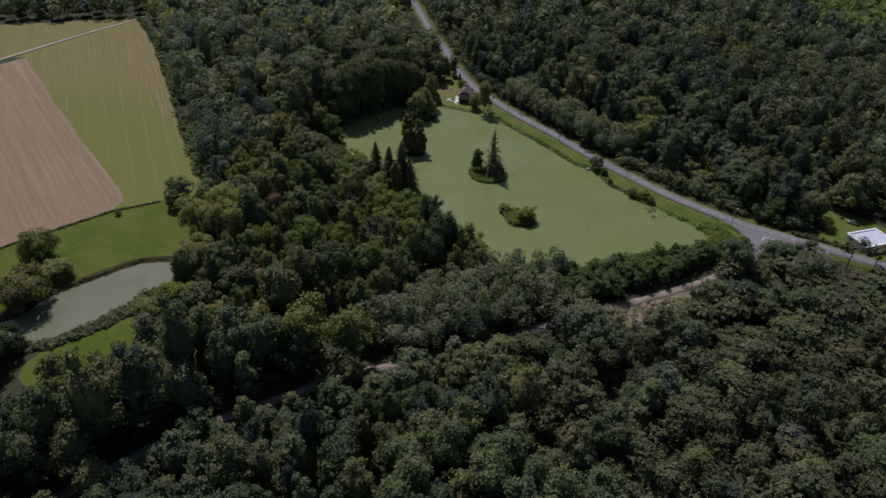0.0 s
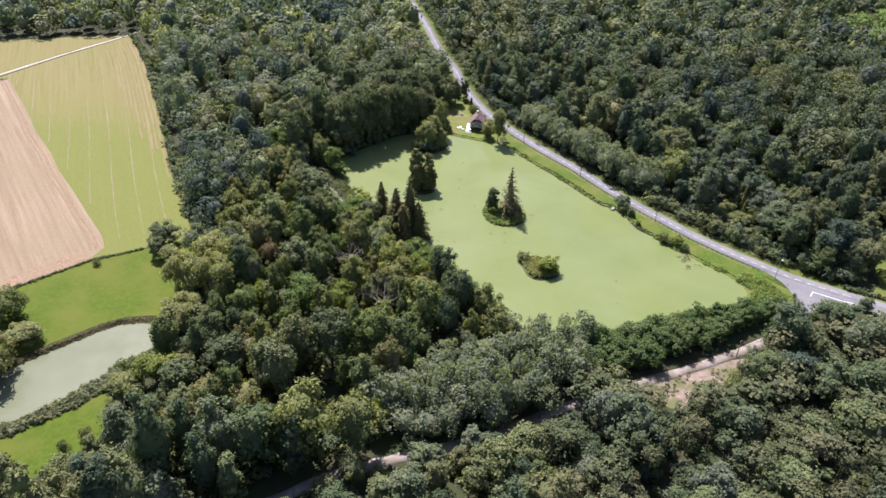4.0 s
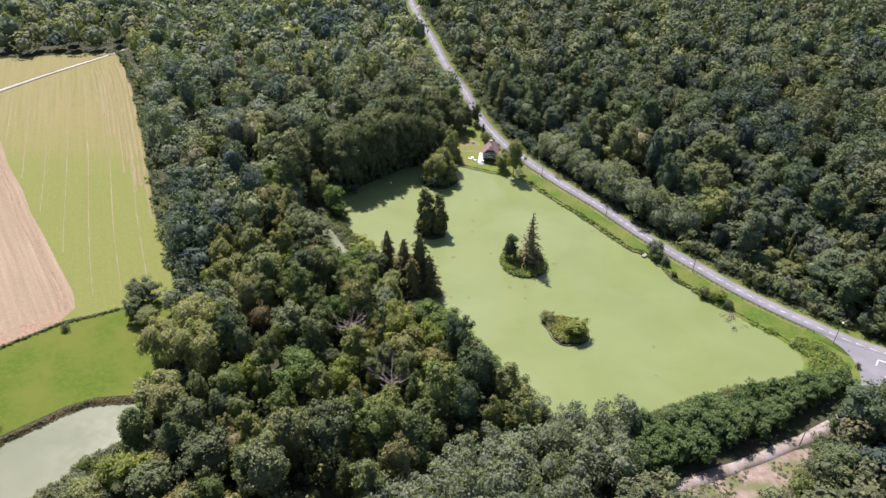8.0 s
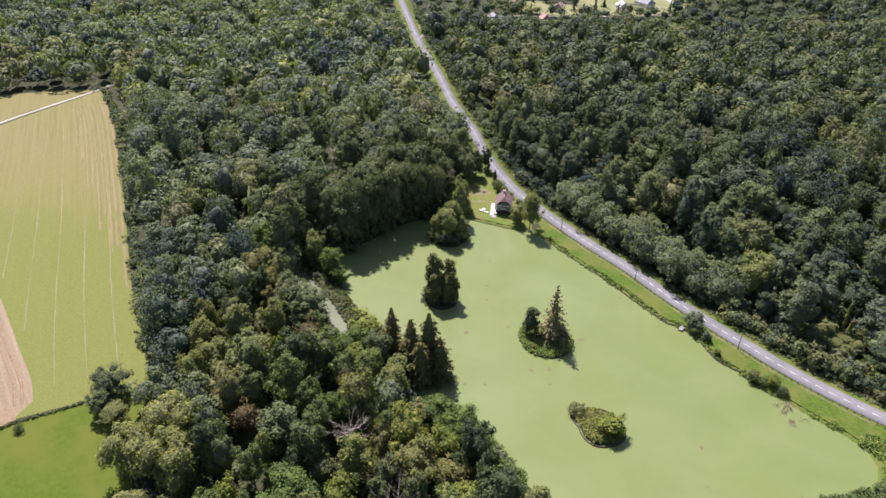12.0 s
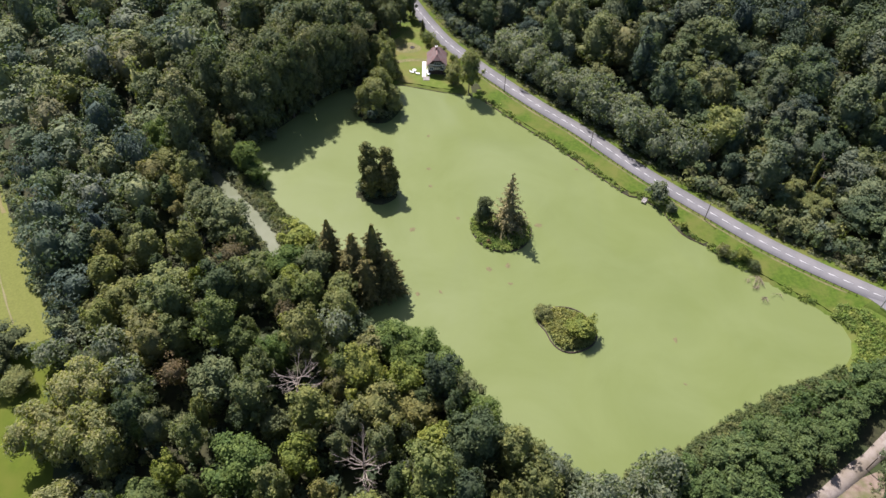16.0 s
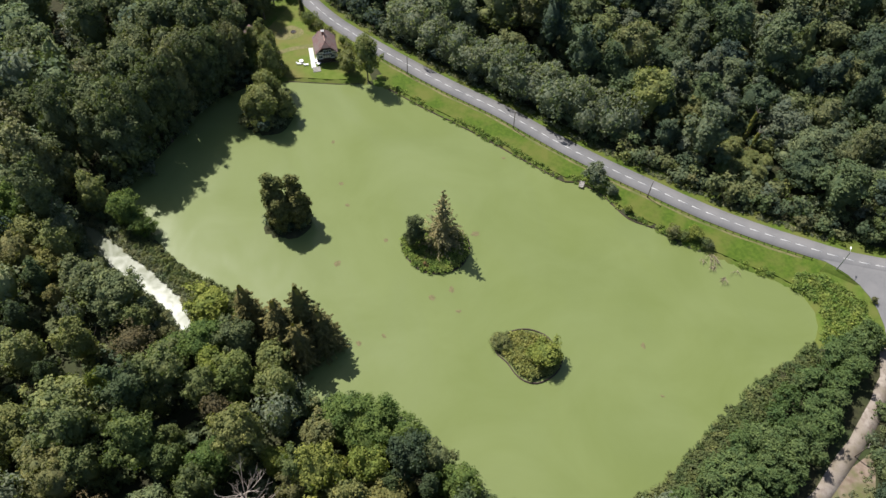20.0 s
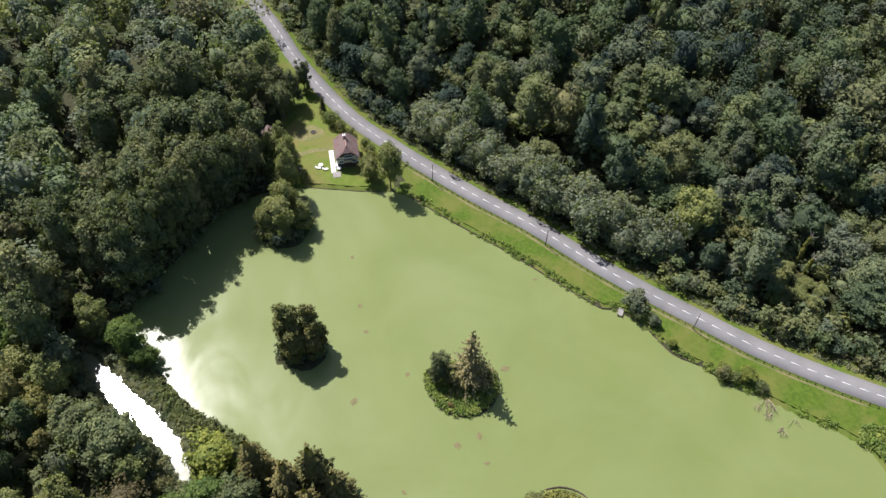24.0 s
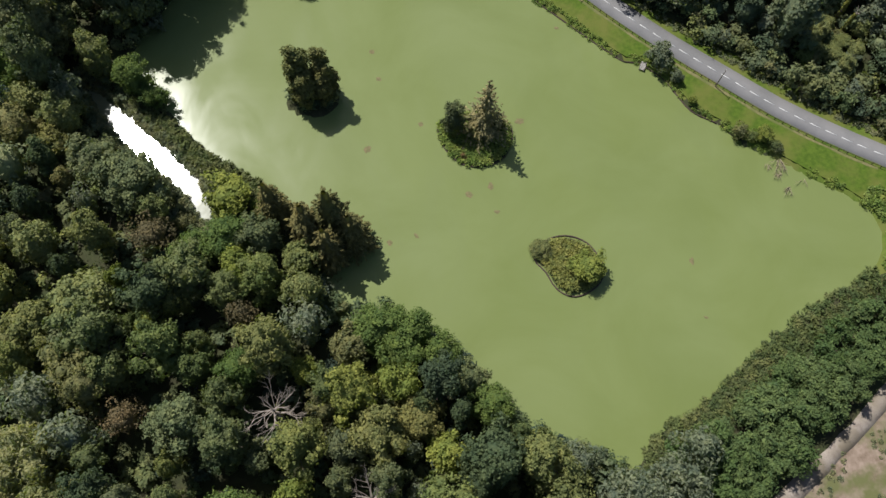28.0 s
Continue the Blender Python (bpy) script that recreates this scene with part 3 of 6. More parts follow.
sheet("bare_patch", [(1.5, 414.6), (-3, 413), (-5.5, 409), (-2, 406.5), (3, 406.8), (5.5, 410)], GROUND + 0.053, dry_grass, "dry brown patch in the garden lawn", "ground", step=2)
sheet("field_headland", [(-141.5, 256.6), (-146, 262), (-166, 243), (-205, 206), (-300, 116), (-300, 102), (-200, 198.6), (-160, 238.2)], GROUND + 0.04, headland, "darker scratched headland along the stubble field", "field", step=0)
for k, d in enumerate((3.0, 5.0)):
    ribbon("tractor_track", offset_line(smooth_line(FIELD_EDGE[1:], 5), d), 0.75, GROUND + 0.042, headland, "worn tractor wheel track along the stubble field's edge", "track", 0.1, 0.15, 5 + k)
ribbon("farm_track", smooth_line([(-332, 352), (-287, 440), (-265, 486), (-239, 534), (-222, 575)], 8), 2.6, GROUND + 0.05, gravel, "pale gravel farm track between the fields", "track", 0.3, 0.3)
road = ribbon("road", ROAD_S, 6.3, GROUND + 0.08, asphalt, "grey asphalt country road with a broken centre line", "road")
sheet("road_junction", [(122.5, 264), (124.6, 260.5), (126.3, 257), (127.2, 253), (127.3, 249), (126.6, 245), (125, 240.5), (122.5, 236), (119.4, 232), (123.6, 230.6), (126, 233.6), (129, 237.6), (132, 240.8),
                        (136, 243.4), (140, 244.6), (144, 244.6), (149, 242.8), (157, 238.2), (159, 241.6), (143, 251), (131, 258.6)], GROUND + 0.11, asphalt, "wide asphalt mouth of the side road", "road", step=0)
ribbon("track", smooth_line(TRACK, 4), 3.6, GROUND + 0.06, dirt, "pale stony forest track along the tree row", "track", 0.3, 0.35)
ribbon("dry_strip", offset_line([p for p in smooth_line(ROAD, 4) if 26 < p[0] < 122], -4.5), 1.5, GROUND + 0.035, dry_grass, "pale strip of dry grass along the fence", "grass", 0.2, 0.25)


def line_points(line, step, start=0.0):
    """Points at even steps along a line, each with its heading in degrees."""
    out, d = [], -start
    for a, b in zip(line[:-1], line[1:]):
        L = (b - a).length
        while d <= L:
            if d >= 0:
                p = a + (b - a) * (d / L)
                out.append((p[0], p[1], math.degrees(math.atan2(b[1] - a[1], b[0] - a[0]))))
            d += step
        d -= L
    return out


dash_me = mesh_np("dash", np.array([(-1.5, -0.075, 0), (1.5, -0.075, 0), (1.5, 0.075, 0), (-1.5, 0.075, 0), (-1.5, -0.075, -0.05), (1.5, -0.075, -0.05), (1.5, 0.075, -0.05), (-1.5, 0.075, -0.05)]),
                  None, np.array([(0, 1, 2, 3), (0, 4, 5, 1), (1, 5, 6, 2), (2, 6, 7, 3), (3, 7, 4, 0)]), paint)
for x, y, a in line_points(ROAD_S, 4.33):
    if y < 760 and x < 150:
        d = part("dash", dash_me, paint, road)
        d.matrix_basis = pose(x, y, GROUND + 0.148 + (0.016 if x > 118 else 0), 0, 0, a)
MARKS = [[(133.8, 248.8), (135.9, 251.6)], [(135.9, 251.6), (140.5, 248.9), (144.5, 246.6), (149, 245.2)]]
for k, m in enumerate(MARKS):
    ob = ribbon("road_marking", [Vector(p) for p in m], 0.45, GROUND + 0.135, paint, "", "", 0.02)
    ob.parent = road
    for key in ("label", "category", "kind"):
        if key in ob:
            del ob[key]

# ---- trees ----
ICO = (1 + 5 ** 0.5) / 2
ICO_V = np.array([(-1, ICO, 0), (1, ICO, 0), (-1, -ICO, 0), (1, -ICO, 0), (0, -1, ICO), (0, 1, ICO), (0, -1, -ICO), (0, 1, -ICO),
                  (ICO, 0, -1), (ICO, 0, 1), (-ICO, 0, -1), (-ICO, 0, 1)]) / math.hypot(1, ICO)
ICO_F = np.array([(0, 11, 5), (0, 5, 1), (0, 1, 7), (0, 7, 10), (0, 10, 11), (1, 5, 9), (5, 11, 4), (11, 10, 2), (10, 7, 6), (7, 1, 8),
                  (3, 9, 4), (3, 4, 2), (3, 2, 6), (3, 6, 8), (3, 8, 9), (4, 9, 5), (2, 4, 11), (6, 2, 10), (8, 6, 7), (9, 8, 1)])
R_ = np.random.default_rng


def unit(a):
    return a / np.maximum(np.linalg.norm(a, axis=1, keepdims=True), 1e-9)


def cards(rng, P, N, size, aspect=1.0, along=None):
    """Small kite-shaped leaf clumps at P, facing N, long side along a given way or any way."""
    n = len(P)
    r = rng.normal(size=(n, 3)) if along is None else along + 0.25 * rng.normal(size=(n, 3))
    u = unit(r - (r * N).sum(1, keepdims=True) * N)
    v = np.cross(N, u)
    s = size * rng.uniform(0.6, 1.35, (n, 1))
    lift = N * s * 0.18
    V = np.stack([P - u * s * 0.5 * aspect, P + v * s * 0.42 + lift, P + u * s * 0.6 * aspect, P - v * s * 0.42 + lift], 1).reshape(-1, 3)
    return V, np.arange(4 * n).reshape(-1, 4)


def darts(rng, P, N, size):
    """Three-cornered leaf clumps, for trees farther off."""
    n = len(P)
    r = rng.normal(size=(n, 3))
    u = unit(r - (r * N).sum(1, keepdims=True) * N)
    v = np.cross(N, u)
    s = size * rng.uniform(0.7, 1.3, (n, 1))
    V = np.stack([P - u * s * 0.55, P + u * s * 0.4 + v * s * 0.5, P + u * s * 0.4 - v * s * 0.5], 1).reshape(-1, 3)
    return V, np.arange(3 * n).reshape(-1, 3)


def lobed(rng, h, r, lobes, n, size, low=0.3, flat=1.0, spread=0.62, core=0.55, twigs=0, fluff=0.5, jitter=0.36, up=0.12, hull=True, aspect=0.0):
    """A crown of uneven boughs, each with twigs that carry small leaf clumps, round inner hulls. h: top; low: where the crown begins, as a share of h.
    aspect: long leaf clumps of that proportion instead of three-cornered ones."""
    zc, rz = h * (1 + low) / 2, h * (1 - low) / 2 * flat
    d = unit(rng.normal(size=(lobes, 3)) * [1, 1, 0.9] + [0, 0, 0.4])
    reach = rng.uniform(0.6, 1.2, (lobes, 1)) * spread
    C = d * reach * [r, r, rz] + [0, 0, zc] + [*(0.12 * r * rng.normal(size=2)), 0]
    L = r * rng.uniform(0.28, 0.54, lobes) * (8 / max(lobes, 8)) ** 0.33
    C[0], L[0] = (0, 0, zc), 0.6 * min(r, rz)
    if hull:
        V = (C[:, None, :] + ICO_V[None] * (L[:, None] * core * rng.uniform(0.8, 1.1, (lobes, 12)))[:, :, None]).reshape(-1, 3)
        T = (ICO_F[None] + 12 * np.arange(lobes)[:, None, None]).reshape(-1, 3)
    else:
        V = ICO_V * [r * 0.36, r * 0.36, rz * 0.5] * rng.uniform(0.85, 1.1, (12, 1)) + [0, 0, zc]
        T = ICO_F
    m = twigs or n
    k = rng.choice(lobes, 5 * m, p=L ** 2 / (L ** 2).sum())
    u = unit(rng.normal(size=(5 * m, 3)) + 0.5 * d[k] + [0, 0, 0.15])
    P = C[k] + u * (L[k] * rng.uniform(0.85, 1.2, 5 * m))[:, None]
    far_ = np.linalg.norm(P[:, None] - C[None], axis=2) / L[None]
    far_[np.arange(5 * m), k] = 9
    keep = (far_.min(1) > 0.86) & (P[:, 2] > low * h * 0.6)
    P, u = P[keep][:m], u[keep][:m]
    if twigs:
        q = rng.integers(0, len(P), n)
        P, u = P[q] + fluff * rng.normal(size=(n, 3)) * [1, 1, 0.7], u[q]
    whole = unit((P - [0, 0, zc - 0.25 * rz]) / [r, r, rz])
    N = unit(0.45 * u + 0.95 * whole + [0, 0, up] + jitter * rng.normal(size=u.shape))
    if aspect:
        Vc, Q = cards(rng, P, N, size, aspect)
        return np.concatenate([V, Vc]), T, Q + len(V)
    Vc, Tc = darts(rng, P, N, size)
    return np.concatenate([V, Vc]), np.concatenate([T, Tc + len(V)]), np.zeros((0, 4), int)


def domed(rng, h, r, n, size, low=0.2, lobes=36, tall=1.0, rough=0.3, jitter=0.55, aspect=0.0, square=2.7):
    """A dense broadleaf crown: a dome of many small rounded boughs with creases between them, over a dark inner body, leafy down its sides.
    tall: above 1 a more pointed dome. rough: how uneven the boughs' reach is. square: above 2 a fuller crown with steeper sides."""
    zc = h * (low + 0.52 * (1 - low))
    ru, rd = h - zc, zc - h * low
    i = np.arange(lobes) + 0.5
    c = 1 - 1.72 * i / lobes
    a = i * 2.39996 + rng.uniform(0, 6.28)
    d = unit(np.stack([np.cos(a) * np.sqrt(1 - c * c), np.sin(a) * np.sqrt(1 - c * c), c], 1) + 0.2 * rng.normal(size=(lobes, 3)))
    L = r * rng.uniform(0.17, 0.42, lobes) * (36 / lobes) ** 0.4
    lop = 1 + 0.3 * np.cos(np.arctan2(d[:, 1], d[:, 0]) - rng.uniform(0, 6.28)) * (1 - np.abs(d[:, 2]))
    reach = rng.uniform(1 - 1.4 * rough, 1.12, lobes) * lop
    wide = np.where(d[:, 2] > 0, 1 - (1 - 1 / tall) * d[:, 2], 1.0)
    S = np.stack([r * wide, r * wide, np.where(d[:, 2] > 0, ru, rd)], 1)
    full = (np.hypot(d[:, 0], d[:, 1]) ** square + np.abs(d[:, 2]) ** square) ** (-1 / square)
    C = d * full[:, None] * (reach[:, None] * S - 0.75 * L[:, None] * np.array([1, 1, 0.8])) + [0, 0, zc]
    body = 1 + 0.08 * rng.normal(size=(12, 1))
    V = np.concatenate([ICO_V * body * [r * 0.7, r * 0.7, 1] * np.where(ICO_V[:, 2:] > 0, [1, 1, ru * 0.74], [1, 1, rd * 0.8]) + [0, 0, zc],
                        (C[:, None, :] + ICO_V[None] * (L[:, None] * 0.72 * rng.uniform(0.85, 1.1, (lobes, 12)))[:, :, None]).reshape(-1, 3)]) if n > 1200 else (
        ICO_V * body * [r * 0.66, r * 0.66, 1] * np.where(ICO_V[:, 2:] > 0, [1, 1, ru * 0.68], [1, 1, rd * 0.75]) + [0, 0, zc])
    T = (ICO_F[None] + 12 * np.arange(len(V) // 12)[:, None, None]).reshape(-1, 3)
    m = 3 * n
    k = rng.choice(lobes, m, p=L ** 2 / (L ** 2).sum())
    u = unit(rng.normal(size=(m, 3)) + 0.85 * d[k] + [0, 0, 0.25])
    P = C[k] + u * (L[k] * (rng.uniform(0.78, 1.18, m) + 0.35 * rng.uniform(0, 1, m) ** 6))[:, None] + 0.12 * rng.normal(size=(m, 3))
    near_ = np.linalg.norm(P[:, None] - C[None], axis=2) / L[None]
    near_[np.arange(m), k] = 9
    keep = near_.min(1) > 0.84
    P, u, k = P[keep][:n], u[keep][:n], k[keep][:n]
    N = unit(0.8 * u + 0.45 * d[k] + [0, 0, 0.1] + jitter * rng.normal(size=u.shape))
    if aspect:
        Vc, Q = cards(rng, P, N, size, aspect)
        return np.concatenate([V, Vc]), T, Q + len(V)
    Vc, Tc = darts(rng, P, N, size)
    return np.concatenate([V, Vc]), np.concatenate([T, Tc + len(V)]), np.zeros((0, 4), int)


def conical(rng, h, r, n, size, low=0.06, droop=0.3, power=0.85, hull=0.5, ragged=0.25):
    """A conifer: single boughs of uneven length round a thin hull, with needle clumps along each."""
    nb = max(12, n // 16)
    z = low * h + (1 - low) * h * (1 - np.sqrt(rng.uniform(0, 1, nb)))
    a = rng.uniform(0, 2 * np.pi, nb)
    L = (r * (1 - z / h) ** power + 0.15) * np.clip(rng.normal(1.0, ragged, nb), 0.45, 1.5)
    k = rng.integers(0, nb, n)
    s = rng.uniform(0.08, 1.0, n) ** 0.6
    out = np.stack([np.cos(a[k]), np.sin(a[k]), np.zeros(n)], 1)
    side = np.stack([-out[:, 1], out[:, 0], np.zeros(n)], 1)
    reach = L[k] * s
    P = out * reach[:, None] + side * (rng.normal(size=n) * 0.16 * L[k] * (1.15 - s))[:, None]
    P[:, 2] = z[k] - droop * reach + 0.12 * rng.normal(size=n) + 0.25 * reach * s * droop
    N = unit(out * 0.45 + [0, 0, 0.8] + 0.35 * rng.normal(size=(n, 3)))
    Vc, Q = cards(rng, P, N, size, 1.6, out - [0, 0, droop])
    m = 9
    ring = np.array([(math.cos(2 * math.pi * i / m), math.sin(2 * math.pi * i / m)) for i in range(m)])
    zs = np.linspace(low * h, h * 0.97, 6)
    V = np.concatenate([np.column_stack([ring * (r * hull * (1 - zz / h) ** power), np.full(m, zz)]) for zz in zs])
    T = []
    for i in range(5):
        for j in range(m):
            a0, a1, b0, b1 = i * m + j, i * m + (j + 1) % m, (i + 1) * m + j, (i + 1) * m + (j + 1) % m
            T += [(a0, a1, b1), (a0, b1, b0)]
    return np.concatenate([V, Vc]), np.array(T), Q + len(V)


def weeping(rng, h, r, n, size):
    """A willow: a full dome of narrow leaf sprays with hanging strands round its rim."""
    V, T, Q = domed(rng, h, r, n, size * 0.9, 0.02, 48, 1.0, 0.26, 0.6, 2.0, 3.2)
    k = n // 4
    a = rng.uniform(0, 2 * np.pi, k)
    q = rng.uniform(0.7, 1.0, k) * r * (0.9 + 0.1 * np.sin(a * 7))
    z = h * (1 - 0.6 * (q / r) ** 2) - rng.uniform(0, 0.4, k) * h
    out = np.stack([np.cos(a), np.sin(a), np.zeros(k)], 1)
    P = out * q[:, None] + np.stack([0 * z, 0 * z, np.maximum(z, 0.6)], 1)
    N = unit(out + [0, 0, 0.9] + 0.4 * rng.normal(size=(k, 3)))
    Vc, Q2 = cards(rng, P, N, size * 0.7, 3.0, np.tile([0, 0, -1.0], (k, 1)))
    return np.concatenate([V, Vc]), T, np.concatenate([Q, Q2 + len(V)])


def trunk_mesh(name, rng, h, r, limbs=5, reach=0.5, material=None, sides=7):
    V, F = [], []
    bend = rng.uniform(-0.3, 0.3, 2)
    pts = [(0, 0, -0.5), (0, 0, 0.15), (bend[0] * 0.3, bend[1] * 0.3, h * 0.3), (bend[0], bend[1], h * 0.6), (bend[0] * 0.6, bend[1], h * 0.86)]
    tube(V, F, pts, [r * 1.5, r * 1.15, r * 0.85, r * 0.55, r * 0.15], sides)
    for i in range(limbs):
        a, z0 = rng.uniform(0, 6.28), h * rng.uniform(0.3, 0.65)
        L = h * reach * rng.uniform(0.5, 0.9)
        p = [(bend[0] * 0.6, bend[1] * 0.6, z0), (math.cos(a) * L * 0.45, math.sin(a) * L * 0.45, z0 + L * 0.4), (math.cos(a) * L * 0.8, math.sin(a) * L * 0.8, z0 + L * 0.85)]
        tube(V, F, p, [r * 0.45, r * 0.28, r * 0.08], 4)
    return mesh_np(name, np.array(V), None, np.array(F), material or bark)


def tree_kind(name, label, category, group, shapes, leaf, trunk_h, trunk_r, seed, limbs=4):
    """The models of one kind of tree: each an Empty with a trunk and a crown; the first one planted is the model itself."""
    out = []
    for i, (V, T, Q) in enumerate(shapes):
        e = empty(name, label, category, group)
        part("trunk", trunk_mesh("trunk", R_(seed + i), trunk_h, trunk_r, limbs, sides=6), bark, e)
        part("crown", mesh_np("crown", V, T, Q, leaf), leaf, e)
        out.append([e, False])
    return out


def plant(kind, x, y, s=1.0, sz=None, turn=None, z=GROUND, which=None, label=""):
    """Stands one tree of the kind at a place, in a size of its own."""
    m = kind[random.randrange(len(kind)) if which is None else which]
    for spare in kind:
        if which is None and not spare[1]:
            m = spare
    tr = pose(x, y, z, 0, 0, random.uniform(0, 360) if turn is None else turn) @ Matrix.Diagonal((s, s, sz or s, 1))
    if not m[1]:
        m[0].matrix_basis, m[1] = tr, True
        ob = m[0]
    else:
        sc = m[0].scale.copy()
        ob = copy_thing(m[0], tr @ Matrix.Diagonal((1 / sc[0], 1 / sc[1], 1 / sc[2], 1)))
    return tagged(ob, label)


SHAPES = ((5.3, 16, 0.16, 0.64), (3.9, 13, 0.08, 0.8), (5.8, 18, 0.2, 0.6), (4.6, 13, 0.1, 0.72), (5.5, 20, 0.18, 0.66), (3.3, 13, 0.05, 0.85), (5.6, 15, 0.2, 0.6))
broad = tree_kind("broadleaf_tree", "tall broadleaf woodland tree with a dense green crown", "tree", "woodland trees",
                  [domed(R_(10 + i), 18, r, 2100, 0.53, lo, 3 * k, 1.05 + 0.32 * (i % 3), 0.42) for i, (r, k, lo, sp) in enumerate(SHAPES)], leaf_broad, 14, 0.3, 100)
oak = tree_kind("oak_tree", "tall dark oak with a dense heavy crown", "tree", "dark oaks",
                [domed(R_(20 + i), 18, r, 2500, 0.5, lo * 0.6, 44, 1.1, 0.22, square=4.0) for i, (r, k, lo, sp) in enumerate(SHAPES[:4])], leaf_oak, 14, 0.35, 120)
pine = tree_kind("pine_tree", "pine with flat grey-green needle clumps in its crown", "tree", "pine trees",
                 [lobed(R_(30 + i), 17, 3.9, 12, 900, 0.5, 0.45, 0.9, 0.78, twigs=90, fluff=0.36, jitter=0.5) for i in range(4)], leaf_pine, 14, 0.22, 130)
willow = tree_kind("willow_tree", "pale weeping willow with hanging strands of leaves", "tree", "willow trees",
                   [weeping(R_(50 + i), 14, 7.0, 4200, 0.5) for i in range(2)], leaf_willow, 10, 0.4, 150)
sallow = tree_kind("silver_willow", "silvery grey-green willow with upright leafy boughs", "tree", "silvery willows",
                   [domed(R_(60 + i), 13, 4.6, 1000, 0.52, 0.05, 26, 1.3, 0.4, 0.75, 1.6) for i in range(4)], leaf_sallow, 10, 0.2, 160)
locust = tree_kind("locust_tree", "young locust tree with feathery dark green leaves in a dense row", "tree", "tree row by the track",
                   [lobed(R_(70 + i), 8.6, 3.4, 12, 1150, 0.37, 0.05, twigs=60, fluff=0.35, aspect=1.8, jitter=0.6) for i in range(4)], leaf_row, 6, 0.12, 170)
spruce = tree_kind("spruce_tree", "dark spire-shaped spruce on the pond's shore", "tree", "spruces",
                   [conical(R_(80 + i), 22, 4.1, 4600, 0.44, 0.03, 0.5, 0.5, 0.6, 0.2) for i in range(3)], leaf_spruce, 18, 0.3, 180, 0)
cypress = tree_kind("cypress_tree", "dense dark feathery cypress on the wooded pond island", "tree", "island cypresses",
                    [domed(R_(85 + i), 15, 3.5, 2600, 0.42, 0.0, 40, 1.3, 0.3, 0.6, 1.7) for i in range(2)], leaf_cypress, 11, 0.25, 185)
brown_spruce = tree_kind("browning_spruce", "browning spruce with a thin ragged top on the pond island", "tree", "",
                         [conical(R_(90), 23.4, 5.4, 4400, 0.42, 0.04, 0.12, 0.9, 0.4, 0.36)], leaf_brown, 21, 0.25, 190, 0)
lime_tree = tree_kind("yellow_green_tree", "bright yellow-green leafy tree among darker ones", "tree", "bright trees",
                      [domed(R_(95 + i), 13, 3.8, 1500, 0.5, 0.1, 26, 1.1, 0.32) for i in range(2)], leaf_lime, 9, 0.2, 195)
round_tree = tree_kind("round_tree", "broad round-headed tree leafy down to the ground", "tree", "lone trees",
                       [domed(R_(105 + i), 10, 6.0, 3600, 0.5, 0.0, 40, 1.0, 0.25) for i in range(2)], leaf_broad, 7, 0.3, 205)
bush = tree_kind("bush", "rounded leafy bush near the water", "bush", "bushes",
                 [domed(R_(110 + i), 4.0, 2.2, 650, 0.36, 0.0, 16, 1.0, 0.3) for i in range(3)], leaf_broad, 2.5, 0.08, 210)
grey_bush = tree_kind("grey_bush", "grey-green rounded bush of narrow leaves", "bush", "bushes",
                      [lobed(R_(115 + i), 6.0, 3.6, 14, 2200, 0.4, 0.0, core=0.66, twigs=130, fluff=0.3, aspect=1.5, jitter=0.6) for i in range(2)], leaf_sallow, 3.5, 0.1, 215)

ash = tree_kind("ash_tree", "fresh green leafy tree on the wooded shore", "tree", "shore trees",
                [domed(R_(125 + i), 18, 5.4, 2600, 0.5, 0.05, 34, 1.0, 0.25) for i in range(3)], leaf_fresh, 13, 0.28, 225)
alder = tree_kind("alder_tree", "olive-green leafy tree at the water", "tree", "waterside trees",
                  [domed(R_(135 + i), 15, 4.3, 2300, 0.46, 0.02, 30, 1.25, 0.32) for i in range(3)], leaf_alder, 11, 0.22, 235)
withered = tree_kind("withering_tree", "half-bare tree of withered brown leaves among green ones", "tree", "withering trees",
                     [domed(R_(145 + i), 15, 4.0, 1000, 0.44, 0.2, 24, 1.2, 0.45, 0.8) for i in range(2)], leaf_withered, 12, 0.22, 245, 7)
rust_bush = tree_kind("rusty_bush", "small rust-coloured bush at the island's edge", "bush", "", [lobed(R_(118), 1.8, 1.3, 8, 260, 0.3, 0.0, twigs=40, fluff=0.2)], leaf_rust, 1.2, 0.05, 218)
# trees that stand out
plant(rust_bush, 15.4, 296.4, 0.75, 0.75, z=0.4)
for x, y, s, sz in ((-32.5, 291.5, 1.05, 0.9), (-25.8, 284, 1.2, 0.96), (-20, 284.5, 1.3, 1.06), (-16.5, 281, 1.2, 0.75), (-22.5, 278.5, 1.1, 0.8)):
    plant(spruce, x, y, s, sz)
for x, y, s, sz in ((-36, 294, 0.6, 0.5), (-41.8, 297.6, 1.5, 0.92)):
    plant(lime_tree, x, y, s, sz)
plant(brown_spruce, 22.4, 302.2, 1.0, 1.0, z=0.4)
plant(oak, 15.0, 304.4, 0.62, 0.6, z=0.4, label="small dark leafy tree on the pond island")
plant(cypress, 26, 302.6, 0.6, 0.34, z=0.4, label="low dark evergreen on the pond island")
plant(cypress, 20.5, 301.5, 0.6, 0.3, z=0.4, label="low dark evergreen on the pond island")
plant(lime_tree, 35.6, 259.2, 1.1, 0.52, z=0.4, label="round yellow-green tree on the small pond island")
plant(alder, 26.2, 267.4, 0.62, 0.24, z=0.1, label="olive bush at the tip of the small island")
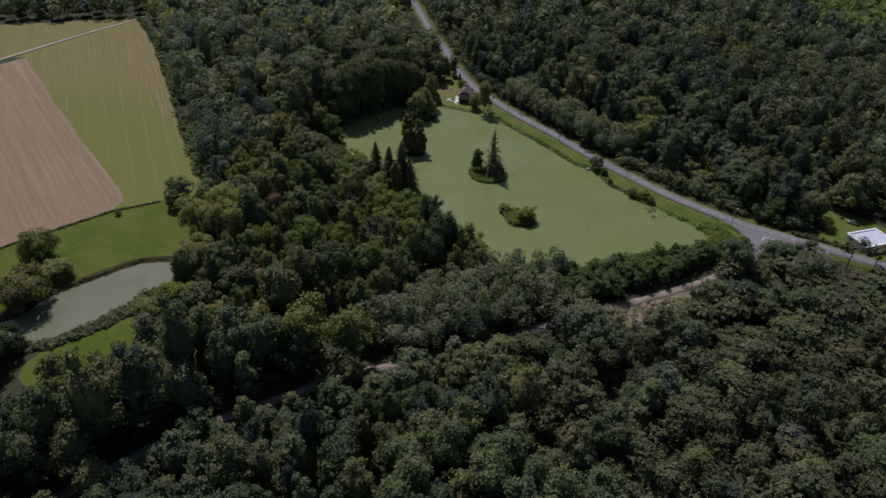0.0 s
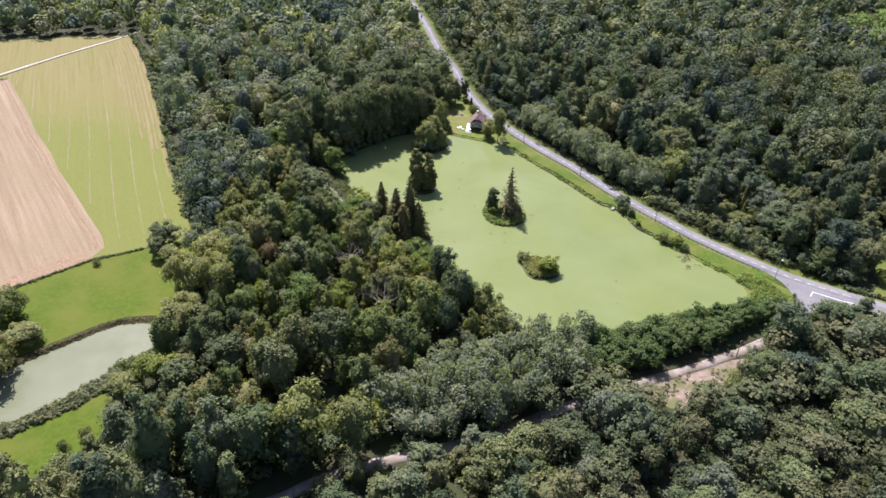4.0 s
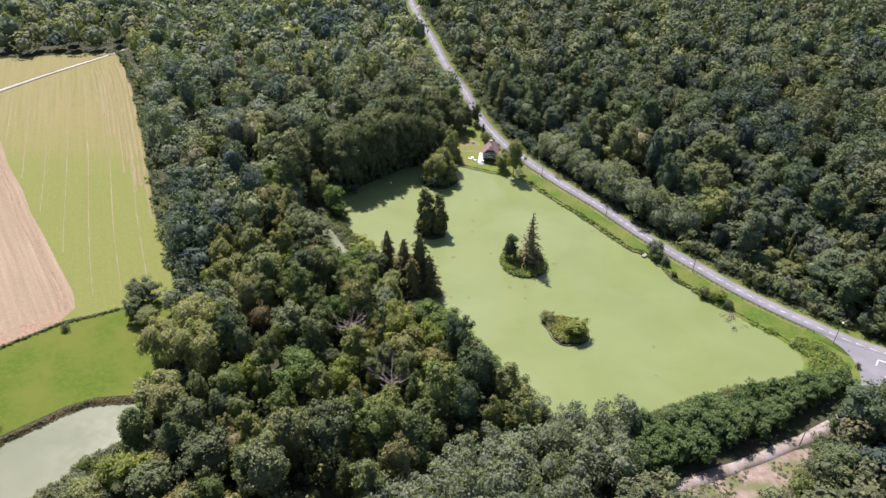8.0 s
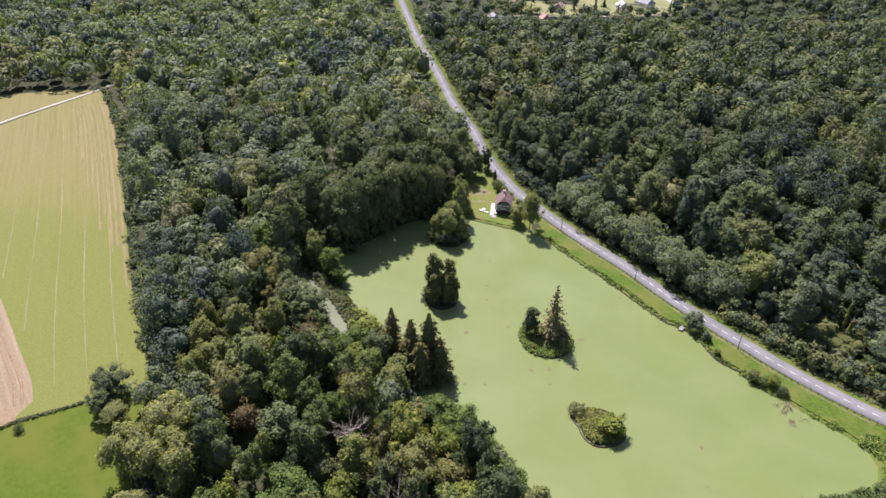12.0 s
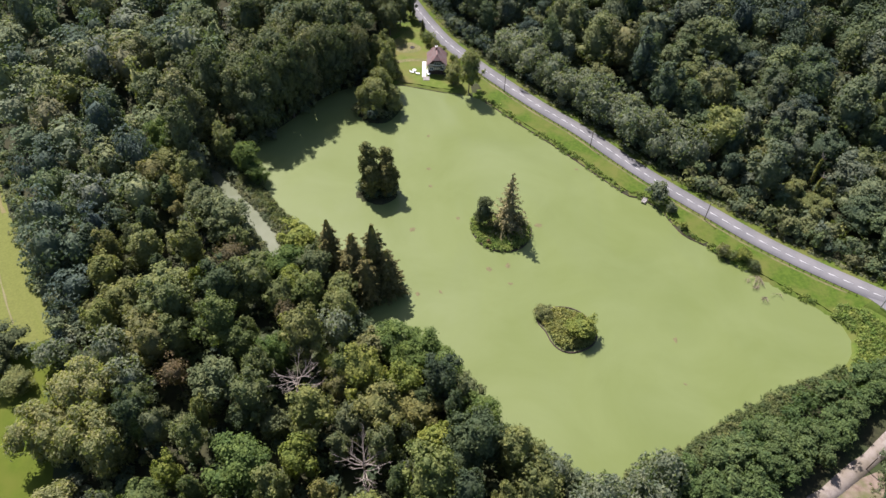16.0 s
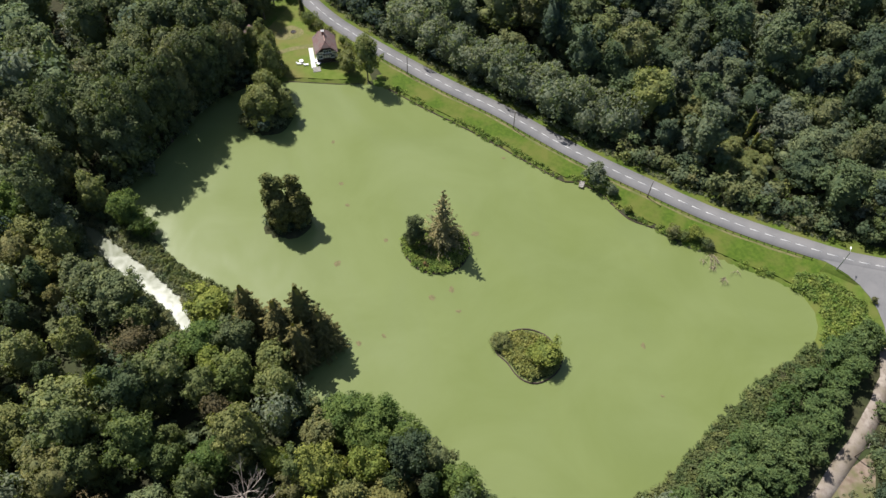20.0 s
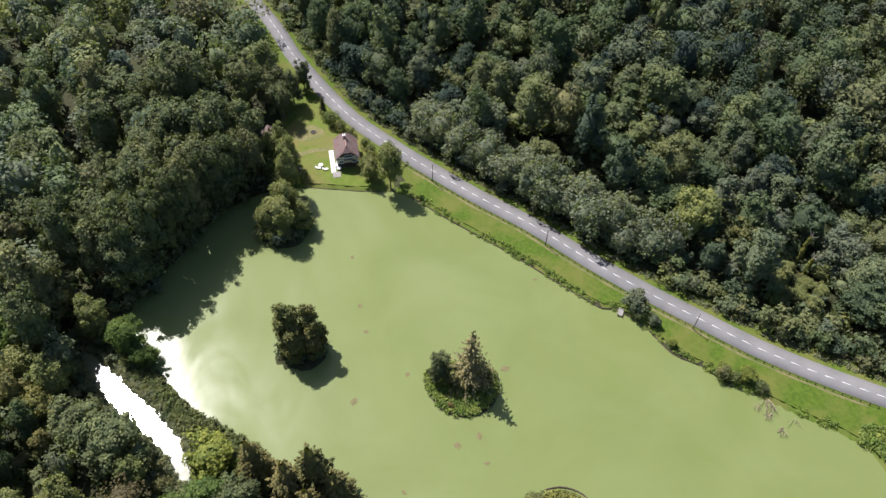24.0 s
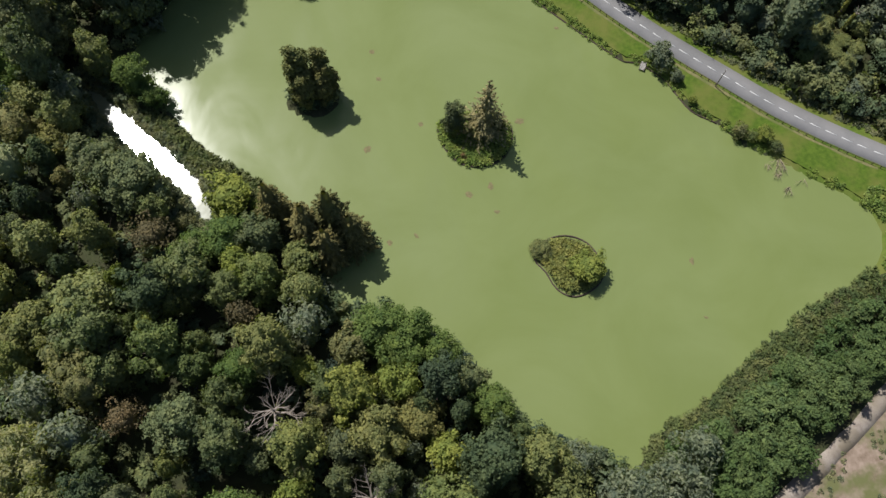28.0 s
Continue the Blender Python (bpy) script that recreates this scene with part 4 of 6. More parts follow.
for x, y, s, sz in ((-19.6, 325.2, 1.15, 1.2), (-14.2, 324.8, 0.9, 1.08), (-18.6, 321.6, 0.95, 0.86), (-14.6, 321.4, 0.85, 0.72), (-12.2, 323.4, 0.6, 0.6)):
    plant(cypress, x, y, s, sz, z=0.4)
for x, y, s, sz in ((-15.5, 366.5, 1.2, 1.1), (-9.2, 368.5, 0.85, 0.7), (-19, 368, 0.9, 0.85), (-13, 372.5, 1.0, 1.15)):
    plant(alder, x, y, s, sz, z=0.4, label="dense olive-green tree on the wooded pond island")
plant(alder, -10.5, 383.5, 0.95, 1.2, label="tall olive-green tree beside the garden lawn")
plant(alder, -9.2, 394.5, 0.85, 0.95, label="slim leafy tree at the edge of the garden lawn")
plant(alder, -10.4, 402.5, 0.75, 0.85, label="slim leafy tree at the edge of the garden lawn")
plant(bush, -6.5, 388.8, 1.1, 1.1, label="leafy bush at the garden corner by the water")
plant(round_tree, -14.5, 389, 0.6, 1.0, label="leafy tree beside the garden lawn")
plant(alder, 20.6, 376.4, 1.1, 1.36, label="tall airy tree leaning over the pond by the house")
plant(alder, 15.4, 382.2, 0.72, 0.6, label="smaller tree beside the house by the pond")
plant(alder, -13.8, 398, 0.9, 0.9, label="leafy tree beside the garden lawn")
plant(alder, 14.8, 386.8, 0.5, 0.42, label="smaller tree beside the house by the pond")
plant(alder, -68.0, 344.0, 1.0, 1.05, label="tall pale olive tree on the spit beside the channel")
plant(ash, -60, 335.4, 0.86, 0.7, label="leafy green tree on the spit beside the channel")
for x, y, s, sz in ((-43.4, 292.6, 1.0, 0.9), (-41.6, 290, 1.2, 1.1), (-54.5, 296, 1.0, 0.9), (-59, 303, 0.9, 0.9)):
    plant(bush, x, y, s, sz)
plant(ash, -56.8, 331.6, 0.62, 0.42, label="small leafy tree on the spit beside the channel")
plant(alder, -64, 340, 0.6, 0.5, label="small leafy tree on the spit beside the channel")
plant(willow, -97.6, 240.5, 0.95, 1.05)
plant(willow, -91.5, 248.5, 1.0, 1.25)
plant(willow, -84.5, 236.5, 1.05, 1.2)
plant(willow, -92.2, 217.5, 1.0, 0.75)
plant(oak, -117.8, 268.0, 0.95, 0.5, label="dark round tree at the corner of the meadow")
plant(oak, -117.4, 260.2, 0.85, 0.46, label="small dark tree at the corner of the meadow")
plant(alder, -111.6, 256.8, 1.0, 0.46, label="low olive tree at the corner of the meadow")
# trees of the western wood that stand out by colour or size: kind, place, width, height, cleared reach
STAND_OUT = [(sallow, -104.4, 263.1, 1.0, 0.85, 5), (sallow, -88.3, 260.4, 1.25, 1.2, 5.5), (sallow, -81.4, 250.9, 1.2, 1.2, 5.5), (alder, -76, 278, 1.75, 1.15, 7), (withered, -43.4, 267, 0.9, 0.95, 4.5),
             (withered, -70.5, 251.6, 1.05, 1.0, 5), (withered, -60.3, 291.7, 1.2, 0.85, 5), (oak, -63.6, 306.5, 1.3, 0.85, 6.5), (sallow, -74.1, 304.8, 0.75, 0.85, 4.5), (lime_tree, -42.6, 278.5, 1.15, 1.15, 5),
             (sallow, -30.7, 261.8, 1.15, 1.1, 5.5), (ash, -45.9, 255.7, 0.9, 0.85, 5.5), (alder, -29.7, 269.6, 1.1, 1.0, 5), (lime_tree, -68.8, 282.8, 0.6, 1.1, 2.5), (alder, -84.8, 295.4, 1.2, 1.1, 5.5),
             (ash, -51.6, 285.4, 0.95, 0.72, 5), (ash, -44.0, 285.4, 1.05, 0.74, 5.5), (alder, -84.5, 334, 1.15, 1.0, 5.5), (alder, -77, 327, 1.15, 1.1, 5), (sallow, -75, 334.5, 0.9, 1.15, 4), (ash, -87, 344, 1.0, 1.0, 5.5), (broad, -86.5, 325.5, 1.1, 1.0, 5), (oak, -36.5, 284.5, 0.9, 0.75, 4.5), (lime_tree, -40.5, 226, 1.1, 1.1, 4.5), (lime_tree, -68.7, 225.5, 0.95, 1.15, 4),
             (sallow, -15.2, 229.7, 0.5, 0.95, 2.5), (sallow, -16, 221.6, 0.55, 0.9, 2.5), (sallow, -81.6, 221.0, 0.55, 1.05, 4), (oak, -85.5, 202, 0.8, 0.5, 4.5), (sallow, -78, 199.5, 0.6, 0.8, 3.5), (oak, -82, 185, 1.35, 0.85, 6), (oak, -70, 193, 1.3, 0.95, 6), (oak, -49, 198, 1.2, 1.3, 6), (oak, -39.5, 200.5, 1.2, 1.3, 6), (oak, -53.5, 186, 1.25, 1.25, 6), (alder, -99.6, 184.6, 1.15, 0.62, 4.5), (sallow, -103.6, 188.6, 0.7, 0.5, 3), (oak, -59.5, 248.5, 1.3, 0.95, 6.5), (ash, -52, 226, 1.35, 0.95, 7)]
for kind_, x, y, s, sz, clear in STAND_OUT:
    plant(kind_, x, y, s, sz)
plant(round_tree, -155, 217.5, 1.12, 1.2, label="broad round tree standing on the meadow")
plant(alder, -141.6, 207.5, 1.35, 0.5, label="broad grey-green bush on the meadow by the small pond")
plant(bush, -138.2, 252.2, 0.7, 0.6)
plant(round_tree, -146.5, 190, 1.4, 1.25, label="wide dark tree hanging over the small pond")
plant(round_tree, -139, 165, 0.9, 0.9, label="leafy tree at the end of the small pond")
plant(grey_bush, 74.8, 311.2, 1.05, 1.05, label="grey-green bush beside the small jetty")
plant(grey_bush, 77, 304.5, 0.6, 0.55)
plant(lime_tree, 78.6, 296.4, 0.3, 0.16, label="small yellow-green bush on the timbered bank")
for x, y, s in ((86.5, 284.5, 1.0), (88.9, 282.6, 0.8), (93.6, 278.6, 0.75), (94.5, 277.5, 0.6)):
    plant(bush, x, y, s, s * 0.85)
plant(lime_tree, 91.8, 282.0, 0.62, 0.34, label="small yellowing tree at the water's edge")
plant(pine, 25.2, 182.6, 1.25, 0.74, label="tall grey-green pine standing above the track")
for x, y, s in ((8.6, 412.5, 1.3), (11, 409, 0.9), (13.6, 405, 0.75), (7.2, 415.6, 0.8), (17.2, 398, 0.8), (18, 394, 0.9), (17, 389.5, 1.0)):
    plant(bush, x, y, s, s * 1.05, label="dark clipped garden bush by the house")
plant(spruce, 6.9, 419.5, 0.34, 0.36, label="small dark conifer in the garden hedge")
plant(bush, 129.5, 236, 0.9, 0.6)
plant(grey_bush, 150.5, 242.3, 0.75, 0.9)
plant(bush, 127, 247.5, 0.4, 0.5)
for x, y, s, sz in ((-105.5, 195.6, 1.1, 1.0), (-100, 191.2, 1.1, 1.0), (-97.4, 188.4, 1.2, 1.1), (-95.8, 184.6, 1.3, 1.2), (-93.6, 180.6, 1.2, 1.2), (-104.6, 168.5, 0.8, 0.9), (-108, 163, 0.7, 1.1), (24, 218.5, 0.75, 0.5), (113.5, 215.5, 1.3, 1.4), (119.5, 220.5, 1.1, 1.2), (107, 210.5, 1.2, 1.3), (126, 224.5, 1.3, 1.2), (101, 207, 1.0, 1.0), (121, 215, 1.5, 1.6)):
    plant(bush, x, y, s, sz)
for x, y, s, sz in ((-64, 270.3, 0.7, 0.95), (-33.5, 252, 0.8, 0.95), (-14, 243, 1.1, 1.15), (-8, 227, 1.2, 1.15), (-92.6, 191.2, 1.2, 0.85), (-87.4, 192.2, 1.15, 0.85)):
    plant(lime_tree, x, y, s, sz)
for x, y, s, sz in ((-16.5, 256.5, 1.05, 0.72), (-8.5, 254.5, 0.95, 0.66), (-3.5, 248, 0.85, 0.6), (-12, 250, 0.9, 0.75), (4, 234.5, 0.85, 0.68), (8, 227.5, 0.8, 0.6), (0, 241, 0.8, 0.62)):
    plant(ash if s > 0.82 else broad, x, y, s, sz)
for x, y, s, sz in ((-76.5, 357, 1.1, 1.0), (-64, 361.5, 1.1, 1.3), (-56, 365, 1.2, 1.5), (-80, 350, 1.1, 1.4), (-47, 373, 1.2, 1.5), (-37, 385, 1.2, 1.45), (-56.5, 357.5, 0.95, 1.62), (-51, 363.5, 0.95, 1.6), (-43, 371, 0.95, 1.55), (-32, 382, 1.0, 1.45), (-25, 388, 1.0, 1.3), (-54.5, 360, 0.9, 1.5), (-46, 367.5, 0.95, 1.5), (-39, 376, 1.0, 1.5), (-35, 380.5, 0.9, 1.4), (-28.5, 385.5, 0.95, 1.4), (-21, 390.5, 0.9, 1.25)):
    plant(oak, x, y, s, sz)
for x, y, s, sz in ((144.5, 265.5, 0.95, 0.62), (154.5, 262.5, 1.0, 0.72)):
    plant(oak if x > 150 else broad, x, y, s, sz)
plant(oak, 163, 267, 0.95, 0.75)
plant(lime_tree, 165, 259.5, 0.7, 0.5)
for x, y in ((110, 238.5), (114.5, 238), (117.5, 239.5), (118.5, 236.5)):
    plant(locust, x, y, random.uniform(0.8, 1.05), random.uniform(0.55, 0.8))
for x, y, s, sz in ((-2, 428, 0.75, 0.75), (3, 435, 0.7, 0.7), (-7, 421, 0.8, 0.8), (-10, 430, 0.9, 0.9)):
    plant(oak, x, y, s, sz)
for x, y, s, sz in ((90, 201, 1.2, 1.0), (94, 203.5, 1.3, 1.2), (98, 207.5, 1.2, 1.0), (87, 197, 1.3, 1.2), (91.5, 198, 1.2, 1.1)):
    plant(bush, x, y, s, sz)
for x, y, s, sz in ((160, 229.5, 1.2, 0.85), (168, 225.5, 1.2, 0.9), (176, 221, 1.25, 0.85), (184, 216, 1.2, 0.9)):
    plant(pine, x, y, s, sz)
for x, y, s, sz in ((139.5, 221, 1.1, 1.05), (145.5, 218.5, 1.05, 1.0), (133.5, 218, 0.95, 0.95)):
    plant(sallow, x, y, s, sz, label="pale silvery tree above the pines by the junction")
plant(sallow, 18, 218.5, 0.95, 0.8)
plant(sallow, 33, 209.5, 0.95, 0.75)


def dead_tree(x, y, h, seed):
    """A bare, bleached tree: a trunk and forked limbs in one piece of wood."""
    e = empty("dead_tree", "dead bleached tree with bare forked branches", "tree", "", (x, y, GROUND))
    rng = random.Random(seed)
    V, F = [], []
    tube(V, F, [(0, 0, -0.4), (0.2, 0, h * 0.4), (0.1, 0.3, h * 0.75), (0.4, 0.2, h)], [0.35, 0.28, 0.18, 0.05], 7)
    part("trunk", mesh_np("trunk", np.array(V), None, np.array(F), deadwood), deadwood, e)
    for i in range(19):
        V, F = [], []
        a, z0 = i * 2.4 + rng.uniform(-0.4, 0.4), h * rng.uniform(0.5, 0.95)
        L = rng.uniform(2.6, 5.6) * h / 16

        def fork(p0, a, rise, L, r, depth):
            p1 = p0 + Vector((math.cos(a), math.sin(a), rise)) * L * 0.5
            b = a + rng.uniform(-0.35, 0.35)
            p2 = p1 + Vector((math.cos(b), math.sin(b), rise + 0.25)) * L * 0.5
            tube(V, F, [p0, p1, p2], [r, r * 0.7, r * 0.4], 5 if depth else 4)
            if depth:
                for k in range(3):
                    fork(p1.lerp(p2, rng.random()), b + rng.uniform(-1.0, 1.0), rise + rng.uniform(-0.2, 0.4), L * rng.uniform(0.35, 0.6), r * 0.5, depth - 1)

        fork(Vector((0.2, 0.2, z0)), a, rng.uniform(0.2, 0.9), L, 0.12, 2)
        part("branch", mesh_np("branch", np.array(V), None, np.array(F), deadwood), deadwood, e)


def ivy_snag(x, y, h, seed):
    """A bare leaning trunk wrapped in yellow-green ivy, with a few dry twigs at its top."""
    e = empty("ivy_clad_trunk", "standing dead trunk wrapped in yellow-green ivy", "tree", "ivy-clad trunks", (x, y, GROUND))
    rng = R_(seed)
    V, F = [], []
    pts = [(0, 0, -0.4), (0.3, 0.2, h * 0.35), (0.2, 0.5, h * 0.7), (0.7, 0.5, h)]
    tube(V, F, pts, [0.4, 0.34, 0.26, 0.1], 7)
    part("trunk", mesh_np("trunk", np.array(V), None, np.array(F), bark), bark, e)
    k = 420
    t = rng.uniform(0, 0.93, k)
    a = rng.uniform(0, 6.283, k)
    out = np.stack([np.cos(a), np.sin(a), 0.4 + 0 * a], 1)
    P = np.stack([np.interp(t, [0, 0.35, 0.7, 1], [p[i] for p in pts]) for i in range(3)], 1) + out * (0.35 + 0.45 * rng.uniform(0, 1, k) * (1.1 - t))[:, None]
    Vc, Q = cards(rng, P, unit(out + 0.4 * rng.normal(size=(k, 3))), 0.5, 1.0)
    part("ivy", mesh_np("ivy", Vc, None, Q, leaf_ivy), leaf_ivy, e)
    V, F = [], []
    for i in range(7):
        b, L = rng.uniform(0, 6.28), rng.uniform(0.8, 1.9)
        tube(V, F, [(0.6, 0.5, h * 0.93), (0.6 + L * math.cos(b) * 0.6, 0.5 + L * math.sin(b) * 0.6, h + 0.3), (0.6 + L * math.cos(b), 0.5 + L * math.sin(b), h + 0.2 + 0.5 * L)], [0.08, 0.05, 0.02], 4)
    part("twigs", mesh_np("twigs", np.array(V), None, np.array(F), deadwood), deadwood, e, "dry brown twigs")


for x, y, s, sz in ((119, 299, 0.8, 0.42), (123.5, 302.5, 0.7, 0.36), (114.5, 304, 0.75, 0.45), (121, 295.5, 0.7, 0.42), (118, 306.5, 0.8, 0.5), (126, 299, 0.7, 0.4), (122, 309, 0.6, 0.4), (130.5, 304.5, 0.7, 0.45)):
    plant(alder, x, y, s, sz, label="low olive-green shrubby tree below the roadside woods")
for x, y, s in ((116.5, 300.8, 1.1), (120.8, 304.8, 1.0), (124.5, 305.2, 0.9), (117.5, 295.6, 1.0), (112.5, 301, 1.1)):
    plant(bush, x, y, s, s)
ivy_snag(127.3, 311.0, 13.0, 61)
ivy_snag(126.8, 306.4, 8.6, 62)
dead_tree(-40.4, 244.2, 16.0, 4)
dead_tree(-25.3, 222.3, 13.5, 9)

# ---- woodland ----
def band(line, a, b):
    """The zone between two lines run beside a line, a and b metres to its left."""
    q = [Vector(p) for p in line]
    return [tuple(p) for p in offset_line(q, a)] + [tuple(p) for p in reversed(offset_line(q, b))]


def scatter(step, seed, box_):
    rng = np.random.default_rng(seed)
    x, y = np.meshgrid(np.arange(box_[0], box_[1], step), np.arange(box_[2], box_[3], step * 0.87))
    x = x + (np.arange(x.shape[0]) % 2)[:, None] * step / 2
    Q = np.stack([x.ravel(), y.ravel()], 1)
    return Q + rng.uniform(-0.38, 0.38, Q.shape) * step, rng


HOUSES = [(158, 834, 9, 8, 40), (178, 848, 14, 9, 15), (79, 771, 11, 8, -20), (62, 728, 10, 8, 10), (41, 788, 11, 8, 60), (-14, 856, 11, 8, 0), (229, 932, 26, 9, 10),
          (195, 1001, 14, 9, 0), (36, 906, 10, 8, 30), (-218, 783, 13, 9, 20), (262, 1005, 12, 8, 0), (38, 889, 13, 9, 20), (89, 821, 14, 9, 50), (139, 782, 12, 9, 10), (0, 792, 14, 9, 30), (-17, 827, 13, 9, 70), (18, 725, 12, 8, 15), (163, 799, 18, 10, 30), (254, 911, 15, 9, 0), (123, 861, 12, 9, 40), (199, 985, 14, 9, 15)]
GARDENS = [[(100, 775), (150, 762), (200, 795), (215, 850), (180, 910), (125, 905), (110, 840)], [(212, 915), (250, 918), (256, 1010), (215, 1010)],
           [(-58, 690), (-34, 694), (-30, 735), (-50, 745)], [(-78, 830), (-52, 838), (-56, 868), (-84, 862)], [(44, 770), (92, 752), (96, 792), (48, 806)]]
LOT_E = [(171, 280), (176, 281), (190, 265), (198, 252), (188, 236), (168, 244), (157, 250), (165, 259)]
OPEN = [(POND_S, 0.5), (WEST_S, 5.5), (CHAN_S, 4.0), (STRAW, 4.0), (STUBBLE, 4.0), (FAR_FIELD, 4.0), (LAWN, 3.5), (SOUTH_LAWN, 6.0), (HOUSE_LOT, 2.5), (CLEARING, 2.0),
        (LAKE, 6.0), (LOT_E, 1.5)] + [(g, 1.0) for g in GARDENS]
STRIP = [(24, 374), (38, 380), (82, 316), (136, 256), (121, 231), (103, 241), (112, 252), (72, 309)]
SPIT = [(-66, 339.5), (-57, 335), (-53, 325), (-47, 315), (-40, 307.5), (-31, 299), (-28, 290), (-45, 295), (-47.5, 305), (-50, 311), (-54.3, 318.7), (-60, 327), (-64.5, 333.5)]
MARKED = [(-98, 221, 7), (-117.5, 266, 9), (-121, 272, 7), (-19, 281, 8), (-31, 290, 4), (-92, 240, 14), (-101, 243, 9), (-92, 215, 10), (-103, 190, 8), (-94, 187, 8), (-84, 226, 9), (-92, 212, 7), (-76, 228, 7), (-13.5, 410, 9), (-115, 254, 9), (-106, 262, 8), (-104, 271, 7), (-108, 279, 6), (-104, 250, 6), (-10.5, 381.5, 4), (20, 375, 7), (-66, 344, 5), (-70, 352, 8), (-74, 358, 6), (-69, 351, 6), (-63, 357.5, 6), (-56, 365, 6), (-76, 347, 6), (-47, 373, 6), (-37, 385, 6), (146, 265, 5), (155, 261, 6), (-38, 296, 5), (25.2, 182.6, 5), (-40.8, 243.5, 7.0), (150, 243, 4),
          (-12, 250, 8), (-146, 190, 9), (-64, 270.3, 3), (-25.3, 221.3, 5), (-43.9, 265.6, 4.5), (-33.5, 252, 3), (-8, 227, 5), (135, 242, 8.5), (143, 240, 8.5), (151, 238.5, 7.5), (127, 308, 8.5), (119, 300, 9), (123, 304, 8), (-104, 168, 4), (24, 219, 3), (33, 209.5, 3), (-40, 184, 6.5), (-44, 191, 5.5), (-35.5, 176.5, 6), (-51, 172, 5.5), (-92.6, 191, 6.5), (-87.4, 192, 6), (-88.5, 184.5, 5.5)] + [(x, y, clear) for kind_, x, y, s, sz, clear in STAND_OUT]


WEST_WOOD = [(-190, 84), (60, 84), (300, 84), (330, 200), (130, 228), (60, 200), (30, 205), (0, 250), (-25, 280), (-62, 345), (-110, 345), (-190, 300)]


TRACK_SOUTH = band([p for p in smooth_line(TRACK, 8) if p[0] < -8], 0, 4.8)


def free(Q):
    ok = np.ones(len(Q), bool)
    big = sd_poly(Q, WEST_WOOD) >= 0
    for poly, gap in OPEN:
        ok &= sd_poly(Q, poly) > gap + big * (2.0 if gap >= 2 else 0.0)
    ok &= d_line(Q, ROAD_S) > np.where(big, 11.5, 9.5)
    ok &= d_line(Q, TRACK) > np.where(Q[:, 0] < 52, 2.9, 5.5)
    ok &= sd_poly(Q, TRACK_SOUTH) > 0
    ok &= d_line(Q, BRANCH) > 8.0
    ok &= sd_poly(Q, STRIP) > 1.0
    ok &= sd_poly(Q, SPIT) > 0
    for x, y, r in MARKED:
        ok &= np.hypot(Q[:, 0] - x, Q[:, 1] - y) > r
    for x, y, w, d, a in HOUSES:
        ok &= np.hypot(Q[:, 0] - x, Q[:, 1] - y) > 8 + w / 2
    return ok


NEAR_BOX = (-190, 330, 84, 500)
near, rng = scatter(8.6, 5, NEAR_BOX)
wide_, rng = scatter(11.2, 15, NEAR_BOX)
near = np.concatenate([near[sd_poly(near, WEST_WOOD) < 0], wide_[sd_poly(wide_, WEST_WOOD) >= 2]])
ok = free(near)
near = near[ok & (sd_poly(near, [(124, 238), (104, 245), (60, 230), (36, 220), (28, 196), (62, 200), (104, 221)]) > 4.5) | ok & (near[:, 0] < 34)]
ROW = [(118.5, 236), (107, 239.5), (62, 223.5), (40, 214), (32, 195), (62, 204.2), (86, 216.5), (104, 227)]
in_row = sd_poly(near, ROW) < 0
SALLOWS = [(46, 216), (40, 195.5), (11, 178.6), (-16, 168.8), (-25, 184), (4, 205), (24, 211)]
in_sal = sd_poly(near, SALLOWS) < 2
SALLOW_ROW = band([p for p in ROAD_S if 24 < p[0] < 84], 7.2, 18.0)
sal_road = sd_poly(near, SALLOW_ROW) < 1
in_pine = sd_poly(near, [(20, 178), (62, 196), (66, 188), (92, 200), (118, 225), (220, 240), (330, 200), (300, 84), (40, 84)]) < 0
west = sd_poly(near, [(-100, 160), (-30, 165), (30, 205), (0, 250), (-25, 280), (-50, 290), (-80, 330), (-100, 300), (-105, 240)]) < 0
tall = (d_line(near, [(-66, 352), (-58, 358), (-40, 380), (-18, 396)]) < 21)
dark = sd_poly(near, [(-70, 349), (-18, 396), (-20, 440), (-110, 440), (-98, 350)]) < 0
track_south = sd_poly(near, band([p for p in smooth_line(TRACK, 8) if p[0] < 34], 0, 22)) < 0
track_north = sd_poly(near, band([p for p in smooth_line(TRACK, 8) if p[0] < 34], -17, -4)) < 0
big_crown = sd_poly(near, WEST_WOOD) >= 2
swell = np.array([noise.noise(Vector((x * 0.03, y * 0.03, 1.0))) for x, y in near])
mass, pines = [], []
counts = {"b": 0, "p": 0}
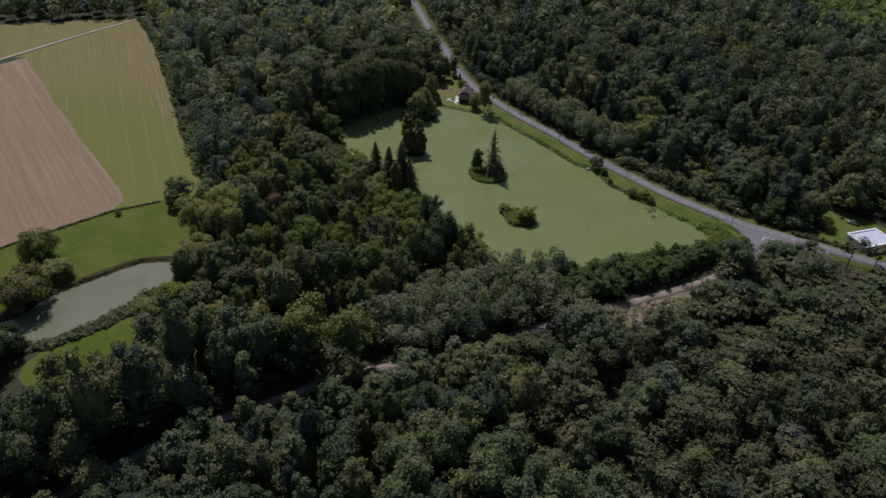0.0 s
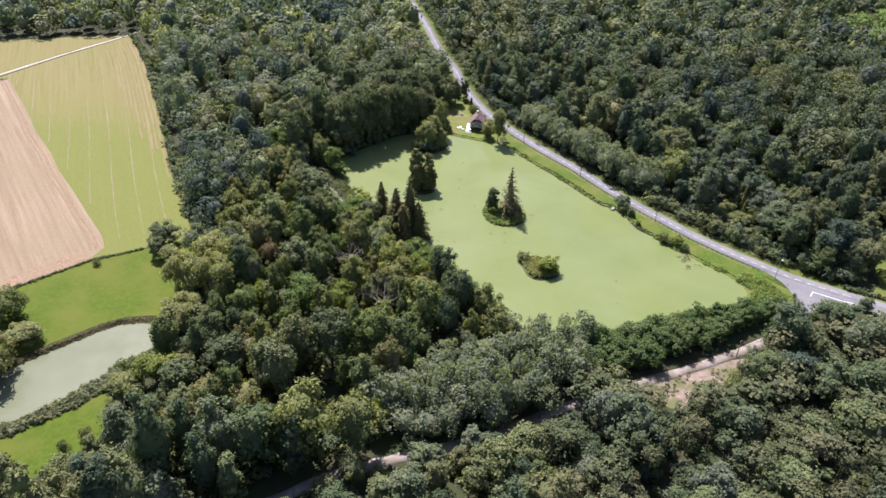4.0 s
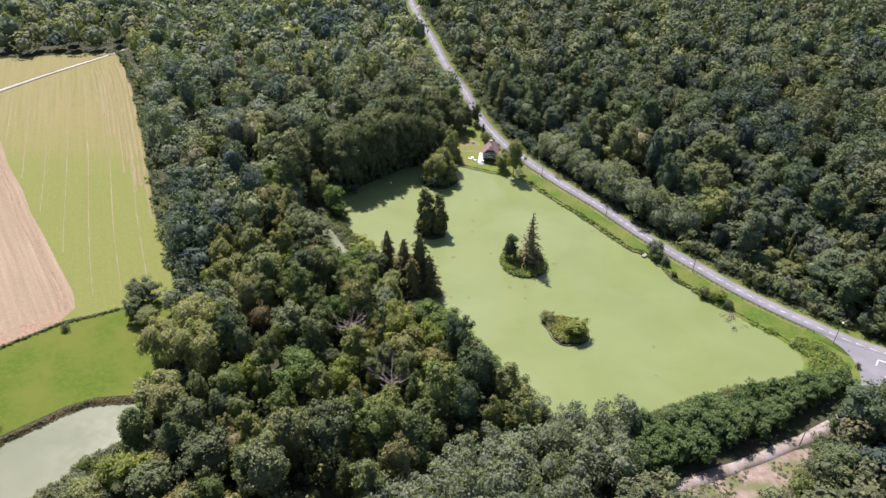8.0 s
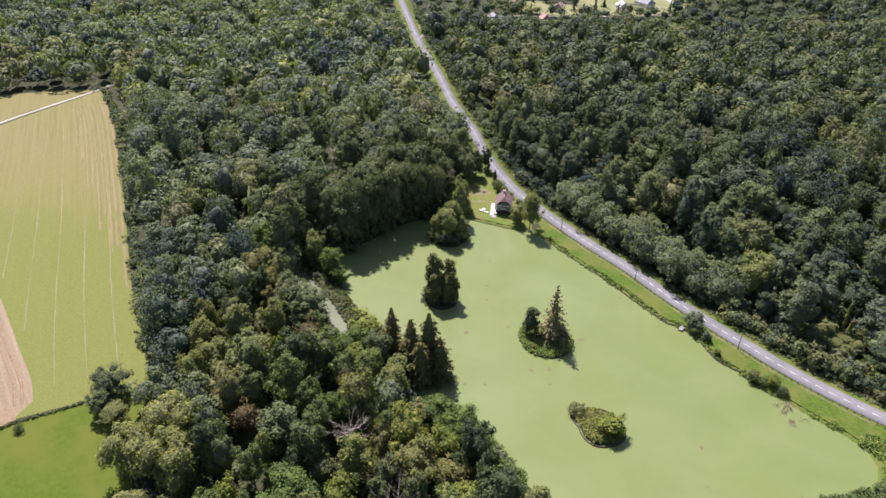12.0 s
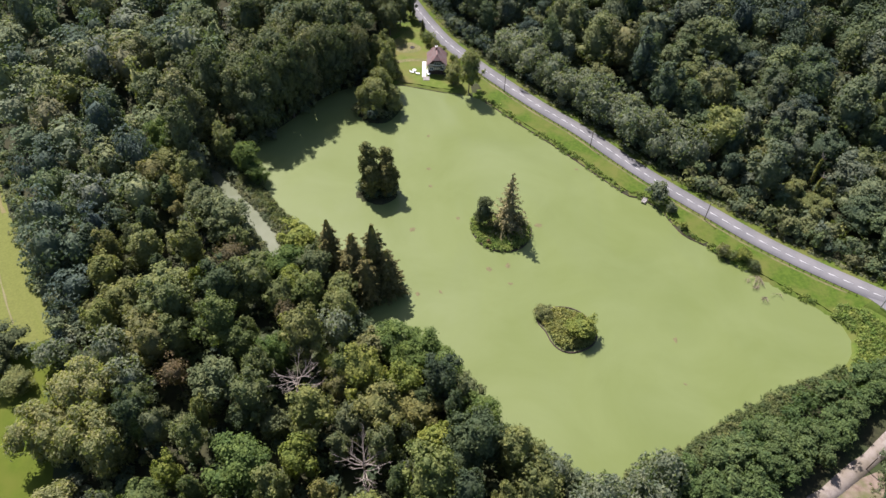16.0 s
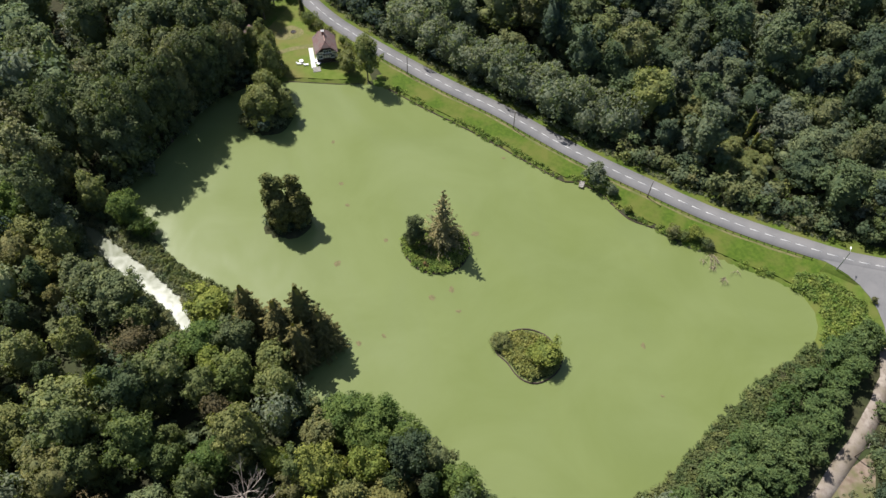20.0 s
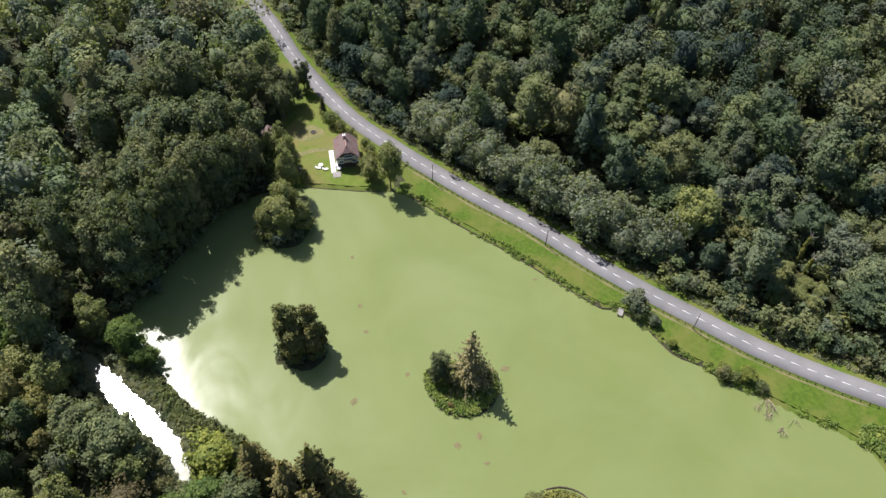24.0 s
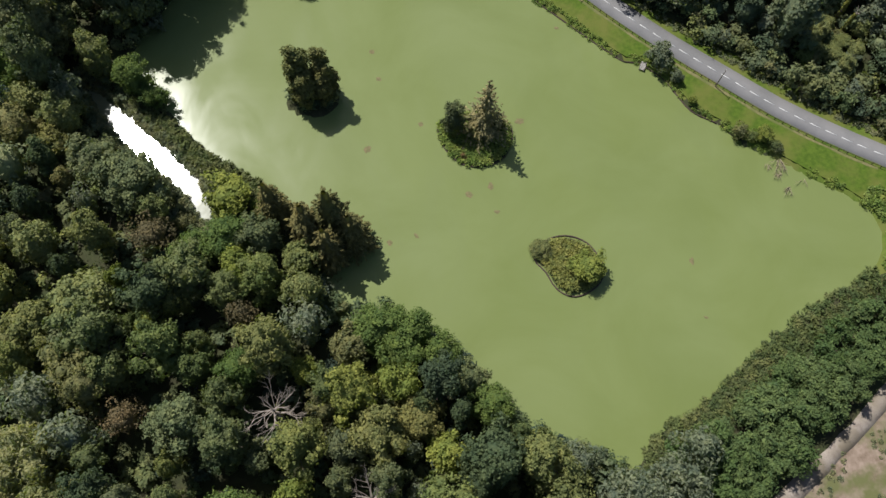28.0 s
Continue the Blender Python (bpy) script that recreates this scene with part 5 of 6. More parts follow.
for (x, y), r_, s_, p_, w_, sr, tl, dk, tn, ts, bg, sn in zip(near, in_row, in_sal, in_pine, west, sal_road, tall, dark, track_north, track_south, big_crown, swell):
    s = random.uniform(0.64, 1.24)
    h = (0.5 + 0.45 * s) * random.uniform(0.66, 1.3) * (1 + 0.25 * sn) * (random.uniform(0.9, 1.3) if bg else 1.0) * (0.55 if x > 117 and 200 < y < 240 else 1.45 if tn else 0.68 if ts else 1.0)
    s *= 1.2 if p_ else 1.3 if bg or tn else 1.0
    if r_:
        continue
    if tl:
        s, h = random.uniform(1.15, 1.5), random.uniform(1.15, 1.65)
        plant(oak, x, y, s, h)
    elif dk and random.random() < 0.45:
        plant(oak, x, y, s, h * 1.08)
    elif s_ or sr:
        continue
    elif p_ and random.random() < 0.75:
        if counts["p"] < 240 and y > 110:
            counts["p"] += 1
            plant(pine, x, y, s, h * 0.85)
        else:
            pines.append((x, y, s, h * 0.85))
    elif w_ and counts["b"] < 290:
        counts["b"] += 1
        plant(broad if random.random() > 0.05 else lime_tree, x, y, s, h)
    else:
        mass.append((x, y, s, h * (0.8 if p_ else 1.0)))
for zone in (SALLOWS, SALLOW_ROW):
    Q, rng = scatter(5.6, 9, (-30, 110, 165, 410))
    for x, y in Q[sd_poly(Q, zone) < 0]:
        plant(sallow, x, y, random.uniform(0.8, 1.25), random.uniform(0.75, 1.3))
Q, rng = scatter(4.4, 8, (15, 125, 190, 245))
for x, y in Q[(sd_poly(Q, ROW) < -0.5)]:
    plant(locust, x, y, random.uniform(0.9, 1.2), random.uniform(0.85, 1.1) * (0.88 if x > 85 else 1.0))


def joined(name, label, models, trees, leaf, seed, category="woodland", z=None):
    """Many plants in one mesh. trees: rows of x, y, width, height."""
    rng = np.random.default_rng(seed)
    trees = np.array(trees)
    base_z = np.full(len(trees), GROUND) if z is None else z
    pick = rng.integers(0, len(models), len(trees))
    VV, TT, QQ, tones, base = [], [], [], [], 0
    for k, (V, T, Q) in enumerate(models):
        A, bz = trees[pick == k], base_z[pick == k]
        n = len(A)
        if not n:
            continue
        a = rng.uniform(0, 2 * np.pi, n)
        c, s = np.cos(a), np.sin(a)
        X = (V[None, :, 0] * c[:, None] - V[None, :, 1] * s[:, None]) * A[:, 2, None] + A[:, 0, None]
        Y = (V[None, :, 0] * s[:, None] + V[None, :, 1] * c[:, None]) * A[:, 2, None] + A[:, 1, None]
        Z = V[None, :, 2] * A[:, 3, None] + bz[:, None]
        VV.append(np.stack([X, Y, Z], 2).reshape(-1, 3))
        off = base + len(V) * np.arange(n)[:, None, None]
        TT.append((T[None] + off).reshape(-1, 3))
        QQ.append((Q[None] + off).reshape(-1, 4))
        drift = np.array([noise.noise(Vector((q[0] * 0.011, q[1] * 0.011, 4.0 + seed))) for q in A])
        tones.append(np.repeat(np.clip(rng.uniform(0.02, 0.98, n) + 0.4 * drift, 0, 1), len(V)))
        base += n * len(V)
    me = mesh_np(name, np.concatenate(VV), np.concatenate(TT), np.concatenate(QQ), leaf, np.concatenate(tones))
    return tagged(new(name, me), label, category, "", "stuff")


mid_models = [domed(R_(200 + i), 18, r, 560, 0.84, lo * 0.6, 18, 1 + 0.25 * (i % 3), 0.3) for i, (r, k, lo, sp) in enumerate(SHAPES)]
broad_crowns = [domed(R_(230 + i), 18, r, 1900, 0.54, lo * 0.6, 44, 1.05 + 0.3 * (i % 3), 0.4) for i, (r, k, lo, sp) in enumerate(SHAPES)]
fine_models = [domed(R_(210 + i), 18, r, 1250, 0.62, lo, 30, 1.05 + 0.32 * (i % 3), 0.4) for i, (r, k, lo, sp) in enumerate(SHAPES)]
pine_models = [lobed(R_(220 + i), 17, 4.1, 9, 340, 0.9, 0.4, 0.9, 0.75, twigs=40, hull=False) for i in range(4)]
mass = np.array(mass)
close = sd_poly(mass[:, :2], [(6, 480), (-12, 440), (-45, 400), (-30, 380), (60, 240), (190, 240), (190, 330), (120, 400), (60, 480)]) < 0
south = sd_poly(mass[:, :2], [(-190, 90), (180, 90), (200, 238), (120, 230), (20, 182), (-60, 170), (-100, 196), (-190, 196)]) < 0
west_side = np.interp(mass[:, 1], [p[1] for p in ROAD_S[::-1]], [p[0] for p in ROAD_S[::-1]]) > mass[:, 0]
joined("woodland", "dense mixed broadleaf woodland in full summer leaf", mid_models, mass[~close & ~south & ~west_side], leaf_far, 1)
joined("woodland_west", "mixed grey-green broadleaf woodland in full summer leaf, paled for haze", mid_models, mass[~close & ~south & west_side], leaf_west_hazed, 11)
joined("roadside_woodland", "dense broadleaf woodland along the road in full leaf", broad_crowns, mass[close], leaf_mass, 6)
joined("track_woodland", "mixed broadleaf woodland beside the forest track", fine_models, mass[south], leaf_mass, 8)
joined("pinewood", "pine wood of grey-green crowns", pine_models, pines, leaf_pine_mass, 2)
far, rng = scatter(13.2, 6, (-720, 760, 70, 1130))
ok = free(far) & ~((far[:, 0] > NEAR_BOX[0] - 3) & (far[:, 0] < NEAR_BOX[1] + 2) & (far[:, 1] < NEAR_BOX[3] + 2))
reach = np.abs(far[:, 0]) < 200 + 0.6 * far[:, 1]
far = far[ok & reach & (far[:, 1] > 130)]
village = (far[:, 1] > 690) & (far[:, 0] > -80) & (far[:, 0] < 310)
far = far[~village | (rng.uniform(0, 1, len(far)) < 0.85)]
village = (far[:, 1] > 690) & (far[:, 0] > -80) & (far[:, 0] < 310)
poplar = sd_poly(far, [(285, 600), (300, 575), (330, 545), (470, 600), (470, 700), (390, 690)]) < 0
sw = rng.uniform(0.75, 1.3, len(far))
hh = (0.45 + 0.5 * sw) * rng.uniform(0.66, 1.34, len(far))
far_models = [domed(R_(240 + i), 18, 6.8, 100, 1.9, 0.05, 11, 1 + 0.2 * (i % 3), 0.28, 0.3) for i in range(8)]
hh = np.where(village, hh * 0.55, hh)
sw = np.where(village, sw * 0.8, sw)
F_ = np.column_stack([far, sw, hh])
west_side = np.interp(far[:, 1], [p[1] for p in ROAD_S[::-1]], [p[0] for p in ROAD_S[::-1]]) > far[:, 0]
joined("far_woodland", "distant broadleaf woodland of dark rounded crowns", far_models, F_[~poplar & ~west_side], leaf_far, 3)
joined("far_woodland_west", "distant grey-green broadleaf woodland, paled for haze", far_models, F_[~poplar & west_side], leaf_west_hazed, 13)
joined("poplar_plantation", "even plantation of young light green poplars", far_models, F_[poplar] * [1, 1, 0.75, 0.55], leaf_poplar, 4)
back, rng = scatter(11.0, 16, (-200, 260, -30, 84))
joined("woodland_behind", "mixed woodland on the near side of the track", far_models, np.column_stack([back, rng.uniform(0.7, 1.2, len(back)), rng.uniform(0.6, 1.1, len(back))]), leaf_mass, 7)


# ---- low growth on banks ----
def tuft(seed, h, r, n, size, aspect):
    """A clump of upright leaves."""
    rng = R_(seed)
    a, q = rng.uniform(0, 6.28, n), r * np.sqrt(rng.uniform(0, 1, n))
    z = h * rng.uniform(0.25, 1.0, n) * (1 - 0.4 * (q / r) ** 2)
    out = np.stack([np.cos(a), np.sin(a), np.zeros(n)], 1)
    P = out * q[:, None] + np.stack([0 * z, 0 * z, z], 1)
    N = unit(0.5 * out + [0, 0, 1.0] + 0.45 * rng.normal(size=(n, 3)))
    V, Q = cards(rng, P, N, size, aspect, np.tile([0, 0, 0.6], (n, 1)) + out)
    return V, np.zeros((0, 3), int), Q


herb_models = [tuft(300 + i, 1.0, 1.0, 44, 0.38, 1.6) for i in range(5)]
reed_models = [tuft(310 + i, 1.7, 0.9, 44, 0.42, 2.6) for i in range(5)]
shrub_models = [lobed(R_(320 + i), 2.0, 1.4, 6, 80, 0.5, 0.0, hull=False) for i in range(5)]


def cover(name, label, models, zone, step, leaf, seed, size=(0.8, 1.3), category="plants", keep=None):
    q = np.array(zone)
    Q, rng = scatter(step, seed, (q[:, 0].min(), q[:, 0].max(), q[:, 1].min(), q[:, 1].max()))
    Q = Q[sd_poly(Q, zone) < 0]
    if keep is not None:
        Q = Q[keep(Q)]
    s = rng.uniform(*size, len(Q))
    return joined(name, label, models, np.column_stack([Q, s, s * rng.uniform(0.7, 1.2, len(Q))]), leaf, seed, category, np.maximum(ground_z(Q), 0.0) - 0.02)


CORNER = [(109, 259), (113, 262), (121, 257), (124, 248), (119, 236), (106, 240.5), (111, 248), (112, 253)]
cover("corner_herbs", "lush yellow-green weeds at the pond's corner", herb_models, CORNER, 1.3, leaf_herb, 21, (0.7, 1.4))
SHORE_SE = [p for p in POND_S if p[1] < 246 and p[0] > 30]
cover("bank_herbs", "lush weeds between pond and tree row", herb_models, offset_closed([tuple(p) for p in SHORE_SE] + [(44, 214), (66, 224), (104, 237)], 0.5), 1.5, leaf_spit, 22, (0.8, 1.5))
cover("shore_sedge", "ragged sedge and weeds along the pond's edge", herb_models, band(SHORE_NE, -0.2, 2.2), 0.95, leaf_herb, 23, (0.3, 0.7), keep=lambda Q: np.array([noise.noise(Vector((q[0] * 0.22, q[1] * 0.22, 2.0))) for q in Q]) > 0.0)
cover("spit_reeds", "tangled reeds and herbs on the spit", reed_models, SPIT, 1.3, leaf_spit, 24, (0.7, 1.15), keep=lambda Q: (sd_poly(Q, POND_S) > 0) & (sd_poly(Q, CHAN_S) > 0))
cover("west_reeds", "grey-green reed belt along the small pond", reed_models, [(-104, 200), (-117.4, 184), (-128.3, 173), (-140, 168.5), (-138, 165), (-126, 168.5), (-113, 180), (-103, 192)], 1.15, leaf_reed, 25, (0.7, 1.15))
cover("bank_reeds", "brownish reeds along the small pond's meadow bank", herb_models, band([(-140.4, 196.8), (-133.9, 203.6), (-127.9, 209), (-121, 216), (-114.7, 219.9), (-102.6, 221.4)], -0.4, 1.3), 0.7, leaf_sedge, 26, (0.35, 0.75))
cover("field_hedge", "low dark hedge between field and meadow", shrub_models, band([(-200, 198), (-160, 237.2), (-141.8, 254.7), (-124.8, 264.1)], -0.5, 0.5), 0.55, leaf_mass, 27, (0.26, 0.44), "hedge")
cover("island_shrubs", "dense low olive-green growth covering the small island", herb_models, offset_closed(smooth_line(ISLAND_B, 1.2, True), -0.7), 0.75, leaf_olive, 28, (0.7, 1.25))
cover("island_herbs", "green herbs and ferns on the pond island", herb_models, ISLAND_A, 1.1, leaf_herb, 29, (0.7, 1.2))
cover("verge_weeds", "taller weeds along the woodland edge by the road", herb_models, band([p for p in ROAD_S if -10 < p[0] < 130], 4.8, 7.0), 1.4, leaf_reed, 30, (0.4, 0.9))
edge_models = [lobed(R_(330 + i), 6.0, 3.0, 8, 230, 0.75, 0.0, twigs=40, hull=False) for i in range(5)]
cover("woodland_edge", "leafy bushes along the woodland edge by the road", edge_models, band([p for p in ROAD_S if -60 < p[0] < 150], 6.9, 13.0), 3.7, leaf_mass, 33, (0.6, 1.2), keep=lambda Q: d_line(Q, BRANCH) > 8)
cover("woodland_edge_west", "leafy bushes along the road beyond the house", edge_models, band([p for p in ROAD_S if -60 < p[0] < 6], -13.5, -9.0), 4.2, leaf_mass, 34, (0.6, 1.2), keep=lambda Q: sd_poly(Q, HOUSE_LOT) > 2)
cover("shore_bushes", "leafy bushes hanging over the pond's wooded shore", edge_models, band([(28, 209), (20, 217), (10, 223), (-1.5, 239), (-6.5, 251), (-15, 259), (-28, 264), (-27, 275)], -5.0, 0.6), 3.6, leaf_mass, 35, (0.5, 0.95))
cover("shore_bushes_north", "dark bushes hanging over the pond's wooded north shore", edge_models, band([(-61, 352), (-58, 355), (-48, 367), (-35, 381), (-20, 388), (-12, 388)], -3.0, 6.0), 3.6, leaf_mass, 36, (0.6, 1.3))
cover("meadow_edge", "leafy bushes where the meadow meets the woods", edge_models, [(-104, 262), (-97, 243), (-94, 226), (-91, 226), (-93, 244), (-100, 266)], 3.8, leaf_mass, 37, (0.5, 1.0))
cover("island_shrubs_west", "dark shrubs fringing the wooded island", edge_models, ISLAND_C, 3.0, leaf_mass, 38, (0.5, 0.9))
cover("island_shrubs_north", "dark shrubs fringing the wooded northern island", edge_models, ISLAND_D, 3.0, leaf_mass, 39, (0.5, 0.9))
cover("clearing_weeds", "patchy low weeds on the bare earth", herb_models, CLEARING, 1.8, leaf_reed, 45, (0.3, 0.8), keep=lambda Q: np.array([noise.noise(Vector((q[0] * 0.12, q[1] * 0.12, 7.0))) for q in Q]) > 0.05)
cover("track_scrub", "low scrub between the track and the pines", edge_models, [(94, 213), (104, 218.5), (118, 229.5), (124, 230), (120, 219), (100, 204)], 4.5, leaf_mass, 40, (0.4, 0.95))
cover("field_edge_scrub", "bramble scrub along the edge of the straw field", shrub_models, band([(-113.7, 281.8), (-134.4, 324.7), (-166.2, 394.8), (-207.8, 481.8), (-238, 533)], -4.5, -0.8), 2.6, leaf_mass, 32, (0.9, 1.7))

UNDER = [(-110, 90), (128, 90), (128, 225), (60, 198), (28, 205), (0, 246), (-28, 268), (-48, 290), (-60, 300), (-80, 342), (-64, 350), (-20, 394), (-22, 430), (-130, 430), (-108, 280), (-95, 240), (-92, 180)]
cover("understorey", "shaded undergrowth of saplings and brambles below the trees", shrub_models, UNDER, 5.4, leaf_mass, 42, (1.2, 2.3), keep=lambda Q: (d_line(Q, TRACK) > 4.5) & (sd_poly(Q, CHAN_S) > 2.5) & (sd_poly(Q, WEST_S) > 4) & (sd_poly(Q, SOUTH_LAWN) > 3) & (sd_poly(Q, CLEARING) > 2))
CHAN_RING = offset_closed([tuple(p) for p in CHAN_S], 6.5)
cover("channel_bushes", "leafy bushes crowding the channel's bank", edge_models, CHAN_RING, 2.7, leaf_mass, 43, (0.4, 0.75), keep=lambda Q: (sd_poly(Q, CHAN_S) > 1.5) & (sd_poly(Q, SPIT) > 0) & (sd_poly(Q, POND_S) > 2))
cover("channel_reeds", "ragged reeds along the channel's edge", reed_models, CHAN_RING, 0.9, leaf_reed, 44, (0.5, 0.9), keep=lambda Q: (sd_poly(Q, CHAN_S) > -0.4) & (sd_poly(Q, CHAN_S) < 2.2))
cover("field_corner_scrub", "grey-green thicket at the corner of the straw field", edge_models, [(-105.5, 262), (-109.5, 284), (-116, 299), (-108, 299), (-101, 284), (-100, 262)], 3.3, leaf_west_hazed, 50, (0.6, 1.2))
cover("roadside_hedge", "dark rough hedge between the road and the grass plot", shrub_models, band([(149, 255), (160, 249.5), (169, 244.5)], -0.9, 0.9), 1.0, leaf_mass, 46, (0.5, 0.9), "hedge")
cover("roadside_understorey", "shaded saplings and brambles below the roadside woods", shrub_models, [(62, 362), (86, 326), (118, 288), (150, 268), (200, 262), (210, 340), (150, 420), (40, 440)], 6.0, leaf_mass, 47, (1.5, 2.9), keep=lambda Q: (d_line(Q, ROAD_S) > 11) & (sd_poly(Q, LOT_E) > 2))
cover("west_pond_sedge", "dense sedge at the small pond's end below the trees", reed_models, band([(-95, 213), (-98.5, 207), (-104, 201), (-109.5, 195)], -1.0, 3.0), 1.0, leaf_reed, 48, (0.7, 1.2), keep=lambda Q: sd_poly(Q, WEST_S) > -1.0)
cover("west_pond_sedge", "dense sedge at the small pond's end below the trees", reed_models, band([(-95, 213), (-98.5, 207), (-104, 201), (-109.5, 195)], -4.0, -1.0), 1.1, leaf_reed, 49, (0.7, 1.2), keep=lambda Q: sd_poly(Q, WEST_S) > -1.0)

# ---- built things ----
plaster = surface("pale_plaster", (0.62, 0.58, 0.50), (0.70, 0.67, 0.60), 1.2, bump_s=0.2)
white_paint = surface("white_paint", (0.74, 0.74, 0.72), (0.82, 0.82, 0.80), 1.0, rough=0.5, bump_s=0)
roof_tile = surface("brown_roof_tiles", (0.120, 0.076, 0.070), (0.180, 0.118, 0.108), 2.5, (0.15, 0.12, 0.11), 0.5, bump_s=0.5)
red_tile = surface("red_roof_tiles", (0.26, 0.165, 0.135), (0.36, 0.25, 0.21), 2.5, bump_s=0.5)
slate = surface("grey_slate", (0.20, 0.20, 0.22), (0.30, 0.30, 0.31), 2.0, bump_s=0.4)
brick_m = surface("chimney_brick", (0.28, 0.13, 0.09), (0.38, 0.20, 0.15), 5.0)
dark_wood = surface("dark_timber", (0.045, 0.032, 0.026), (0.080, 0.060, 0.050), 3.0, bump_s=0.4)
metal_m, mn, ml, mp = mat("grey_steel")
mp.inputs["Base Color"].default_value, mp.inputs["Metallic"].default_value, mp.inputs["Roughness"].default_value = (0.35, 0.36, 0.38, 1), 0.7, 0.45
rubber, rn, rl, rpz = mat("black_rubber")
rpz.inputs["Base Color"].default_value, rpz.inputs["Roughness"].default_value = (0.02, 0.02, 0.02, 1), 0.8
pane_m, pn, pl, pp = mat("window_glass")
pp.inputs["Base Color"].default_value, pp.inputs["Roughness"].default_value = (0.05, 0.07, 0.09, 1), 0.08
car_paint, cn, cl, cp = mat("dark_blue_car_paint")
cp.inputs["Base Color"].default_value, cp.inputs["Roughness"].default_value = (0.03, 0.05, 0.11, 1), 0.25
car_silver, cn2, cl2, cp2 = mat("silver_car_paint")
cp2.inputs["Base Color"].default_value, cp2.inputs["Metallic"].default_value, cp2.inputs["Roughness"].default_value = (0.55, 0.56, 0.58, 1), 0.6, 0.3


def prism(pts, y0, y1):
    """A bmesh: an outline in x and z drawn out along y."""
    bm = bmesh.new()
    a = [bm.verts.new((x, y0, z)) for x, z in pts]
    b = [bm.verts.new((x, y1, z)) for x, z in pts]
    bm.faces.new(a)
    bm.faces.new(b)
    n = len(pts)
    for i in range(n):
        bm.faces.new((a[i], a[(i + 1) % n], b[(i + 1) % n], b[i]))
    return bm


def roof_bm(w, d, eave, ridge, over, hip, thick=0.22):
    """A roof with its ridge along y and its ends clipped by hips; hip: how far the ridge stops short of the ends."""
    X, Y = w / 2 + over, d / 2 + over
    e = eave - over * (ridge - eave) / (w / 2)
    bm = bmesh.new()
    up = [bm.verts.new(p) for p in ((-X, -Y, e), (X, -Y, e), (X, Y, e), (-X, Y, e), (0, -Y + hip, ridge), (0, Y - hip, ridge))]
    lo = [bm.verts.new((v.co.x, v.co.y, v.co.z - thick)) for v in up[:4]]
    for f in ((0, 1, 4), (1, 2, 5, 4), (2, 3, 5), (3, 0, 4, 5)):
        bm.faces.new([up[i] for i in f])
    for i in range(4):
        bm.faces.new((up[i], lo[i], lo[(i + 1) % 4], up[(i + 1) % 4]))
    bm.faces.new(lo)
    return bm


def window(parent, w, h, at, turn, n=2):
    """A window on a wall: frame, sill and panes, facing -y before the turn."""
    m = pose(*at, 0, 0, turn)
    f = bmesh.new()
    for sx in (-1, 1):
        box(f, (0.09, 0.1, h + 0.09), (sx * w / 2, 0, 0), 0, m)
    for sz in (-1, 1):
        box(f, (w - 0.09, 0.1, 0.09), (0, 0, sz * h / 2), 0, m)
    for k in range(1, n):
        box(f, (0.06, 0.08, h - 0.09), (-w / 2 + w * k / n, 0, 0), 0, m)
    win = part("window", f, white_paint, parent)
    part("sill", bm_box((w + 0.25, 0.25, 0.06), (0, -0.08, -h / 2 - 0.09), 0.01, m), concrete, win)
    for k in range(n):
        part("pane", bm_box((w / n - 0.1, 0.03, h - 0.1), (-w / 2 + w * (k + 0.5) / n, 0.02, 0), 0, m), pane_m, win)
    return win


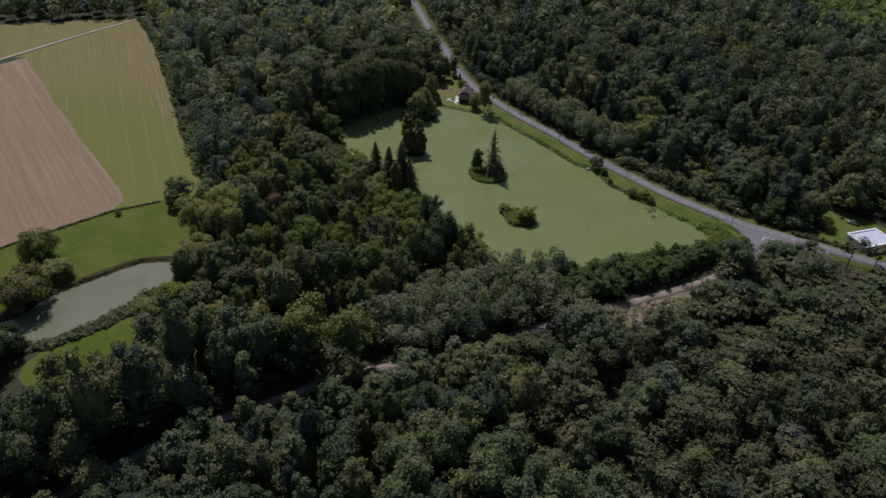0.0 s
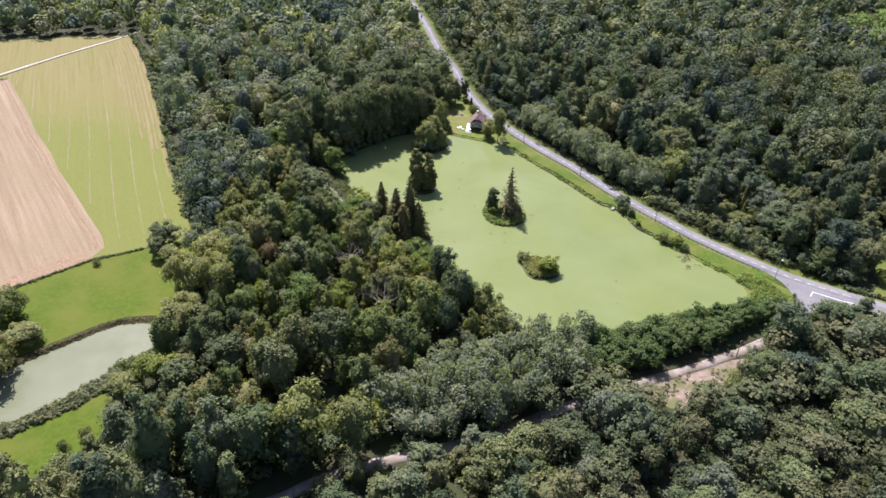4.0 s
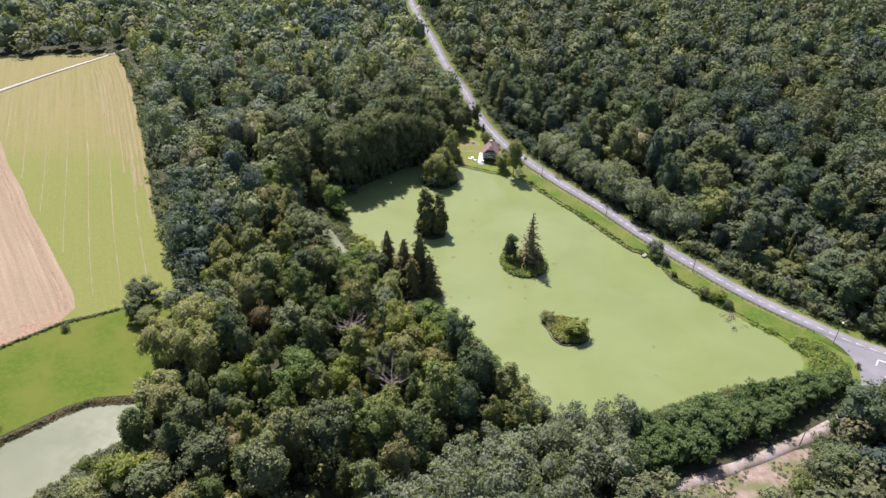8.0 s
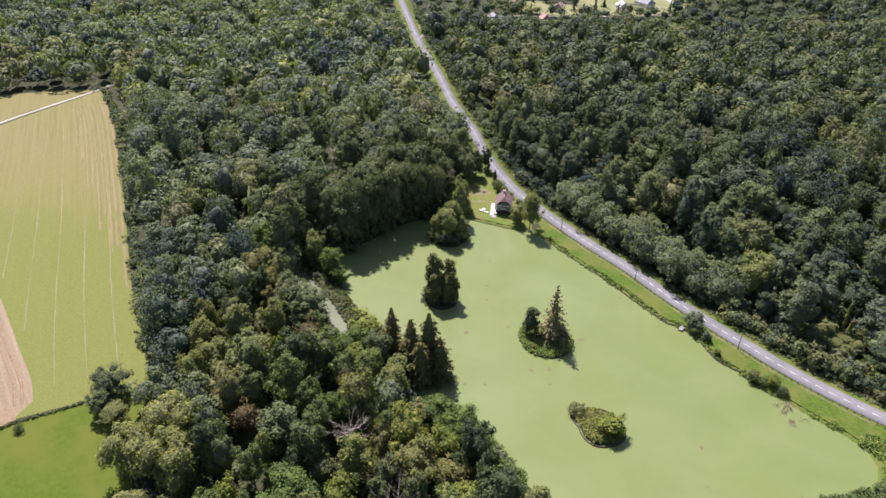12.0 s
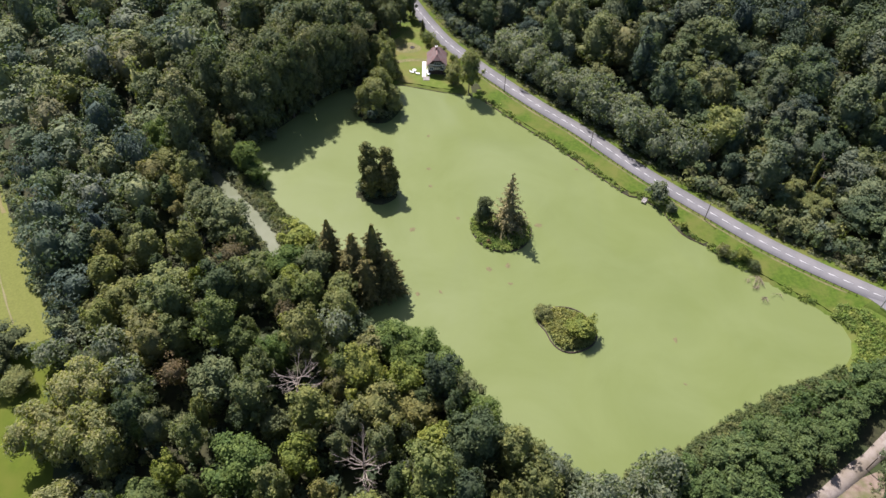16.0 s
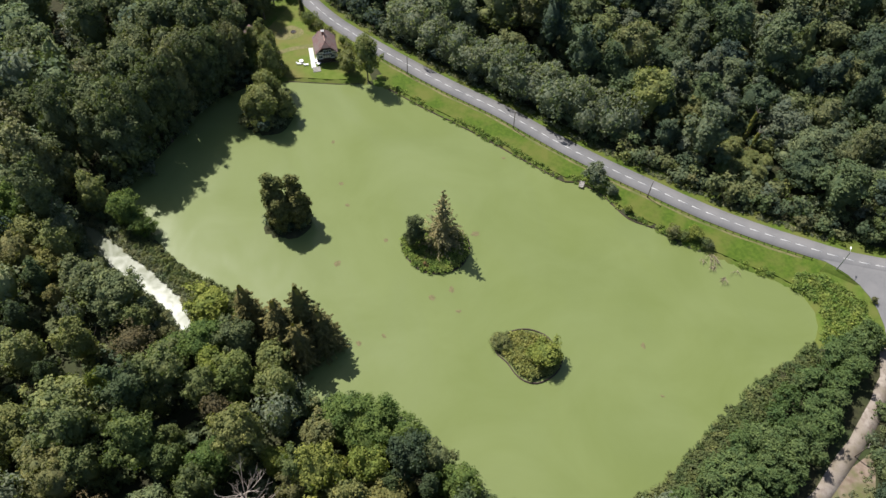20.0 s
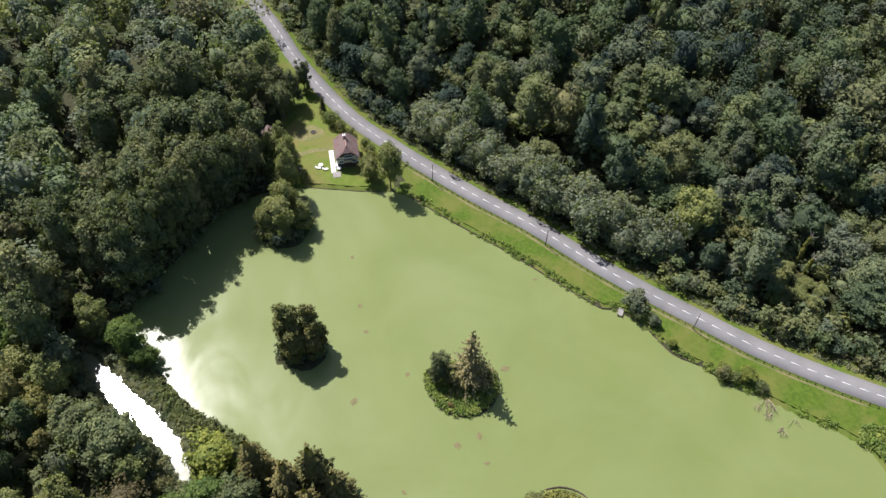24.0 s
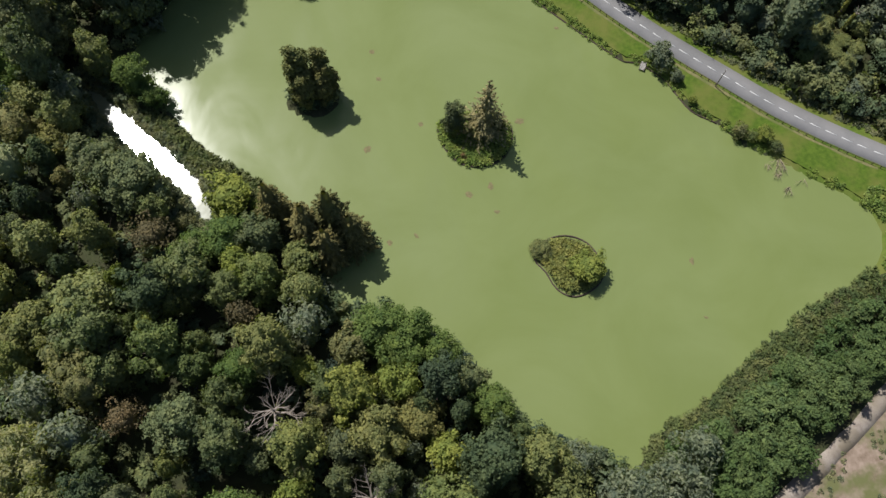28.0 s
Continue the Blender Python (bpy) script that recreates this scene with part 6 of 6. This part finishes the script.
def pond_house(x, y, turn):
    """The house by the pond: timber gable towards the water, clipped tiled roof, terrace at its side."""
    e = empty("house", "old half-timbered house with brown clipped tile roof by the pond", "house", "", (x, y, GROUND), turn)
    w, d, eave, ridge = 7.0, 8.8, 4.6, 8.1
    part("wall", bm_box((w, d, eave + 0.3), (0, 0, (eave + 0.3) / 2 - 0.3), 0.03), plaster, e)
    for s in (-1, 1):
        g = prism([(-w / 2, eave), (w / 2, eave), (w / 2 - 1.9, eave + 1.95), (-w / 2 + 1.9, eave + 1.95)], s * (d / 2 - 0.25), s * (d / 2))
        part("gable", g, dark_wood, e, "dark timber-clad gable")
    # roof: two slopes with clipped ends
    over = 0.5
    X, Y = w / 2 + over, d / 2 + over
    k = (ridge - eave) / (w / 2)
    ze = eave - over * k
    zc = eave + 1.9
    xc = (ridge - zc) / k
    bm = bmesh.new()
    up = [bm.verts.new(p) for p in ((-X, -Y, ze), (-xc, -Y, zc), (xc, -Y, zc), (X, -Y, ze), (X, Y, ze), (xc, Y, zc), (-xc, Y, zc), (-X, Y, ze), (0, -Y + 1.9, ridge), (0, Y - 1.9, ridge))]
    for f in ((0, 1, 8, 9, 6, 7), (3, 4, 5, 9, 8, 2), (1, 2, 8), (5, 6, 9)):
        bm.faces.new([up[i] for i in f])
    r = bmesh.ops.extrude_face_region(bm, geom=bm.faces[:])
    bmesh.ops.translate(bm, verts=[v for v in r["geom"] if isinstance(v, bmesh.types.BMVert)], vec=(0, 0, -0.2))
    roof = part("roof", bm, roof_tile, e)
    part("ridge_tiles", bm_box((0.3, d - 2.3, 0.14), (0, 0, ridge + 0.03), 0.04), red_tile, roof, "row of lighter ridge tiles")
    for side in (-1, 1):
        for j in range(1, 10):
            t = j / 10
            b = bm_box((0.07, d + 1.2 - 3.4 * max(0, t - 0.55), 0.05), (side * X * (1 - t), 0, ze + (ridge - ze) * t + 0.03), 0)
            part("tile_course", b, roof_tile, roof)
    ch = part("chimney", bm_box((0.75, 0.95, 2.2), (-0.2, 1.2, ridge - 0.1), 0.03), brick_m, e, "brick chimney with pale flashing")
    part("chimney_cap", bm_box((0.95, 1.15, 0.14), (-0.2, 1.2, ridge + 1.05), 0.02), concrete, ch)
    part("flue", bm_box((0.3, 0.3, 0.4), (-0.2, 1.2, ridge + 1.3), 0.05), rubber, ch)
    for i in range(-3, 4):
        part("timber_post", bm_box((0.16, 0.06, 2.4), (i * 0.95, -d / 2 - 0.03, 2.9)), dark_wood, e)
    for z in (1.75, 3.8):
        part("timber_beam", bm_box((w - 0.1, 0.07, 0.18), (0, -d / 2 - 0.036, z)), dark_wood, e)
    part("cladding", bm_box((w - 0.2, 0.05, 1.9), (0, -d / 2 - 0.026, 1.05)), dark_wood, e, "dark ground-floor boarding")
    window(e, 2.7, 1.1, (0.3, -d / 2 - 0.12, 4.75), 0, 3)
    window(e, 1.3, 1.2, (-2.1, -d / 2 - 0.12, 2.7), 0)
    window(e, 1.3, 1.2, (2.0, -d / 2 - 0.12, 2.7), 0)
    for yy in (-3.4, 0.2, 3.4):
        window(e, 1.2, 1.3, (-w / 2 - 0.06, yy, 2.3), -90)
        window(e, 1.2, 1.3, (w / 2 + 0.06, yy, 2.3), 90)
    dr = part("door", bm_box((0.08, 1.1, 2.1), (-w / 2 - 0.04, 1.8, 1.05), 0.01), dark_wood, e)
    part("door_handle", bm_box((0.06, 0.12, 0.04), (-w / 2 - 0.11, 1.4, 1.05), 0.01), metal_m, dr)
    balc = part("balcony", bm_box((3.4, 1.0, 0.14), (0.3, -d / 2 - 0.55, 3.9), 0.02), dark_wood, e)
    part("rail", bm_box((3.4, 0.06, 0.08), (0.3, -d / 2 - 1.0, 4.8)), white_paint, balc, "white balcony rail")
    for i in range(12):
        part("baluster", bm_box((0.05, 0.04, 0.84), (-1.35 + i * 0.3, -d / 2 - 1.0, 4.37)), white_paint, balc)


pond_house(10.1, 394.2, -6)
white_slab = surface("white_paving", (0.5, 0.49, 0.46), (0.6, 0.59, 0.56), 1.2, bump_s=0.2)
terrace = empty("terrace", "white paved terrace along the house", "terrace", "", (4.7, 393.8, GROUND + 0.04), -6)
for i in range(2):
    for j in range(8):
        part("slab", bm_box((0.78, 1.36, 0.12), (-0.1 + i * 0.82, -4.9 + j * 1.4, 0.06), 0.015), white_slab, terrace)
deck = empty("deck", "grey plank deck at the end of the white terrace", "deck", "", (5.2, 387.2, GROUND + 0.04), -6)
for j in range(9):
    part("plank", bm_box((2.6, 0.26, 0.1), (0, -1.2 + j * 0.29, 0.1), 0.01), weathered, deck)
for sx in (-1.1, 1.1):
    part("beam", bm_box((0.12, 2.6, 0.05), (sx, -0.05, 0.025)), timber, deck)


def lounger(x, y, turn):
    e = empty("garden_lounger", "white plastic garden lounger standing on the lawn", "lounger", "garden furniture", (x, y, GROUND + 0.04), turn)
    part("seat", bm_box((0.75, 1.3, 0.07), (0, -0.1, 0.36), 0.02), white_paint, e)
    part("backrest", bm_box((0.75, 0.75, 0.07), (0, 0, 0), 0.02, pose(0, 0.8, 0.58, 38, 0, 0)), white_paint, e)
    for sx in (-0.32, 0.32):
        for sy in (-0.65, 0.45):
            part("leg", bm_box((0.06, 0.06, 0.34), (sx, sy, 0.17)), white_paint, e)


def garden_table(x, y):
    e = empty("garden_table", "round white garden table on the lawn", "table", "garden furniture", (x, y, GROUND + 0.04))
    bm = bmesh.new()
    bmesh.ops.create_cone(bm, cap_ends=True, segments=24, radius1=0.72, radius2=0.75, depth=0.06, matrix=Matrix.Translation((0, 0, 0.72)))
    part("tabletop", bm, white_paint, e)
    for k in range(4):
        a = math.pi / 2 * k + 0.6
        part("leg", bm_box((0.06, 0.06, 0.69), (0.45 * math.cos(a), 0.45 * math.sin(a), 0.345)), white_paint, e)


lounger(0.0, 391.8, 70)
lounger(2.2, 390.6, 80)
garden_table(0.9, 392.6)
garden_table(6.4, 389.5)
garden_table(5.9, 391.2)
lounger(-6.0, 393.0, 20)

fire = empty("fire_pit", "round stone fire pit with black ash on the lawn", "fire pit", "", (1.6, 410.4, GROUND + 0.05))
for k in range(12):
    a = 2 * math.pi * k / 12
    part("stone", bm_box((0.42, 0.34, 0.3), (0.85 * math.cos(a), 0.85 * math.sin(a), 0.13), 0.08, pose(0, 0, 0, 0, 0, 0)), timber, fire)
bm = bmesh.new()
bmesh.ops.create_cone(bm, cap_ends=True, segments=14, radius1=0.75, radius2=0.4, depth=0.16, matrix=Matrix.Translation((0, 0, 0.08)))
part("ash", bm, rubber, fire, "black ash heap")


def shed(x, y, turn):
    e = empty("shed", "small wooden shed with red tile roof under trees", "shed", "", (x, y, GROUND), turn)
    part("wall", bm_box((4.6, 5.6, 2.6), (0, 0, 1.1), 0.02), timber, e)
    part("roof", roof_bm(4.6, 5.6, 2.4, 4.2, 0.4, 0.0), roof_tile, e)
    part("door", bm_box((1.0, 0.07, 2.0), (0.6, -2.83, 1.0), 0.01), dark_wood, e)


shed(-12.6, 410.6, 12)


def pole(x, y, h, lamp, lean=0.0):
    e = empty("street_lamp" if lamp else "utility_pole", "street lamp on a grey pole at the junction" if lamp else "weathered wooden utility pole beside the road", "street lamp" if lamp else "pole",
              "" if lamp else "roadside poles", (x, y, GROUND))
    V, F = [], []
    tube(V, F, [(0, 0, -0.6), (0, 0, h * 0.5), (lean, 0, h)], [0.15, 0.13, 0.10], 9)
    part("shaft", mesh_np("shaft", np.array(V), None, np.array(F), timber if not lamp else metal_m), timber, e)
    if lamp:
        V, F = [], []
        tube(V, F, [(0, 0, h - 0.3), (0.5, 0.5, h + 0.2), (1.1, 1.1, h + 0.3)], [0.06, 0.05, 0.05], 6)
        part("arm", mesh_np("arm", np.array(V), None, np.array(F), metal_m), metal_m, e)
        part("lamp_head", bm_box((0.36, 0.8, 0.18), (0, 0, 0), 0.05, pose(1.25, 1.25, h + 0.28, 0, 0, -45)), white_paint, e, "white lamp head")
    else:
        part("crossarm", bm_box((1.3, 0.1, 0.12), (lean, 0, h - 0.25), 0.01, pose(0, 0, 0, 0, 0, 35)), timber, e)
        for k in (-0.55, 0.0, 0.55):
            bm = bmesh.new()
            bmesh.ops.create_cone(bm, cap_ends=True, segments=8, radius1=0.06, radius2=0.04, depth=0.2, matrix=pose(0, 0, 0, 0, 0, 35) @ Matrix.Translation((k + lean, 0, h - 0.1)))
            part("insulator", bm, concrete, e)


for x, y, h in ((34.4, 375.3, 7.6), (59.2, 339.2, 7.2), (86.6, 299.6, 7.2), (94.3, 213.4, 7.0), (51.6, 196.8, 7.0)):
    pole(x, y, h, False)
pole(124.3, 259.6, 7.8, True)

# fence between road and pond verge
fence = empty("fence", "low dark timber post-and-rail fence along the road", "fence", "", (0, 0, 0))
fence_line = offset_line([p for p in smooth_line(ROAD, 3) if 25 < p[0] < 124], -4.0)
fp = line_points(fence_line, 2.2)
post_me = part("post", bm_box((0.16, 0.16, 1.0), (0, 0, 0.45), 0.02), dark_wood, fence)
post_me.matrix_basis = pose(fp[0][0], fp[0][1], GROUND)
rail_data = None
for i, (x, y, a) in enumerate(fp):
    if i:
        o = new("post", post_me.data)
        o.parent = fence
        o.matrix_basis = pose(x, y, GROUND, 0, 0, a)
    if i + 1 < len(fp):
        x2, y2, _ = fp[i + 1]
        m = pose((x + x2) / 2, (y + y2) / 2, GROUND + 0.78, 0, 0, math.degrees(math.atan2(y2 - y, x2 - x)))
        if rail_data is None:
            o = part("rail", bm_box((2.2, 0.1, 0.16), (0, 0, 0), 0.02), dark_wood, fence)
            rail_data = o.data
        else:
            o = new("rail", rail_data)
            o.parent = fence
        o.matrix_basis = m

# timber edging of the road bank and of the islands


def edging(name, line, h, w, z, label, closed):
    n = len(line)
    V, F = [], []
    for i, p in enumerate(line):
        a, b = (line[i - 1], line[(i + 1) % n]) if closed else (line[max(i - 1, 0)], line[min(i + 1, n - 1)])
        e = (Vector(b) - Vector(a)).normalized()
        for s, q in ((-w / 2, -0.5), (-w / 2, h), (w / 2, h), (w / 2, -0.5)):
            V.append((p[0] - e.y * s, p[1] + e.x * s, z + q + 0.06 * math.sin(i * 1.7)))
    for i in range(n if closed else n - 1):
        j = (i + 1) % n
        for k in range(3):
            F.append((4 * i + k, 4 * j + k, 4 * j + k + 1, 4 * i + k + 1))
    ob = new(name, mesh_np(name, np.array(V), None, np.array(F), dark_wood))
    return tagged(ob, label, "edging", "", "structure")


edging("bank_edging", [p for p in smooth_line(POND, 2, True) if p[0] > 26 and 288 < p[1] < 372], 0.45, 0.12, 0.0, "dark timber boards shoring up the pond bank", False)
edging("island_edging_north", smooth_line(ISLAND_A, 1.2, True), 0.3, 0.25, 0.0, "dark timber edging round the wooded island", True)
edging("island_edging_south", offset_closed(smooth_line(ISLAND_B, 1.2, True), 0.55), 0.3, 0.28, 0.0, "dark timber edging round the small island", True)
edging("house_edging", [p for p in smooth_line(POND, 2, True) if -8 < p[0] < 18 and p[1] > 370], 0.16, 0.18, 0.0, "dark timber edging of the garden bank", False)

jetty = empty("jetty", "small grey plank jetty at the pond's edge", "jetty", "", (70.4, 310.9, 0.55), -38)
for k in range(9):
    part("plank", bm_box((1.5, 0.26, 0.06), (0, -1.4 + k * 0.3, 0.03), 0.01), weathered, jetty)
for sx in (-0.65, 0.65):
    part("beam", bm_box((0.12, 2.8, 0.14), (sx, -0.2, -0.07)), timber, jetty)
    for sy in (-1.3, 0.6):
        part("post", bm_box((0.14, 0.14, 1.9), (sx, sy, -0.6)), timber, jetty)

# floating mats of dead algae and dead branches in the water
soaked = surface("soaked_wood", (0.19, 0.165, 0.10), (0.29, 0.25, 0.165), 2.0)
mat_m = surface("dead_algae", (0.105, 0.105, 0.045), (0.165, 0.135, 0.070), 1.2, bump_s=0.6)
rr = random.Random(12)
for x, y in ((0.7, 333.8), (0.4, 325), (7.8, 308.8), (33, 303.1), (20.1, 287.1), (19.7, 280), (14.2, 286.2), (-1.3, 278.9), (59.4, 241.3), (61.7, 255.3), (-7.4, 305.1), (51.8, 328.7), (-8, 278.9), (2.5, 352)):
    bm = bmesh.new()
    n = 15
    R = rr.uniform(0.6, 1.35)
    st = rr.uniform(0.5, 1.0)
    top = [bm.verts.new((R * rr.uniform(0.6, 1.2) * math.cos(6.283 * k / n), st * R * rr.uniform(0.6, 1.2) * math.sin(6.283 * k / n), 0)) for k in range(n)]
    mid = bm.verts.new((0, 0, 0.05))
    for k in range(n):
        bm.faces.new((top[k], top[(k + 1) % n], mid))
    ob = part("algae_mat", bm, mat_m, None)
    ob.matrix_basis = pose(x, y, 0.012, 0, 0, rr.uniform(0, 360))
    tagged(ob, "small brownish mat of dead algae floating on the pond", "algae mat", "floating mats")
for x, y, L, a, n in ((94.4, 275.4, 6.2, 240, 16), (92.6, 271.9, 3.4, 235, 12), (93.6, 267.2, 4.0, 225, 8), (97.9, 268.4, 4.4, 235, 3), (91.0, 274.6, 3.0, 250, 6)):
    V, F = [], []
    for k in range(n):
        b = radians(a + rr.uniform(-38, 38))
        p = Vector((rr.uniform(-0.5, 0.5), rr.uniform(-0.5, 0.5), -0.05))
        q = p + Vector((math.cos(b), math.sin(b), rr.uniform(0.08, 0.4))) * L * rr.uniform(0.35, 0.9)
        mid = (p + q) / 2 + Vector((0, 0, 0.2))
        tube(V, F, [p, mid, q], [0.07, 0.05, 0.015], 4)
        for j in range(2):
            c = b + rr.uniform(-0.9, 0.9)
            tube(V, F, [mid, mid + Vector((math.cos(c), math.sin(c), rr.uniform(0, 0.4))) * L * rr.uniform(0.15, 0.35)], [0.04, 0.012], 4)
    ob = new("dead_branch", mesh_np("dead_branch", np.array(V), None, np.array(F), soaked))
    ob.location = (x, y, 0.0)
    tagged(ob, "bleached fallen branches lying in the pond's shallows", "branch", "fallen branches")

# junction, sign, car and flat-roofed building
sign = empty("road_sign", "white direction sign on two posts at the junction", "sign", "", (143.2, 260.6, GROUND), 30)
part("panel", bm_box((2.2, 0.05, 0.6), (0, 0, 2.1), 0.01), white_paint, sign)
for k in (-0.8, 0.8):
    part("post", bm_box((0.07, 0.07, 2.5), (k, 0.06, 1.15)), metal_m, sign)
sheet("forecourt", LOT_E, GROUND + 0.03, grass, "mown grass plot beside the flat-roofed building", "grass")
roof_sheet = surface("pale_roof_sheet", (0.42, 0.47, 0.52), (0.52, 0.56, 0.60), 0.8, bump_s=0.1)
concrete_kerb = surface("worn_kerb", (0.21, 0.205, 0.19), (0.30, 0.29, 0.275), 1.5, bump_s=0.2)
ISLET = [(133.8, 243.4), (138.4, 245.6), (143.3, 246.2), (147.4, 244.6), (143, 241.6), (137.5, 240.8)]
sheet("traffic_island_kerb", ISLET, GROUND + 0.155, concrete_kerb, "pale kerb round a grass island in the junction", "kerb", step=1.0)
sheet("traffic_island", [(140.6 + (x - 140.6) * 0.9, 243.3 + (y - 243.3) * 0.82) for x, y in ISLET], GROUND + 0.2, grass, "small grass island in the road junction", "grass", step=1.0)
flat = empty("flat_roofed_building", "low white building with a flat grey roof", "building", "", (178.7, 248.7, GROUND), 18.6)
part("wall", bm_box((15, 11, 3.2), (0, 0, 1.4), 0.03), plaster, flat)
part("roof", bm_box((14.0, 10.0, 0.12), (0, 0, 3.06), 0.01), roof_sheet, flat, "pale bluish roof sheet")
for sx in (-1, 1):
    part("parapet", bm_box((0.7, 11.4, 0.5), (sx * 7.35, 0, 3.3), 0.03), white_paint, flat)
    part("parapet", bm_box((14.0, 0.7, 0.5), (0, sx * 5.35, 3.3), 0.03), white_paint, flat)
for k in (-4.5, -1.5, 1.5, 4.5):
    window(flat, 1.6, 1.2, (k, -5.57, 1.6), 0)


def car(x, y, turn, paint_m, label):
    e = empty("car", label, "car", "", (x, y, GROUND + 0.05), turn)
    body = prism([(-2.1, 0.32), (2.1, 0.32), (2.15, 0.7), (1.95, 0.86), (1.05, 0.93), (-1.9, 0.97), (-2.12, 0.8)], -0.86, 0.86)
    bmesh.ops.bevel(body, geom=body.edges[:], offset=0.06, segments=2, affect="EDGES")
    bo = part("body", body, paint_m, e)
    cab = prism([(1.05, 0.93), (0.35, 1.42), (-1.3, 1.44), (-1.85, 0.96)], -0.74, 0.74)
    bmesh.ops.bevel(cab, geom=cab.edges[:], offset=0.05, segments=2, affect="EDGES")
    part("cabin", cab, pane_m, e, "dark glazed cabin")
    part("car_roof", bm_box((1.5, 1.36, 0.05), (-0.48, 0, 1.44), 0.02), paint_m, e)
    for sy in (-0.6, 0.6):
        part("headlight", bm_box((0.08, 0.34, 0.14), (2.1, sy, 0.7), 0.02), white_paint, bo)
    for sx in (-1.3, 1.32):
        for sy in (-0.82, 0.82):
            bm = bmesh.new()
            bmesh.ops.create_cone(bm, cap_ends=True, segments=18, radius1=0.32, radius2=0.32, depth=0.22, matrix=pose(sx, sy, 0.32, 90, 0, 0))
            wh = part("wheel", bm, rubber, e)
            bm = bmesh.new()
            bmesh.ops.create_cone(bm, cap_ends=True, segments=14, radius1=0.2, radius2=0.2, depth=0.25, matrix=pose(sx, sy, 0.32, 90, 0, 0))
            part("rim", bm, metal_m, wh)


car(179.5, 265.5, 150, car_silver, "silver car parked on the grass plot")


# ---- far village ----
def village_house(x, y, w, d, turn, roof_m, label):
    e = empty("village_house", label, "house", "village houses", (x, y, GROUND), turn)
    part("wall", bm_box((d, w, 4.6), (0, 0, 2.0), 0.03), plaster, e)
    part("roof", roof_bm(d, w, 4.2, 7.6, 0.5, 1.4), roof_m, e)
    part("chimney", bm_box((0.6, 0.8, 1.8), (0.6, w * 0.25, 7.3), 0.02), brick_m, e)
    for k in range(3):
        yy = -w / 2 + w * (k + 0.5) / 3
        window(e, 1.2, 1.3, (-d / 2 - 0.06, yy, 2.2), -90)
    window(e, 1.3, 1.3, (-1.6, -w / 2 - 0.06, 2.2), 0)
    part("door", bm_box((1.0, 0.1, 2.1), (1.4, -w / 2 - 0.05, 1.05), 0.01), dark_wood, e)


ROOFS = (slate, slate, red_tile, red_tile, red_tile, slate, concrete, red_tile, slate, red_tile, slate, concrete, slate, concrete, slate, red_tile, slate, slate, concrete, red_tile, red_tile)
for (x, y, w, d, a), rm in zip(HOUSES, ROOFS):
    village_house(x, y, w, d, a, rm, "pale village house with %s roof in a garden" % ("a red tile" if rm is red_tile else "a light grey" if rm is concrete else "a slate"))
dry_lawn = surface("dry_garden_grass", (0.125, 0.145, 0.050), (0.175, 0.180, 0.075), 0.4, (0.19, 0.18, 0.09), 0.05, bump_s=0.3)
for k, g in enumerate(GARDENS):
    sheet("garden_lawn", g, GROUND + 0.03, dry_lawn, "sunny dry garden lawn in the village", "lawn")
ribbon("driveway", smooth_line([(196, 806), (193, 825), (186, 842)], 4), 4.5, GROUND + 0.06, concrete, "pale driveway to the white house", "driveway", 0.2)
ribbon("side_lane", smooth_line([(-44, 668), (-36, 690), (-30, 712), (0, 735), (40, 748), (100, 752), (200, 770)], 8), 4.5, GROUND + 0.06, dirt, "pale lane from the road into the village", "lane", 0.2)
rg = R_(77)
vg = np.column_stack([rg.uniform(20, 260, 130), rg.uniform(740, 1000, 130)])
vg = vg[np.min(np.stack([np.hypot(vg[:, 0] - h[0], vg[:, 1] - h[1]) for h in HOUSES]), 0) > 11]
con_models = [conical(R_(260 + i), 12, 2.8, 40, 1.8) for i in range(3)]
joined("garden_trees", "dark conifers and hedges in the village gardens", con_models, np.column_stack([vg, rg.uniform(0.7, 1.2, len(vg)), rg.uniform(0.6, 1.3, len(vg))]), leaf_village, 41, "trees")
